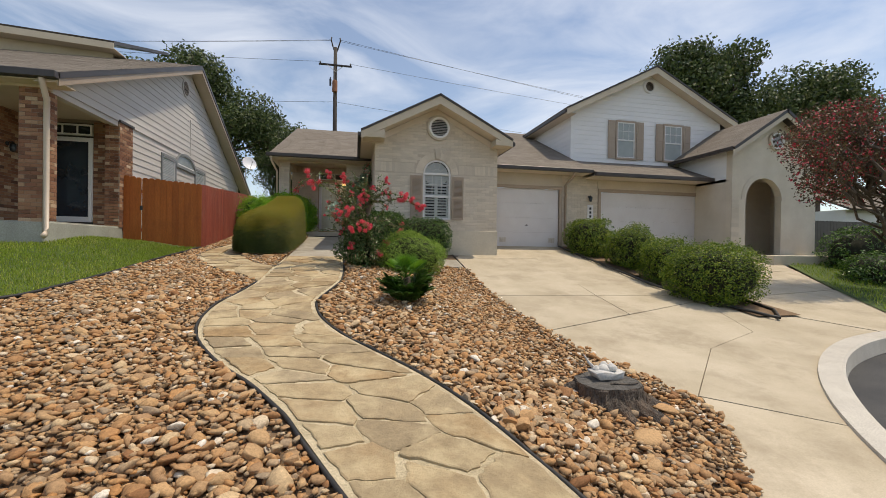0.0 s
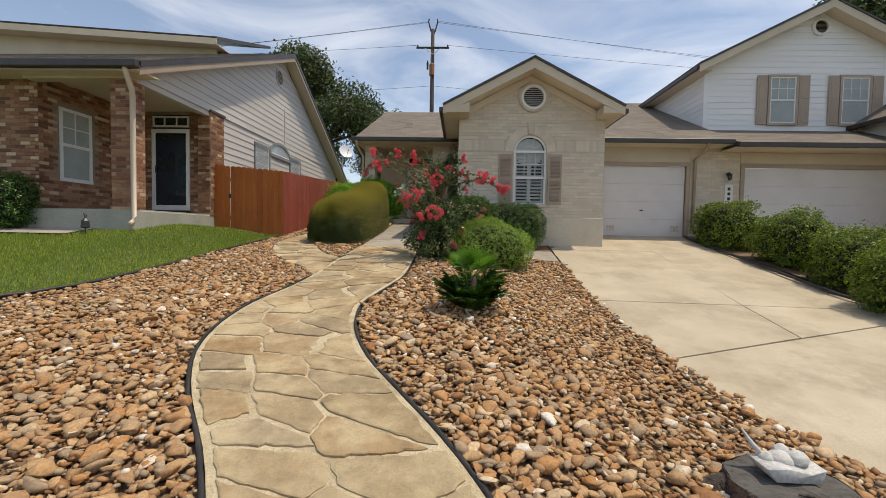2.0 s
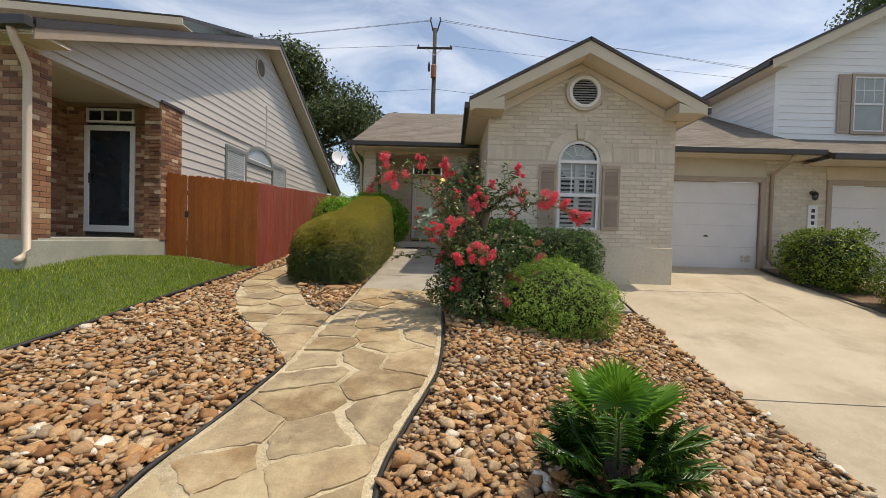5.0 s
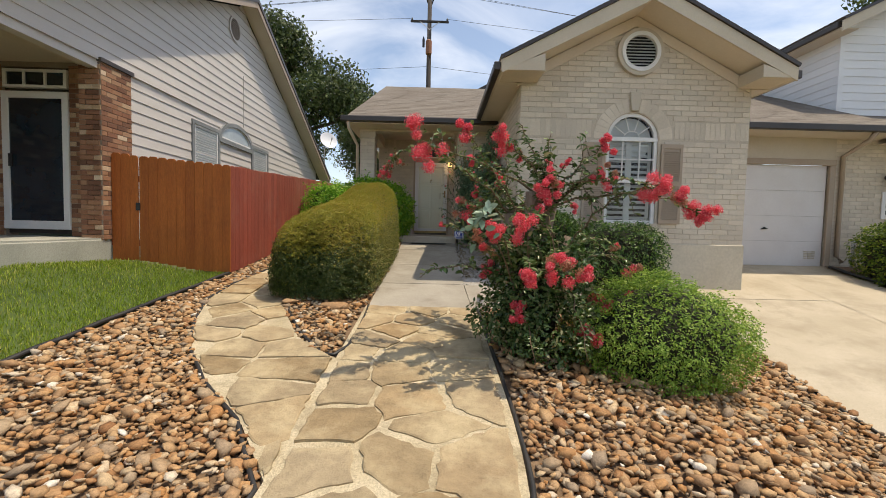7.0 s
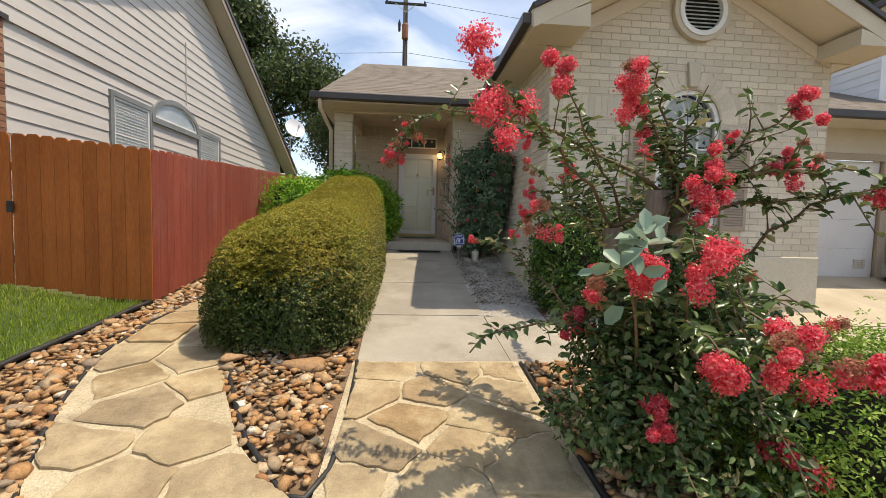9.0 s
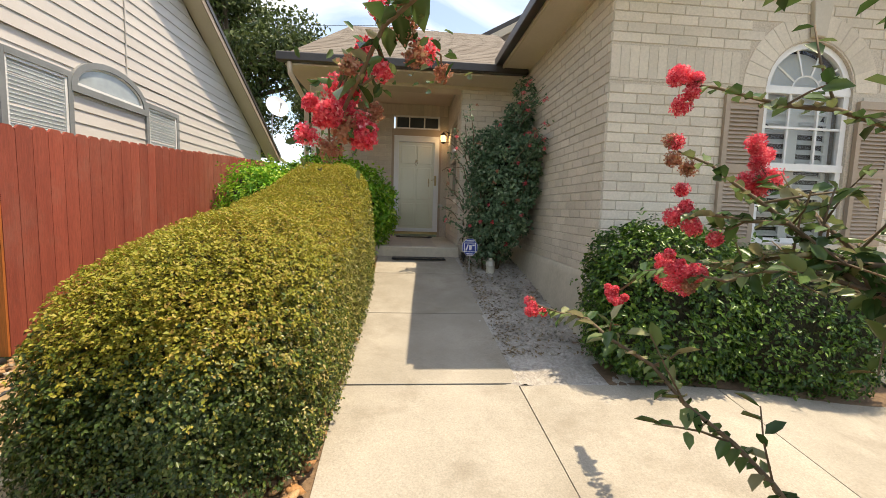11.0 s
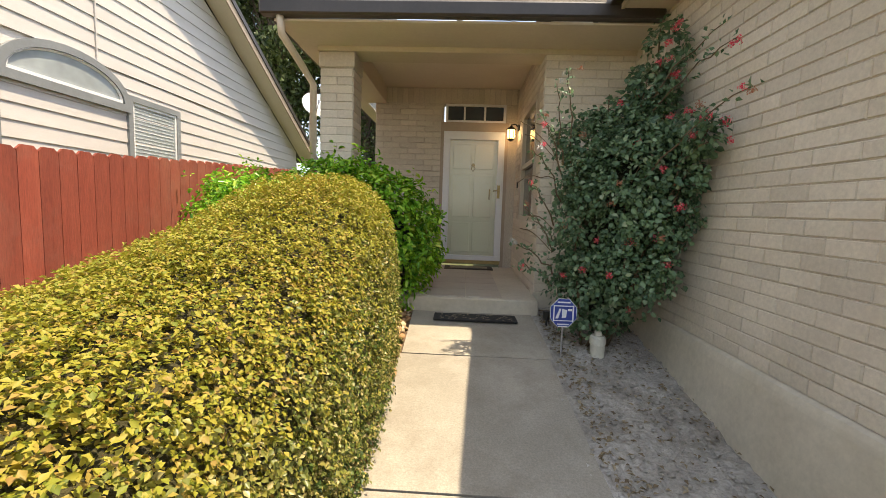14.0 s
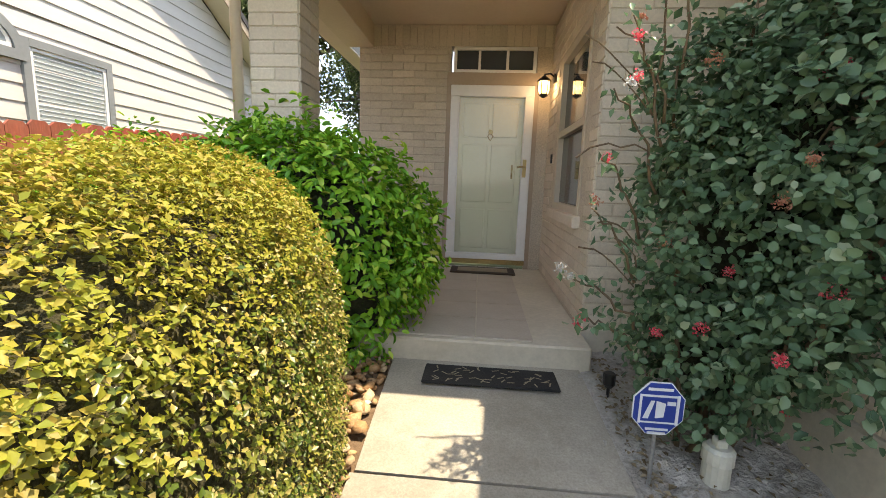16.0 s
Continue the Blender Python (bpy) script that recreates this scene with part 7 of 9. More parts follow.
def hedge_warp(q):
    x = HC[0] + 0.715 * q[0]
    y = HC[1] + 2.10 * q[1]
    base = -0.05 + 0.118 * y
    s = np.clip((y - 12.7) / 1.7, 0, 1)
    s = s * s * (3 - 2 * s)
    w = np.clip((0.10 - q[0]) / 0.95, 0, 1)
    e = np.clip((y - 14.3) / 0.8, 0, 1)
    w2 = np.clip((q[0] - 0.2) / 0.7, 0, 1)
    h = 1.095 + 0.295 * s - w * w * (3 - 2 * w) * (0.08 + 0.19 * s) - 0.18 * e * e + 0.09 * w2
    z = base + h * (np.maximum(q[2], HLOW) - HLOW) / (1 - HLOW)
    return x, y, z


rs = np.random.RandomState(31)
q, nn = shell(rs, 44000, 3.0, 0.86, 1.005, 0.05, 6.5, (0.715, 2.10, 0.72), HLOW, 5.0)
X, Y, Z = hedge_warp(q.T)
P = np.stack([X, Y, Z], axis=1)
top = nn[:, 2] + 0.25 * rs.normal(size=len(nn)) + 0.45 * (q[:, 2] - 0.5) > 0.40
# low leaves and those facing -y or -x get the shade-darkened green
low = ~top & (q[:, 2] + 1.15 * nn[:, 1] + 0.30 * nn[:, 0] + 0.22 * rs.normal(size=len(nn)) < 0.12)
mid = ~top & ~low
for name_, pick, size_, mat_name, words in (("top_leaves", top, 0.0185, "hedge_top", "yellow-green young leaves"), ("old_leaves", low, 0.020, "hedge_old_shaded", "older leaves, green darkened as if in shade"),
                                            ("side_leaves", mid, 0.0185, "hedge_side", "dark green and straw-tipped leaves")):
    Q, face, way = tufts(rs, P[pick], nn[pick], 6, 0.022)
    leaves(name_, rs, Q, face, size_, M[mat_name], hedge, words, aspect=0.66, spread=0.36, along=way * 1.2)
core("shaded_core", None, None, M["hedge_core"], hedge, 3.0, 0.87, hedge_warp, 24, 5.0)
for k in range(9):
    y = 11.4 + k * 0.45
    obj("stem", MB().tube([(-1.76, y, land(-1.76, y) - 0.05), (-1.72 + 0.1 * (k % 3), y + 0.05, land(-1.76, y) + 0.45)], [0.022, 0.014], 6), M["twig"], hedge)

# ---- shrubs ----
shrub("holly_bush", "glossy bright green evergreen bush at the porch", "bush", (-1.84, 15.93, 2.30), (0.96, 0.54, 0.90), 19000, 0.058, M["leaf_bright"], 41, 2.3, 0.18, 0.5, sprigs=620)
shrub("holly_bush", "bright green bush behind the hedge by the fence", "bush", (-2.75, 15.95, 2.4), (0.6, 0.6, 0.74), 7000, 0.052, M["leaf_bright"], 42, 2.4, 0.16, 0.5, sprigs=200)
shrub("holly_bush", "bright green leafy bush rising behind the clipped hedge", "bush", (-2.45, 15.35, 2.38), (0.42, 0.46, 0.60), 8000, 0.05, M["leaf_bright"], 53, 2.2, 0.2, 0.5, sprigs=260)
shrub("spirea_bush", "loose mounded light green shrub on the stones", "bush", (1.80, 9.52, 1.25), (0.78, 0.66, 0.52), 32000, 0.026, M["leaf_spirea"], 43, 2.0, 0.16, 0.45, freq=5.0, sprigs=220)
shrub("boxwood_hedge", "clipped dark green box hedge below the arched window", "hedge", (1.42, 12.33, 1.86), (0.57, 0.42, 0.57), 19000, 0.036, M["leaf_box"], 44, 3.2, 0.06, 0.55, "front box hedges", sprigs=220)
shrub("boxwood_hedge", "lower clipped green box hedge against the gable wall", "hedge", (2.55, 12.36, 1.72), (0.78, 0.40, 0.55), 16000, 0.034, M["leaf_box"], 45, 3.2, 0.05, 0.55, "front box hedges", sprigs=60)
shrub("privet_hedge", "clipped green hedge bush beside the garage pier", "hedge", (8.35, 13.2, 1.80), (0.60, 0.92, 0.68), 11000, 0.055, M["leaf_bank"], 46, 2.8, 0.18, 0.5, "drive hedge bushes", sprigs=60)
shrub("privet_hedge", "clipped green hedge bush with loose top shoots", "hedge", (8.45, 11.1, 1.48), (0.56, 0.80, 0.60), 11000, 0.05, M["leaf_bank"], 47, 2.6, 0.20, 0.5, "drive hedge bushes", sprigs=160)
shrub("privet_hedge", "lower clipped green hedge bush beside the drive", "hedge", (8.35, 9.50, 1.15), (0.56, 0.60, 0.55), 10000, 0.046, M["leaf_bank"], 48, 2.6, 0.20, 0.5, "drive hedge bushes", sprigs=120)
shrub("privet_hedge", "wide bright green hedge bush at the end of the drive bed", "hedge", (8.15, 7.85, 0.95), (0.86, 0.85, 0.64), 20000, 0.042, M["leaf_bank"], 49, 2.6, 0.18, 0.5, "drive hedge bushes", sprigs=120)
shrub("porch_hedge", "dark clipped hedge before the red brick wall", "hedge", (-8.0, 9.5, 1.98), (0.85, 0.40, 0.55), 9000, 0.045, M["leaf_box"], 50, 3.2, 0.06, 0.5)
shrub("entry_bush", "dark rounded bush by the arched entrance", "bush", (17.4, 11.0, 1.45), (1.6, 0.9, 0.85), 7000, 0.07, M["leaf_box"], 51, 2.4, 0.14, 0.5)
shrub("entry_bush", "dark low hedge in tree shade", "bush", (15.6, 9.3, 0.95), (1.5, 0.8, 0.55), 5000, 0.07, M["leaf_box"], 52, 2.4, 0.14, 0.5)


def blob_union(rs, blobs, n, p=2.0, lo=0.35, lump=0.2, freq=3.0):
    """Leaves through several overlapping clumps, thinning inwards."""
    Ps, Ns = [], []
    vol = np.array([b[1][0] * b[1][1] * b[1][2] for b in blobs]) ** 0.8
    cnt = (n * vol / vol.sum()).astype(int) + 1
    for (c, r), k in zip(blobs, cnt):
        q, nn = shell(rs, int(k), p, lo, 1.05, lump, freq, r, -1.2)
        Ps.append(q * np.array(r) + np.array(c))
        Ns.append(nn)
    return np.concatenate(Ps), np.concatenate(Ns)


def bent(a, b, sag, n=8, rs_=None, jitter=0.0):
    a, b = np.array(a, float), np.array(b, float)
    out = []
    for i in range(n):
        t = i / (n - 1)
        p = a + (b - a) * t + np.array([0, 0, sag]) * 4 * t * (1 - t)
        if rs_ is not None and 0 < i < n - 1:
            p = p + rs_.normal(size=3) * jitter
        out.append(tuple(p))
    return out


# ---- rose bush at the wall ----
rose = thing("rose_bush", "tall dark green climbing rose with red blooms", "rose bush")
rs = np.random.RandomState(61)
blobs = [((0.68, 15.2, 2.75), (0.41, 0.38, 0.62)), ((0.62, 15.2, 2.25), (0.34, 0.33, 0.42)), ((0.82, 15.0, 3.05), (0.30, 0.42, 0.50)), ((0.50, 15.25, 3.25), (0.25, 0.3, 0.38)),
         ((0.92, 15.15, 3.70), (0.17, 0.30, 0.36)), ((0.78, 15.2, 3.45), (0.24, 0.3, 0.3)), ((0.97, 15.0, 4.05), (0.12, 0.16, 0.20)), ((0.75, 14.75, 2.35), (0.25, 0.25, 0.3)), ((0.98, 14.45, 3.35), (0.10, 0.18, 0.13)), ((0.92, 14.75, 2.85), (0.17, 0.34, 0.45)), ((0.96, 14.6, 3.35), (0.10, 0.22, 0.20))]
P, N = blob_union(rs, blobs, 3300, lo=0.5, lump=0.45, freq=8.0)
P, N, way = tufts(rs, P, N, 6, 0.065, 0.1)
k = P[:, 0] < 1.10
leaves("foliage", rs, P[k], N[k], 0.044, M["leaf_rose"], rose, aspect=0.74, spread=0.55, along=way[k], blade=True)
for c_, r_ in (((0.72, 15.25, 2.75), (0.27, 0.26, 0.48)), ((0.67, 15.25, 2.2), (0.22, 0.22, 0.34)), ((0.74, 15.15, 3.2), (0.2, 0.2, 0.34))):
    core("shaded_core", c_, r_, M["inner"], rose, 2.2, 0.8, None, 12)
for k in range(12):
    a = rs.uniform(0, 6.28)
    b = blobs[k % len(blobs)][0]
    tip = (min(1.06, b[0] + rs.uniform(-0.2, 0.2)), b[1] + rs.uniform(-0.2, 0.2), b[2] + rs.uniform(0.1, 0.4))
    obj("cane", MB().tube(bent((0.62 + 0.12 * math.cos(a), 15.2 + 0.1 * math.sin(a), land(0.6, 15.2) - 0.03), tip, 0.05, 8, rs, 0.02), [0.014 - 0.0013 * i for i in range(8)], 6), M["twig"], rose, smooth=True)
bloom_at = []
for k in range(7):       # bare outer twigs with tiny leaves
    z0 = rs.uniform(2.3, 3.4)
    a, b = (0.2, 15.1, z0), (-0.02 - rs.uniform(0, 0.12), 14.9 + rs.uniform(-0.2, 0.2), z0 + rs.uniform(-0.05, 0.3))
    tw = bent(a, b, 0.04, 6, rs, 0.01)
    obj("twig", MB().tube(tw, 0.004, 4), M["twig"], rose)
lp, ln, la = [], [], []
OUTER = [((0.72, 14.7, 3.05), (0.97, 13.97, 3.52)), ((0.80, 14.8, 3.0), (0.98, 14.2, 3.28)), ((0.85, 14.9, 3.7), (1.0, 14.35, 4.0)), ((0.85, 14.9, 3.6), (1.0, 14.2, 3.86)),
         ((0.25, 15.1, 3.2), (0.13, 14.95, 3.80)), ((0.25, 15.1, 3.1), (0.02, 14.9, 3.55)), ((0.25, 15.1, 2.9), (-0.04, 14.85, 3.28)), ((0.2, 15.1, 2.7), (-0.06, 14.85, 3.02)),
         ((0.2, 15.1, 2.5), (-0.08, 14.85, 2.84)), ((0.2, 15.05, 2.3), (-0.14, 14.9, 2.56)), ((0.2, 15.05, 2.2), (-0.10, 14.8, 2.40)), ((0.3, 15.1, 3.4), (0.22, 15.0, 3.92))]
for a, b in OUTER:       # long outer canes, leafy to the tip, some with small roses
    tw = bent(a, b, 0.05, 9, rs, 0.012)
    obj("cane", MB().tube(tw, [0.007 - 0.0005 * i for i in range(9)], 5), M["twig"], rose, smooth=True)
    for i in range(1, 9):
        for s in range(4):
            lp.append(np.array(tw[i]) + rs.normal(size=3) * 0.018)
            ln.append(rs.normal(size=3) * 0.6 + np.array([0, -0.3, 1.0]))
    for s in range(2):
        if rs.rand() < 0.75:
            bloom_at.append((np.array(b) + rs.normal(size=3) * 0.035))
leaves("cane_leaves", rs, np.array(lp), unit(np.array(ln)), 0.042, M["leaf_rose"], rose, aspect=0.62, spread=0.8)


def bloom(parent, c, r, n, rs_, material, name="bloom", label="", petal=0.011):
    """A flower head of overlapping petals."""
    d = unit(rs_.normal(size=(n, 3)))
    P_ = np.array(c) + d * r * rs_.uniform(0.25, 0.95, size=(n, 1))
    v_, t_ = leaf_arrays(rs_, P_, d, min(r * 0.5, petal), aspect=0.95, spread=0.8, fold=0.3)
    return fast_mesh(name, v_, t_, material, parent, label)


for c in bloom_at:
    pale = c[0] < 0.5 and rs.rand() < 0.4
    bloom(rose, c, 0.022 + 0.012 * rs.rand(), 40, rs, M["ornament"] if pale else (M["petal"] if rs.rand() < 0.7 else M["petal_dry"]), "rose_bloom", "small pale rose" if pale else "small red rose")
for k in range(34):
    b = blobs[rs.randint(len(blobs))]
    d = unit(np.array([[rs.uniform(-1, 0.3), rs.uniform(-1, -0.2), rs.uniform(-0.3, 1)]]))[0]
    c = np.array(b[0]) + d * np.array(b[1]) * 1.16
    if c[0] < 1.04:
        bloom(rose, c, 0.028 + 0.016 * rs.rand(), 60, rs, M["petal"] if rs.rand() < 0.75 else M["petal_dry"], "rose_bloom", "small red rose")

# ---- the crape myrtle beside the path ----
crape = thing("crape_myrtle", "flowering crape myrtle with coral-red blossom and cut stems", "flowering shrub")
rs = np.random.RandomState(77)
BX, BY = 0.66, 9.82
BZ = land(BX, BY)
tops = []
for k, (dx, dy, zt, r0) in enumerate(((-0.14, -0.02, 2.30, 0.045), (0.02, -0.10, 2.50, 0.06), (0.20, 0.02, 2.46, 0.058), (0.10, 0.14, 2.25, 0.04), (-0.02, 0.10, 2.05, 0.04), (0.32, -0.06, 2.1, 0.035))):
    a = (BX + dx * 0.35, BY + dy * 0.35, BZ - 0.08)
    b = (BX + dx * 1.2, BY + dy * 1.3, zt)
    pts = bent(a, b, 0.02, 7, rs, 0.012)
    obj("trunk", MB().tube(pts, [r0 * 1.25, r0, r0 * 0.92, r0 * 0.95, r0 * 0.9, r0 * 0.95, r0 * 1.1], 9), M["crape_bark"], crape, "grey-brown cut stem", smooth=True)
    tops.append(pts)
# shoot ends: place, size of the blossom there (0: leaves only), whether it has faded
TIPS = [((-0.31, 9.16, 2.83), 1.7, 0), ((-0.70, 9.95, 2.66), 0.5, 0), ((0.34, 9.38, 2.93), 1.1, 0), ((0.03, 9.42, 2.97), 1.0, 0), ((0.00, 9.60, 2.36), 1.1, 1), ((0.40, 8.99, 2.22), 1.3, 0),
        ((0.27, 9.05, 2.14), 1.0, 0), ((0.79, 9.40, 2.55), 1.0, 0), ((0.68, 9.40, 2.48), 1.3, 0), ((0.31, 9.80, 1.75), 1.0, 0), ((0.52, 9.31, 1.45), 1.0, 0), ((0.68, 8.90, 1.90), 1.3, 0),
        ((0.83, 8.86, 1.85), 1.2, 0), ((0.52, 8.96, 1.81), 1.1, 0), ((1.27, 9.45, 1.52), 1.1, 0), ((1.60, 9.50, 1.57), 0.9, 0), ((1.11, 9.25, 1.30), 1.4, 0), ((1.58, 9.25, 2.53), 1.5, 0),
        ((1.75, 9.25, 2.47), 1.3, 0), ((1.98, 9.25, 2.31), 1.4, 0), ((1.25, 9.5, 2.91), 0.9, 0), ((1.22, 9.5, 2.66), 0.8, 0), ((1.36, 9.5, 2.62), 1.0, 1), ((1.59, 9.6, 1.87), 1.0, 1),
        ((0.24, 9.4, 1.98), 0.9, 1), ((0.16, 9.2, 2.10), 0.8, 1), ((0.48, 9.5, 3.08), 0, 0), ((0.78, 9.5, 2.98), 0, 0), ((-0.32, 9.45, 1.72), 0, 0), ((1.0, 9.0, 1.16), 0, 0), ((0.62, 9.1, 1.12), 0, 0),
        ((0.95, 9.55, 2.75), 0.5, 1), ((0.55, 9.6, 2.8), 0.6, 1), ((1.0, 10.4, 2.85), 0.8, 0), ((0.5, 10.5, 2.7), 0.8, 0), ((0.16, 10.34, 2.38), 0.55, 0), ((-0.13, 10.71, 2.20), 0.42, 0),
        ((0.19, 10.73, 2.24), 0.45, 0), ((0.17, 10.42, 2.90), 0.65, 0), ((0.20, 10.46, 2.72), 0.65, 1), ((0.22, 10.44, 2.54), 0.65, 0), ((0.76, 11.35, 2.25), 0.9, 0), ((1.3, 10.5, 2.4), 0.8, 0), ((1.7, 10.2, 2.0), 0.8, 1)]
lp, ln, la = [], [], []
shoots = MB()
for i, (tip, size_, faded) in enumerate(TIPS):
    tp = tops[i % 6]
    a = tp[-1 - (i % 2)] if tip[2] > 2.2 else tp[2 + i % 3]
    L = math.dist(a, tip)
    pts = bent(a, tip, 0.08 + 0.09 * L if tip[2] < 2.7 else 0.05, 12, rs, 0.012)
    if i == 1:
        pts = bent(tp[-1], (-0.42, 9.85, 2.90), 0.1, 9, rs, 0.01) + [(-0.54, 9.90, 2.87), (-0.63, 9.93, 2.80), tip]
    shoots.tube(pts, [max(0.003, 0.011 - 0.0007 * k) for k in range(len(pts))], 6)
    steps = max(8, int(L / 0.030))
    for s in range(steps):
        f = 0.10 + 0.88 * s / steps
        u = f * (len(pts) - 1)
        j = min(int(u), len(pts) - 2)
        p0, p1 = np.array(pts[j]), np.array(pts[j + 1])
        p = p0 + (p1 - p0) * (u - j)
        d = (p1 - p0) / (np.linalg.norm(p1 - p0) + 1e-6)
        sd = np.cross(d, np.array([0, 0, 1.0]))
        sd /= np.linalg.norm(sd) + 1e-6
        for sg in (-1, 1):
            lp.append(p)
            la.append(sd * sg + d * 0.35 - np.array([0, 0, 0.25]))
            ln.append(np.array([0, 0, 1.0]) + 0.2 * d)
    for s in range(5):       # side twigs with small leaves
        p = np.array(pts[4 + s])
        e = p + rs.normal(size=3) * 0.09 + np.array([0, -0.02, 0.07])
        shoots.tube([tuple(p), tuple((p + e) / 2 + rs.normal(size=3) * 0.01), tuple(e)], [0.004, 0.003, 0.002], 4)
        for w_ in range(5):
            c = p + (e - p) * (0.3 + 0.17 * w_)
            lp.append(c)
            la.append(rs.normal(size=3) + (e - p) * 6)
            ln.append(np.array([0, 0, 1.0]) + 0.4 * rs.normal(size=3))
ob = obj("branching", shoots, M["twig"], crape, "long arching brown shoots", smooth=True)
ob["kind"] = "stuff"
leaves("shoot_leaves", rs, np.array(lp), np.array(ln), 0.056, M["leaf_crape"], crape, aspect=0.52, spread=0.35, along=np.array(la) * 2, blade=True)
P, N = blob_union(rs, [((0.68, 9.7, 1.60), (0.36, 0.34, 0.55)), ((0.60, 9.65, 2.02), (0.26, 0.26, 0.22)), ((0.85, 9.55, 1.30), (0.46, 0.40, 0.28)), ((0.48, 9.6, 1.38), (0.30, 0.30, 0.30)), ((0.95, 9.5, 1.75), (0.24, 0.24, 0.24))], 1700, lo=0.25, lump=0.4, freq=7.0)
P, N, way = tufts(rs, P, N, 5, 0.07)
leaves("inner_leaves", rs, P, N, 0.046, M["leaf_crape"], crape, aspect=0.52, spread=0.6, along=way, blade=True)
shoots = MB().tube(bent((0.55, 9.6, 1.5), (0.14, 8.93, 2.24), 0.12, 8, rs, 0.01), [0.008 - 0.0006 * i for i in range(8)], 6)
obj("water_shoot", shoots, M["twig"], crape, "young shoot with broad leaves", smooth=True)
P = np.array([0.16, 8.96, 2.22]) + rs.normal(size=(22, 3)) * np.array([0.05, 0.05, 0.07])
leaves("broad_leaves", rs, P, unit(rs.normal(size=(22, 3)) * 0.5 + np.array([-0.2, -0.9, 0.6])), 0.085, M["leaf_pale"], crape, "broad pale grey-green leaves", aspect=0.6, spread=0.3, blade=True)
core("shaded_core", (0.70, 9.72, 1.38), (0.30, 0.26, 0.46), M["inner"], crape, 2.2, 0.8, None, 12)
for tip, big, faded in TIPS:
    if not big:
        continue
    way = np.array(tip) - np.array([BX, BY, 2.0])
    way = unit((way / np.linalg.norm(way) + np.array([0, 0, 0.35]))[None, :])[0]
    heads = 4 if faded else rs.randint(6, 10)
    for k in range(heads):
        f = k / heads
        c = np.array(tip) + way * (0.17 * f - 0.08) * big + rs.normal(size=3) * (0.038 - 0.02 * f) * big
        bloom(crape, c, (0.050 - 0.016 * f) * big * rs.uniform(0.7, 1.1), (200 if faded else 380) + (220 if tip[1] > 9.93 else 0), rs, M["petal_dry"] if rs.rand() < (0.6 if faded else 0.06) else M["petal"], "blossom", "faded blossom cluster" if faded else "ruffled coral-red blossom cluster", 0.007 if tip[1] > 9.93 else 0.011)
for c0, k0, wide in (((-0.71, 9.97, 2.70), 10, 0.065), ((-0.58, 9.97, 2.80), 6, 0.05)):
    lp, ln = [], []
    for k in range(k0):       # loose heads of the nearest shoots, on short stalks among small leaves
        c = np.array(c0) + rs.normal(size=3) * wide * np.array([1, 0.7, 0.75])
        old = rs.rand() < 0.3
        bloom(crape, c, rs.uniform(0.013, 0.026), 260, rs, M["petal_dry"] if old else M["petal"], "blossom", "faded blossom cluster" if old else "ruffled coral-red blossom cluster", 0.0065)
        obj("stalk", MB().tube([c0, tuple((c + np.array(c0)) / 2 + rs.normal(size=3) * 0.008), tuple(c)], [0.0025, 0.002, 0.0015], 5), M["twig"], crape)
        for w_ in range(7):
            lp.append(c + rs.normal(size=3) * 0.03)
            ln.append(rs.normal(size=3) + np.array([0, 0, 0.6]))
    leaves("blossom_leaves", rs, np.array(lp), unit(np.array(ln)), 0.022, M["leaf_crape"], crape, aspect=0.5, spread=0.4, blade=True)

# ---- small palm on the stones ----
palm = thing("small_palm", "small bushy palm with bright new fronds", "palm")
rs = np.random.RandomState(91)
PX, PYY = 1.36, 6.42
PZ0 = land(PX, PYY)


def frond(parent, base, yaw, rise, length, material, k=15, leaf_len=0.12, width=0.10, droop=0.25):
    """A feather frond: arching rib with narrow leaflets on both sides."""
    d = np.array([math.cos(yaw), math.sin(yaw), 0.0])
    s = np.array([-math.sin(yaw), math.cos(yaw), 0.0])
    pts = []
    for i in range(10):
        t = i / 9
        pts.append(np.array(base) + d * length * t * math.cos(rise) + np.array([0, 0, length * (t * math.sin(rise) - droop * t * t)]))
    rib = obj("frond", MB().tube([tuple(p) for p in pts], [0.007 - 0.0005 * i for i in range(10)], 5), material, parent)
    lp_, la_, nn_ = [], [], []
    for i in range(k * 2):
        t = 0.12 + 0.86 * i / (k * 2)
        u = t * 9
        j = min(int(u), 8)
        p = pts[j] + (pts[j + 1] - pts[j]) * (u - j)
        for sg in (-1, 1):
            lp_.append(p)
            la_.append((s * sg + d * 0.7 + np.array([0, 0, 0.25])) * 3)
            nn_.append(np.array([0, 0, 1.0]) - s * sg * 0.4)
    v_, t_ = leaf_arrays(rs, np.array(lp_), np.array(nn_), leaf_len, aspect=width, spread=0.1, fold=0.05, along=np.array(la_), vary=0.2)
    fast_mesh("leaf_fringe", v_, t_, material, rib)["kind"] = "stuff"


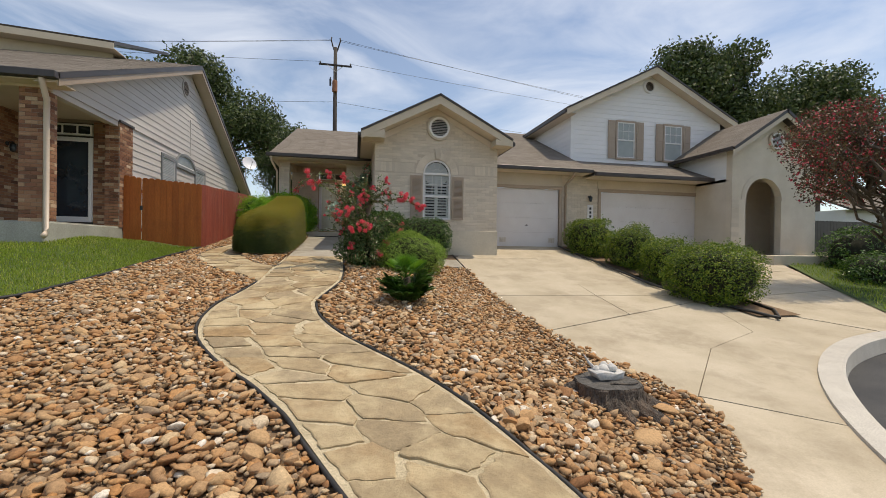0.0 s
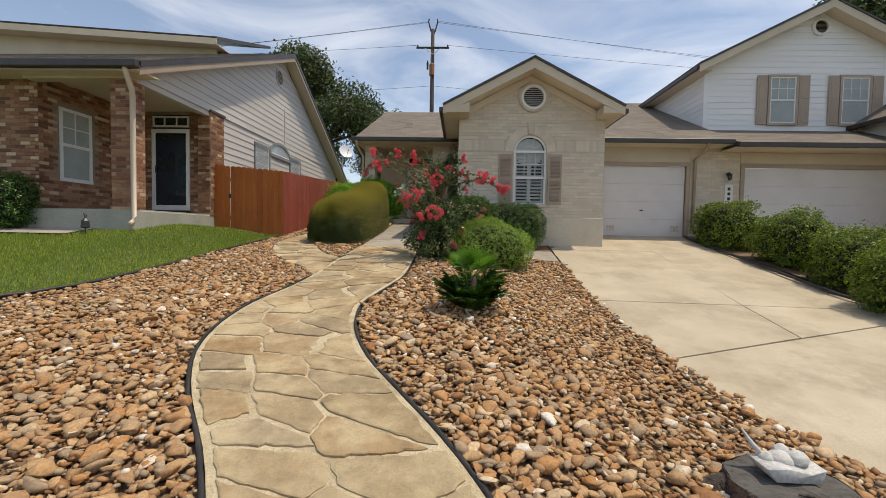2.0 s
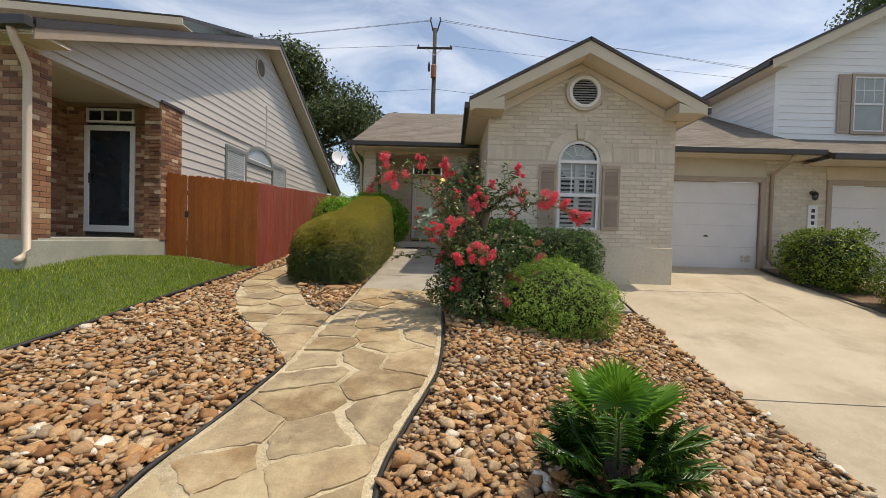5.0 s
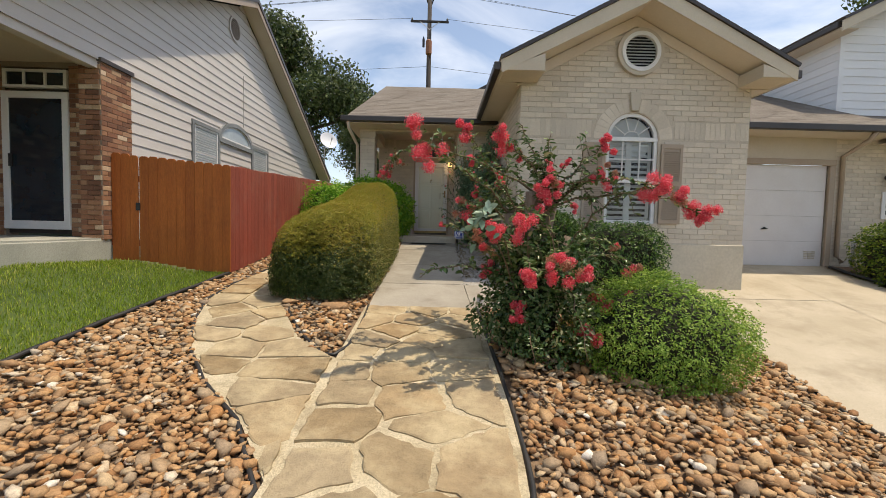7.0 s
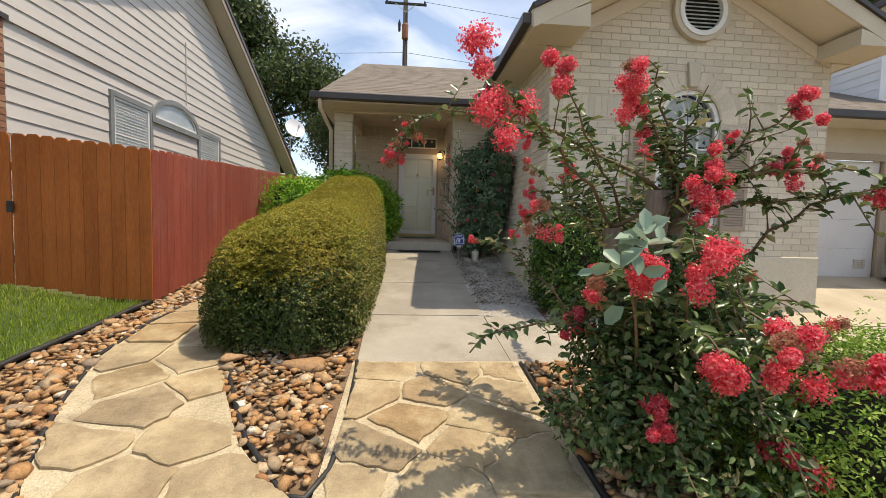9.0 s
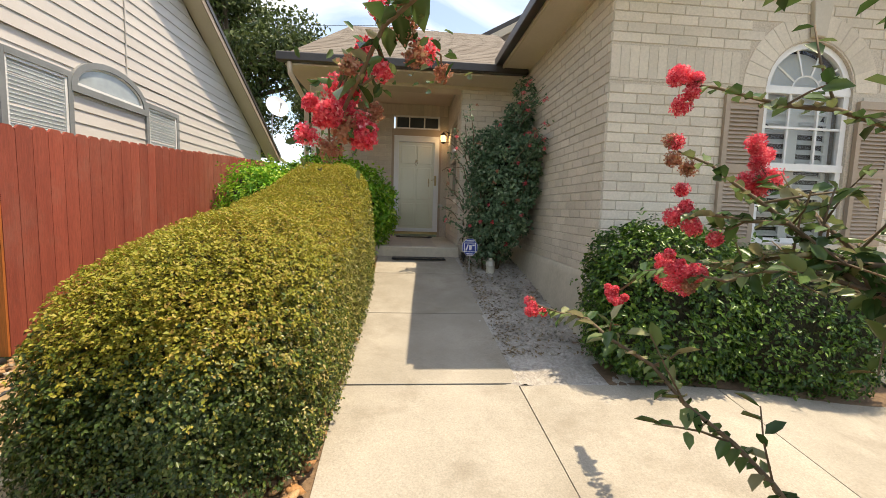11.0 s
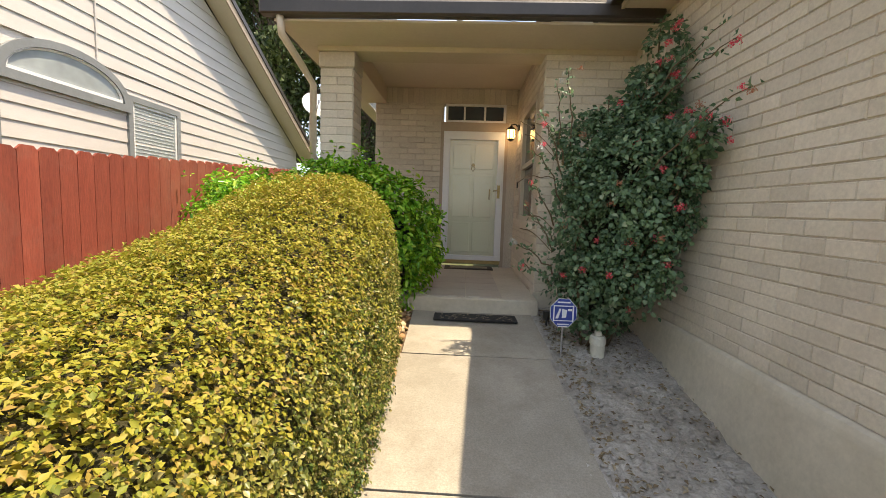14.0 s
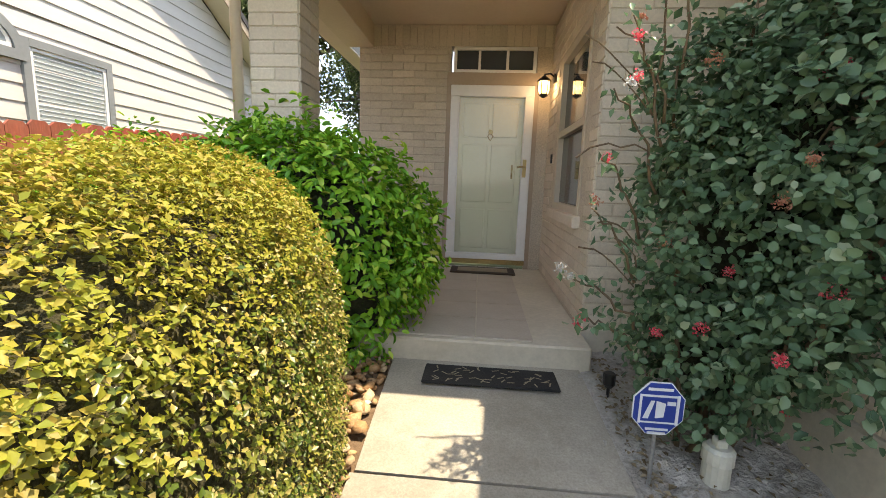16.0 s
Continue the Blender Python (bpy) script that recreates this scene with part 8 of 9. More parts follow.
def fan(parent, base, yaw, rise, stalk, radius, material):
    """A fan frond: stalk and a pleated fan of blades."""
    d = Vector((math.cos(yaw) * math.cos(rise), math.sin(yaw) * math.cos(rise), math.sin(rise)))
    s = Vector((-math.sin(yaw), math.cos(yaw), 0))
    u = d.cross(s) * -1
    hub = Vector(base) + d * stalk
    st = obj("frond", MB().tube([base, tuple(hub)], [0.008, 0.005], 5), material, parent)
    mb = MB()
    n_ = 22
    for i in range(n_):
        a = (i - (n_ - 1) / 2) / (n_ - 1) * 3.6
        da = 0.086
        L = radius * (0.8 + 0.2 * math.cos(a))
        dirv = d * math.cos(a) + s * math.sin(a)
        l, r_ = d * math.cos(a - da) + s * math.sin(a - da), d * math.cos(a + da) + s * math.sin(a + da)
        mid = hub + dirv * L * 0.6 + u * (0.012)
        tip = hub + dirv * L - Vector((0, 0, 0.1 * L))
        mb.add([hub, hub + l * L * 0.58, tip, hub + r_ * L * 0.58, mid], [(0, 1, 4), (1, 2, 4), (4, 2, 3), (0, 4, 3)])
    obj("fan_blade", mb, material, st, recalc=False)


for i in range(44):
    yaw = i * 2.4 + 0.3
    frond(palm, (PX + 0.13 * math.cos(yaw), PYY + 0.13 * math.sin(yaw), PZ0 + rs.uniform(0.0, 0.25)), yaw, rs.uniform(0.55, 1.4), rs.uniform(0.30, 0.46), M["frond"], 14, 0.125, 0.12, 0.22)
for i in range(9):
    yaw = i * 0.7 + 0.5
    fan(palm, (PX - 0.02, PYY, PZ0 + 0.36), yaw, rs.uniform(0.6, 1.4), rs.uniform(0.16, 0.24), 0.25, M["frond_new"])
for i in range(8):
    yaw = i * 0.8
    fan(palm, (PX, PYY, PZ0 + 0.1), yaw, rs.uniform(0.2, 0.7), rs.uniform(0.15, 0.25), 0.20, M["frond"])
obj("trunk", MB().lathe((PX, PYY, PZ0), [(0.07, -0.05), (0.075, 0.1), (0.05, 0.36), (0.02, 0.42)], 10), M["bark"], palm, smooth=True)


# ---- trees ----
def tree(name, label, x, y, z0, height, blobs, n, size, leaf_mat, seed, trunk_r=0.28, group=""):
    t = thing(name, label, "tree", group)
    rs_ = np.random.RandomState(seed)
    fork = z0 + height * 0.32
    obj("trunk", MB().tube(bent((x, y, z0 - 0.3), (x + 0.2, y, fork), 0.0, 6, rs_, 0.05), [trunk_r * (1.25 - 0.08 * i) for i in range(6)], 10), M["bark"], t, smooth=True)
    for k, (c, r) in enumerate(blobs):
        pts = bent((x + 0.2, y, fork - 0.2), c, 0.3, 8, rs_, 0.14)
        obj("limb", MB().tube(pts, [trunk_r * 0.5 * (1 - 0.10 * i) for i in range(8)], 7), M["bark"], t, smooth=True)
        for m_ in range(3):
            e = np.array(c) + np.array(r) * rs_.uniform(-0.8, 0.8, 3)
            obj("branch", MB().tube(bent(pts[4 + m_ % 3], tuple(e), 0.1, 5, rs_, 0.08), [0.05, 0.04, 0.03, 0.022, 0.012], 5), M["bark"], t)
    P_, N_ = blob_union(rs_, blobs, n, lo=0.30, lump=0.45, freq=9.0 / max(1.0, blobs[0][1][0]))
    leaves("crown", rs_, P_, N_, size, leaf_mat, t, aspect=0.6, spread=0.9)
    return t


def crown_blobs(seed, c, r, k, s):
    rs_ = np.random.RandomState(seed)
    out = []
    for _ in range(k):
        d = unit(rs_.normal(size=(1, 3)))[0] * rs_.uniform(0.35, 1.0)
        q_ = s * rs_.uniform(0.7, 1.25)
        out.append((tuple(np.array(c) + d * np.array(r)), (q_, q_, q_ * 0.75)))
    return out

tree("oak_tree", "broad dark green live oak behind the fence", -9.0, 30.0, 2.0, 12.0, crown_blobs(5, (-9.6, 30, 9.4), (4.4, 2.5, 3.4), 30, 1.5), 34000, 0.20, M["leaf_oak"], 101, 0.35, "background oaks")
tree("oak_tree", "smaller round live oak beside the utility pole", -4.6, 31.0, 2.0, 9.0, crown_blobs(6, (-4.7, 31, 8.4), (1.6, 1.6, 2.0), 12, 1.05), 13000, 0.18, M["leaf_oak"], 102, 0.26, "background oaks")
tree("oak_tree", "gnarled live oak close behind the porch", -3.6, 25.5, 2.0, 7.0, crown_blobs(7, (-3.5, 25.5, 5.6), (1.7, 1.4, 1.9), 14, 0.8), 11000, 0.12, M["leaf_oak"], 103, 0.24, "background oaks")
tree("oak_tree", "tall spreading live oak behind the white house", 29.5, 30.5, 2.0, 16.0, crown_blobs(8, (30.5, 30.5, 14.4), (5.0, 3.0, 4.2), 22, 2.0), 24000, 0.30, M["leaf_oak"], 104, 0.45, "background oaks")
tree("oak_tree", "tall live oak at the end of the street", 39.0, 29.0, 1.5, 15.0, crown_blobs(9, (39, 29, 13.4), (5.5, 3.0, 4.2), 24, 2.1), 24000, 0.30, M["leaf_oak"], 105, 0.45, "background oaks")
tree("oak_tree", "live oak beyond the arched entrance", 48.0, 25.0, 1.0, 14.0, crown_blobs(10, (48, 25, 12), (5.0, 3.0, 4.4), 20, 2.1), 18000, 0.30, M["leaf_oak"], 106, 0.45, "background oaks")
rsx = np.random.RandomState(110)
ct = tree("crape_tree", "crape myrtle tree with dark red blossom over the drive", 14.2, 8.3, 0.35, 3.6, crown_blobs(11, (12.75, 8.4, 3.95), (1.9, 1.3, 1.25), 24, 0.55), 15000, 0.065, M["leaf_farcrape"], 107, 0.09)
bl = crown_blobs(11, (12.75, 8.4, 3.95), (1.9, 1.3, 1.25), 24, 0.55)
P, N = blob_union(rsx, bl, 2800, lo=0.7, lump=0.4, freq=6.0)
leaves("blossom_haze", rsx, P, N, 0.06, M["petal_far"], ct, "dark red blossom", aspect=0.9, spread=1.0)
for i in range(22):
    b = bl[i % len(bl)]
    d = unit(np.array([[rsx.uniform(-1, 1), rsx.uniform(-1, -0.1), rsx.uniform(-0.6, 0.6)]]))[0]
    bloom(ct, np.array(b[0]) + d * np.array(b[1]), 0.11, 90, rsx, M["petal_far"], "blossom", "dark red blossom cluster")

# grass on the far side of the second drive
rows = [[(11.15 + (yy - 6.7) * 0.74 + k * 2.2, yy) for k in range(8)] for yy in span(5.9, 12.0, 14)]
tagged(sheet("lawn", rows, M["lawn_soil"], 0.02), "shaded grass beyond the second driveway", "lawn", kind="structure")
pts = []
while len(pts) < 9000:
    y = rsx.uniform(6.0, 11.8)
    x = rsx.uniform(11.2, 20)
    if x > 11.25 + (y - 6.7) * 0.74:
        pts.append((x, y, land(x, y) + 0.02))
P = np.array(pts)
n = len(P)
v, t = leaf_arrays(rsx, P, unit(rsx.normal(size=(n, 3)) * np.array([1, 1, 0.1])), 0.08, aspect=0.16, spread=0.1, fold=0.03, along=unit(np.stack([rsx.normal(size=n) * 0.35, rsx.normal(size=n) * 0.35, np.ones(n)], axis=1)) * 4)
tagged(fast_mesh("grass", v, t, M["grass"], None), "short grass under the crape myrtle tree", "grass", kind="stuff")
# far building at the end of the street
fb = thing("far_house", "pale distant house seen below the crape myrtle", "house")
obj("wall", MB().box(28, 42, 19.0, 26, 0.5, 3.9), M["white_paint"], fb)
roof_plane("roof", [(27.5, 18.4, 3.9), (42.5, 18.4, 3.9), (42.5, 22.5, 5.8), (27.5, 22.5, 5.8)], fb, 0.1)
obj("garage_door", MB().box(30, 35, 18.95, 19.02, 0.6, 2.9), M["taupe"], fb)
obj("window", MB().box(37, 38.6, 18.95, 19.02, 1.6, 2.9), M["glass"], fb)
for i, (x0, x1) in enumerate(((19.5, 31.0),)):
    bf = thing("back_fence", "dark wooden fence behind the side garden", "fence")
    u = x0
    while u < x1:
        obj("picket", MB().box(u, u + 0.17, 15.0, 15.02, land(u, 15) - 0.1, land(u, 15) + 1.3), M["dark_trim"], bf)
        u += 0.18
# fence behind the porch, closing the side yard
bf = thing("back_fence", "weathered wooden back garden fence", "fence")
u = -12.0
while u < 1.2:
    obj("picket", MB().box(u, u + 0.145, 23.2, 23.22, 1.7, 3.5 + 0.01 * math.sin(u * 40)), M["pole_wood"], bf)
    u += 0.15

# ---- utility pole and wires ----
pole = thing("utility_pole", "dark wooden utility pole with crossarm and rusty transformer", "utility pole")
UX, UYY = -1.05, 33.1
obj("shaft", MB().tube([(UX, UYY, 1.5), (UX, UYY, 9.0), (UX - 0.02, UYY, 16.4)], [0.19, 0.16, 0.13], 10), M["pole_wood"], pole, smooth=True)
obj("crossarm", MB().box(UX - 1.2, UX + 1.2, UYY - 0.18, UYY - 0.08, 14.95, 15.08), M["pole_wood"], pole, bevel=0.01)
for s in (-1, 1):
    obj("bracket", MB().tube([(UX, UYY, 15.9), (UX + s * 0.16, UYY, 16.3), (UX + s * 0.34, UYY, 16.95), (UX + s * 0.30, UYY, 17.15)], 0.05, 6), M["pole_wood"], pole, smooth=True)
    obj("brace", MB().tube([(UX, UYY - 0.2, 14.5), (UX + s * 0.6, UYY - 0.2, 14.97)], 0.02, 5), M["steel"], pole)
    obj("insulator", MB().lathe((UX + s * 1.1, UYY - 0.13, 15.08), [(0.05, 0.0), (0.06, 0.08), (0.03, 0.16)], 8), M["black_metal"], pole)
obj("transformer", MB().lathe((UX - 0.02, UYY - 0.32, 13.35), [(0.17, -0.42), (0.19, -0.38), (0.19, 0.38), (0.12, 0.46)], 14), M["rust"], pole, "rusty orange transformer can", smooth=False)
obj("transformer", MB().lathe((UX - 0.36, UYY - 0.1, 13.7), [(0.07, -0.25), (0.08, 0.2), (0.03, 0.4)], 10), M["black_metal"], pole, "dark cutout fuse")
WIRES = [((UX - 0.34, UYY, 16.95), (-42, 28, 10.6)), ((UX - 1.1, UYY, 15.25), (-42, 28, 11.9)), ((UX - 0.3, UYY, 16.9), (-42, 29.5, 11.4)),
         ((UX + 0.34, UYY, 17.0), (60, 41, 13.6)), ((UX + 1.1, UYY, 15.25), (60, 41, 14.4)), ((UX + 0.3, UYY, 16.9), (60, 42, 14.6)),
         ((UX, UYY, 12.3), (-42, 29, 9.2)), ((UX, UYY, 12.3), (60, 38, 9.6))]
for a, b in WIRES:
    tagged(obj("power_line", MB().tube(bent(a, b, -0.35, 26), 0.011, 5), M["black_metal"], smooth=True), "thin black overhead power line at the pole", "cable", "overhead power lines")

# ---- satellite dish on the neighbour's eave ----
dish = thing("satellite_dish", "white satellite dish on the cream gable roof", "satellite dish")
DC = Vector((-4.86, 23.6, 5.62))
mb = MB()
ax = Vector((0.55, -0.75, 0.36)).normalized()
s1 = ax.cross(Vector((0, 0, 1))).normalized()
s2 = s1.cross(ax)
nr, na = 5, 20
for i in range(nr + 1):
    rr = 0.36 * i / nr
    for k in range(na):
        a = 2 * math.pi * k / na
        mb.v.append(tuple(DC + (s1 * math.cos(a) + s2 * math.sin(a)) * rr + ax * (0.5 * rr * rr)))
for i in range(nr):
    for k in range(na):
        mb.f.append((i * na + k, i * na + (k + 1) % na, (i + 1) * na + (k + 1) % na, (i + 1) * na + k))
db = obj("reflector", mb, M["sign_white"], dish, smooth=True, recalc=False)
obj("feed_arm", MB().tube([tuple(DC - s2 * 0.34), tuple(DC + ax * 0.38 - s2 * 0.12)], 0.015, 5).lathe(tuple(DC + ax * 0.38 - s2 * 0.12), [(0.03, -0.04), (0.03, 0.04)], 8), M["steel"], dish)
obj("mast", MB().tube([tuple(DC - ax * 0.06), (-5.05, 23.75, 5.3), (-5.05, 23.75, 4.15)], 0.022, 6), M["steel"], dish)

# ---- stump with the plaster ornament ----
stump = thing("tree_stump", "weathered grey tree stump with rough bark", "tree stump")
SX, SY, SZ = 3.12, 4.02, land(3.12, 4.02)
mb = MB()
n = 96
for ring in range(13):
    f = ring / 12
    rr = 0.49 - 0.16 * min(1.0, f * 1.25) ** 0.6
    z = -0.12 + 0.325 * f
    for k in range(n):
        a = 2 * math.pi * k / n
        c, s_ = math.cos(a), math.sin(a)
        w = 1 + 0.10 * noise.noise(Vector((c * 2.2, s_ * 2.2, 5)))
        rough = 0.09 * noise.noise(Vector((c * 7, s_ * 7, z * 4))) + 0.07 * noise.noise(Vector((c * 17, s_ * 17, z * 13))) + 0.05 * noise.noise(Vector((c * 31, s_ * 31, z * 30)))
        w += rough * (1.15 - f) ** 0.5 if ring < 12 else -0.03
        mb.v.append((SX + rr * w * c, SY + rr * w * 0.92 * s_, SZ + z + (0.02 * rough / 0.1 if 0 < ring < 12 else 0)))
for ring in range(12):
    for k in range(n):
        mb.f.append((ring * n + k, ring * n + (k + 1) % n, (ring + 1) * n + (k + 1) % n, (ring + 1) * n + k))
obj("bark_side", mb, M["stump_bark"], stump, "dark cracked bark", recalc=False)
mb = MB()
n = 48
for ring, rr in enumerate((0.325, 0.28, 0.22, 0.16, 0.10, 0.05)):
    for k in range(n):
        a = 2 * math.pi * k / n
        w = 1 + 0.10 * noise.noise(Vector((math.cos(a) * 2.2, math.sin(a) * 2.2, 5)))
        x, y = SX + rr * w * math.cos(a), SY + rr * w * 0.92 * math.sin(a)
        mb.v.append((x, y, SZ + 0.200 + 0.016 * noise.noise(Vector((x * 9, y * 9, 0))) + 0.010 * noise.noise(Vector((x * 30, y * 30, 1)))))
for ring in range(5):
    for k in range(n):
        mb.f.append((ring * n + k, ring * n + (k + 1) % n, (ring + 1) * n + (k + 1) % n, (ring + 1) * n + k))
mb.f.append(tuple(range(5 * n, 6 * n)))
for k, (a, ln_, r0) in enumerate(((-0.5, 0.42, 0.12), (-1.1, 0.40, 0.13), (0.1, 0.30, 0.10), (-1.8, 0.30, 0.10), (2.7, 0.25, 0.09))):
    pts = []
    for i in range(8):
        f = i / 7
        x, y = SX + (0.27 + ln_ * f) * math.cos(a + 0.3 * f), SY + (0.25 + ln_ * f) * math.sin(a + 0.3 * f)
        pts.append((x, y, land(x, y) + 0.05 - 0.11 * f))
    obj("root", MB().tube(pts, [r0 * (1 - 0.08 * i) * (1 + 0.3 * noise.noise(Vector((i * 1.7, k, 0)))) for i in range(8)], 10), M["stump_bark"], stump, "half-buried dark root")
obj("cut_top", mb, M["stump_top"], stump, "flat grey weathered cut face")
obj("crack", MB().tube([(SX - 0.05, SY - 0.12, SZ + 0.212), (SX + 0.08, SY - 0.16, SZ + 0.212), (SX + 0.16, SY - 0.17, SZ + 0.212), (SX + 0.26, SY - 0.12, SZ + 0.208)], 0.008, 4), M["stump_bark"], stump)
orn = MB()
ox, oy, oz = SX + 0.03, SY + 0.08, SZ + 0.212
orn.prism([(ox - 0.12, oy - 0.10, oz), (ox + 0.13, oy - 0.10, oz), (ox + 0.16, oy - 0.09, oz + 0.075), (ox + 0.06, oy - 0.11, oz + 0.06), (ox - 0.06, oy - 0.11, oz + 0.085), (ox - 0.17, oy - 0.09, oz + 0.07)], (0, 0.18, 0))
for cx_, cy_, cz_, rx in ((-0.02, 0.02, 0.10, 0.075), (0.06, 0.0, 0.115, 0.06), (-0.09, 0.03, 0.09, 0.05), (0.11, 0.04, 0.09, 0.05), (0.02, 0.07, 0.12, 0.05)):
    orn.lathe((ox + cx_, oy + cy_, oz + cz_ - 0.03), [(rx * 0.5, -0.03), (rx, 0.0), (rx * 0.85, 0.03), (rx * 0.3, 0.055)], 10)
orn.tube([(ox - 0.10, oy + 0.05, oz + 0.08), (ox - 0.15, oy + 0.08, oz + 0.14), (ox - 0.20, oy + 0.1, oz + 0.22)], [0.02, 0.016, 0.006], 6)
tagged(obj("garden_figurine", orn, M["ornament"], bevel=0.004, smooth=True), "weathered pale plaster garden figurine on the stump", "figurine")

# ---- yard sign, pipe, spotlight, mats ----
sign = thing("yard_sign", "blue octagonal yard sign on a thin steel stake", "sign")
GX, GYY = 0.27, 14.88
gz = land(GX, GYY)
mb = MB()
oc = [(GX + 0.112 * math.cos(math.pi / 8 + k * math.pi / 4), GYY, 2.02 + 0.125 * math.sin(math.pi / 8 + k * math.pi / 4)) for k in range(8)]
plate = obj("plate", MB().prism(oc, (0, 0.006, 0)), M["sign_white"], sign, "white-edged octagonal plate")
oc2 = [(GX + 0.1075 * math.cos(math.pi / 8 + k * math.pi / 4), GYY - 0.002, 2.02 + 0.1205 * math.sin(math.pi / 8 + k * math.pi / 4)) for k in range(8)]
obj("blue_field", MB().prism(oc2, (0, 0.002, 0)), M["sign_blue"], plate, "blue sign field")
obj("white_frame", MB().box(GX - 0.078, GX + 0.078, GYY - 0.004, GYY - 0.002, 1.955, 1.962).box(GX - 0.078, GX + 0.078, GYY - 0.004, GYY - 0.002, 2.073, 2.080).box(GX - 0.078, GX - 0.072, GYY - 0.004, GYY - 0.002, 1.955, 2.08).box(GX + 0.072, GX + 0.078, GYY - 0.004, GYY - 0.002, 1.955, 2.08), M["sign_white"], plate, "thin white frame")
mark = MB().prism([(GX - 0.062, GYY - 0.005, 1.975), (GX - 0.040, GYY - 0.005, 1.975), (GX - 0.018, GYY - 0.005, 2.055), (GX - 0.034, GYY - 0.005, 2.055)], (0, 0.002, 0))
mark.prism([(GX - 0.012, GYY - 0.005, 1.978), (GX + 0.022, GYY - 0.005, 1.985), (GX + 0.026, GYY - 0.005, 2.045), (GX - 0.012, GYY - 0.005, 2.055)], (0, 0.002, 0))
mark.prism([(GX + 0.032, GYY - 0.005, 2.038), (GX + 0.066, GYY - 0.005, 2.038), (GX + 0.066, GYY - 0.005, 2.055), (GX + 0.032, GYY - 0.005, 2.055)], (0, 0.002, 0))
obj("emblem", mark, M["sign_white"], plate, "plain white emblem shape")
obj("small_bars", MB().box(GX - 0.05, GX + 0.05, GYY - 0.005, GYY - 0.003, 2.10, 2.112).box(GX - 0.045, GX + 0.045, GYY - 0.005, GYY - 0.003, 1.925, 1.933).box(GX - 0.035, GX + 0.035, GYY - 0.005, GYY - 0.003, 1.908, 1.915), M["sign_white"], plate)
obj("stake", MB().tube([(GX, GYY + 0.008, gz - 0.1), (GX, GYY + 0.008, 2.0)], 0.008, 6), M["steel"], sign)
pipe = thing("cleanout_pipe", "short white plastic cleanout pipe with a square cap", "pipe")
px_, py_ = 0.575, 14.95
pz_ = land(px_, py_)
obj("tube", MB().lathe((px_, py_, pz_), [(0.057, -0.05), (0.057, 0.09), (0.064, 0.095), (0.064, 0.15), (0.05, 0.165)], 16), M["plastic_w"], pipe, smooth=False)
obj("cap", MB().box(px_ - 0.024, px_ + 0.024, py_ - 0.024, py_ + 0.024, pz_ + 0.16, pz_ + 0.20), M["plastic_w"], pipe, bevel=0.005)
spot = thing("garden_spotlight", "small black garden spotlight at the walkway edge", "garden light")
lx_, ly_ = 0.27, 15.5
lz_ = land(lx_, ly_)
obj("lamp_head", MB().lathe((lx_, ly_, lz_ + 0.11), [(0.022, -0.05), (0.034, -0.03), (0.036, 0.03), (0.03, 0.035)], 12), M["black_metal"], spot)
obj("stake", MB().tube([(lx_, ly_, lz_ - 0.06), (lx_, ly_, lz_ + 0.07)], 0.009, 6), M["black_metal"], spot)
mat_ = tagged(obj("door_mat", MB().box(-0.80, 0.0, 15.46, 15.70, land(-0.4, 15.58) + 0.012, land(-0.4, 15.58) + 0.028), M["mat_rubber"], bevel=0.005), "black rubber mat with pale flecks at the step", "door mat")
mat_.rotation_euler = (0, 0, 0)
fl = MB()
rr = random.Random(4)
for k in range(46):
    x, y, a = rr.uniform(-0.76, -0.05), rr.uniform(15.48, 15.67), rr.uniform(0, 3.1)
    c_, s_ = math.cos(a) * 0.022, math.sin(a) * 0.022
    z = land(-0.4, 15.58) + 0.0285
    fl.add([(x - c_ - s_ * 0.2, y - s_ + c_ * 0.2, z), (x + c_ - s_ * 0.2, y + s_ + c_ * 0.2, z), (x + c_ + s_ * 0.2, y + s_ - c_ * 0.2, z), (x - c_ + s_ * 0.2, y - s_ - c_ * 0.2, z)], [(0, 1, 2, 3)])
obj("speckle", fl, M["mat_tan"], mat_, "pale flecks")["kind"] = "stuff"
m2 = tagged(obj("door_mat", MB().box(-0.80, -0.08, 17.72, 18.06, PZ + 0.003, PZ + 0.018), M["mat_brown"], bevel=0.004), "brown door mat with tan centre at the door", "door mat")
obj("mat_centre", MB().box(-0.72, -0.16, 17.79, 17.99, PZ + 0.017, PZ + 0.021), M["mat_tan"], m2)
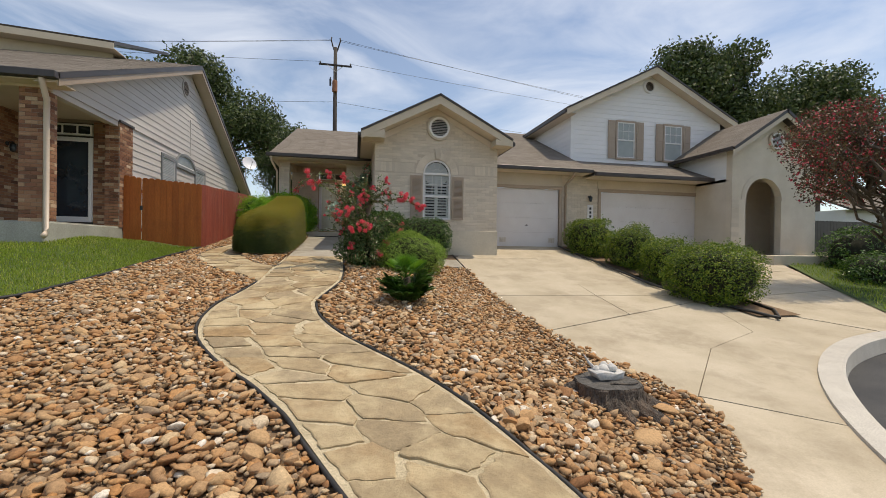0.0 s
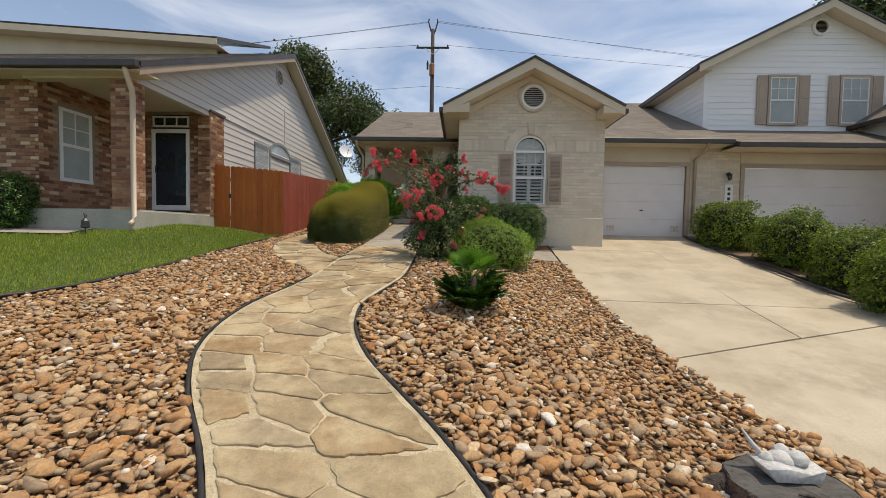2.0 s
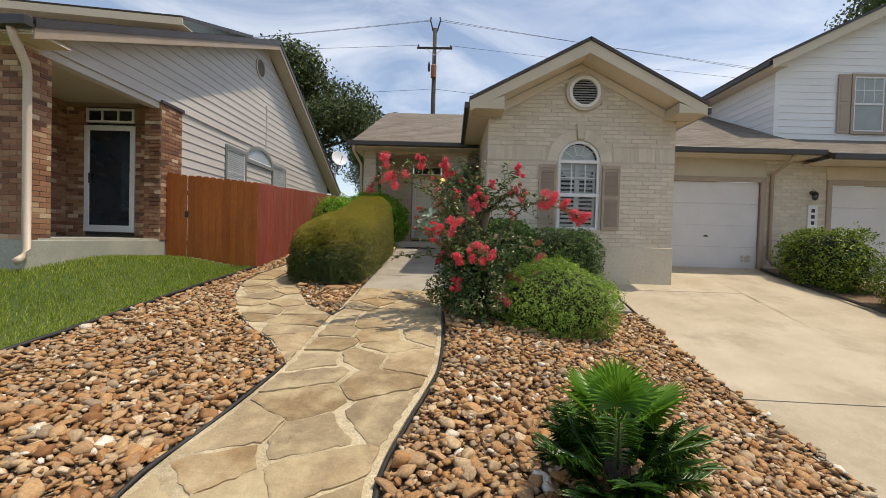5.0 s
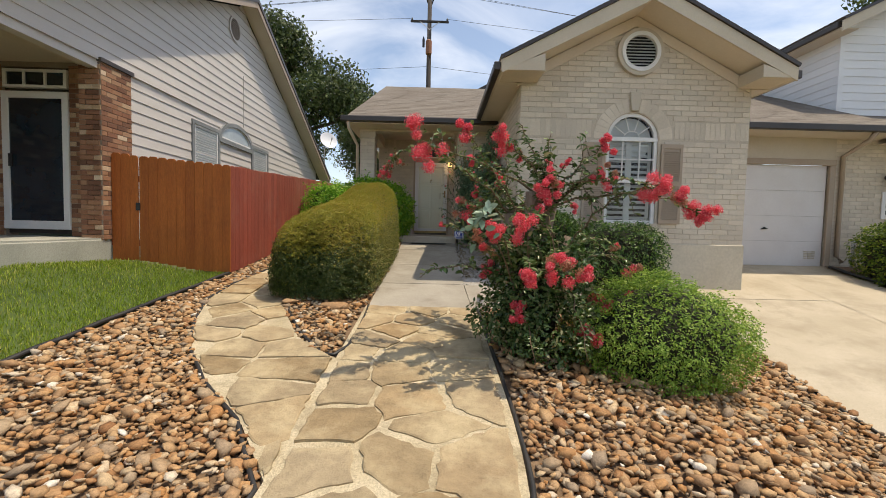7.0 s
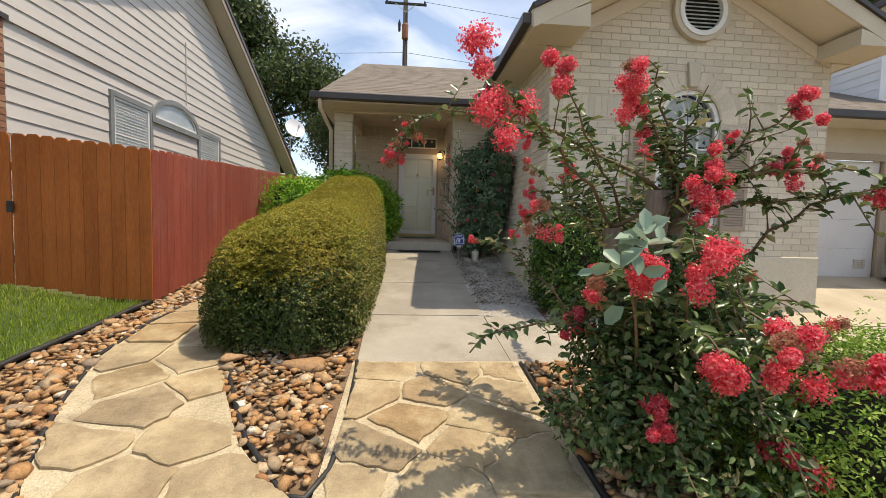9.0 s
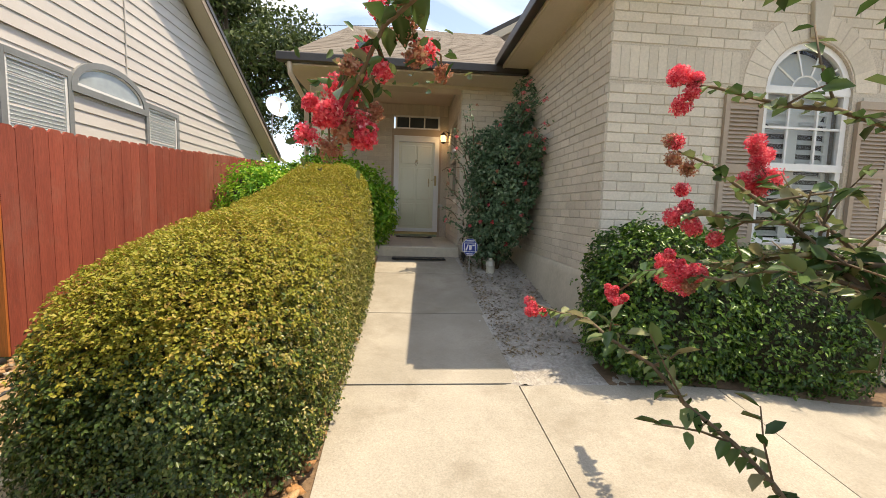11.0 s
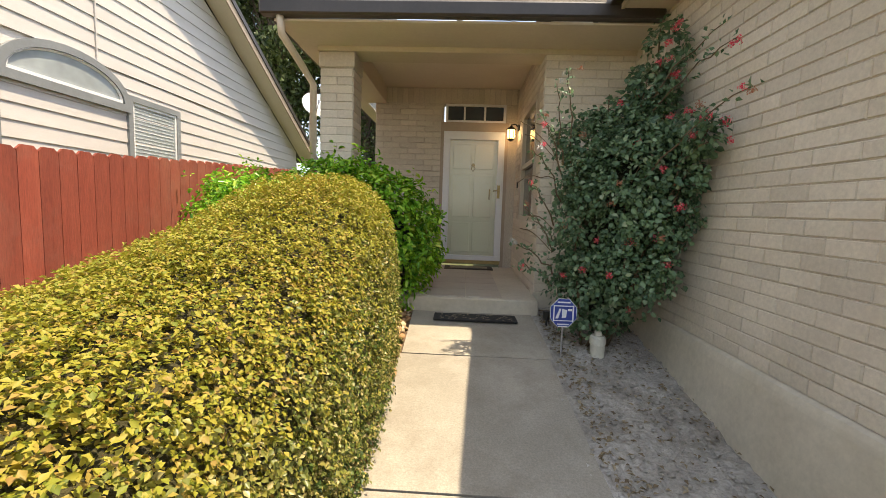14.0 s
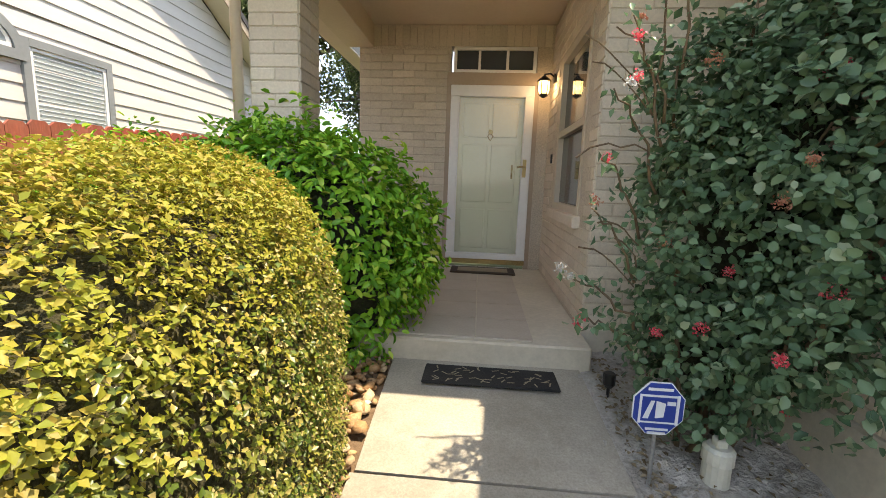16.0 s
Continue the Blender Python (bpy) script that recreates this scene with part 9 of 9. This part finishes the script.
# garden lantern stake by the red brick porch
gl = thing("garden_lantern", "small dark garden lantern by the brick porch", "garden light")
glx, gly = -5.75, 9.15
glz = land(glx, gly)
obj("stake", MB().tube([(glx, gly, glz - 0.05), (glx, gly, glz + 0.12)], 0.012, 6), M["black_metal"], gl)
obj("cage", MB().lathe((glx, gly, glz + 0.2), [(0.04, -0.08), (0.075, -0.06), (0.06, 0.06), (0.02, 0.11)], 6), M["black_metal"], gl)
obj("hook", MB().tube([(glx, gly, glz + 0.3), (glx + 0.03, gly, glz + 0.37), (glx - 0.03, gly, glz + 0.40), (glx, gly, glz + 0.30)], 0.008, 5), M["black_metal"], gl)
# standpipe by the garage
sp_ = thing("standpipe", "short grey garden standpipe by the garage wall", "pipe")
obj("tube", MB().tube([(8.45, GY - 0.22, 1.4), (8.45, GY - 0.22, 2.05), (8.52, GY - 0.22, 2.10)], 0.035, 8), M["steel"], sp_, smooth=True)
# dead leaves on the bare bed and walkway edge
rs = np.random.RandomState(120)
n = 1000
P = np.stack([rs.uniform(0.2, 1.1, n), rs.uniform(12.5, 15.9, n), np.zeros(n)], axis=1)
P[:, 0] = np.where(rs.rand(n) < 0.45, 0.24 + np.abs(rs.normal(size=n)) * 0.10, P[:, 0])
P[:, 2] = [land(x, y) + 0.016 for x, y, z in P]
lt = leaves("leaf_litter", rs, P, np.tile(np.array([[0, 0, 1.0]]), (n, 1)), 0.035, M["litter"], None, aspect=0.5, spread=0.25)
tagged(lt, "dry brown leaf litter on bare dirt", "leaf litter", kind="stuff")
n = 600
P = np.stack([rs.uniform(0.22, 1.1, n), rs.uniform(12.5, 15.9, n), np.zeros(n)], axis=1)
vv, ff, off = [], [], 0
for x, y, _ in P:
    s = rs.uniform(0.006, 0.022)
    k = rs.randint(10)
    vv.append(PLAIN[k][0] * np.array([s, s * 0.8, s * 0.6]) + np.array([x, y, land(x, y) + s * 0.2 + 0.005]))
    ff.append(PLAIN[k][1] + off)
    off += len(PLAIN[k][0])
tagged(fast_mesh("gravel", np.concatenate(vv), np.concatenate(ff), M["dirt"], None, "", True), "loose grey clods and gravel on dirt", "gravel", kind="stuff")

# ---- brick facings last ----
lay_all()
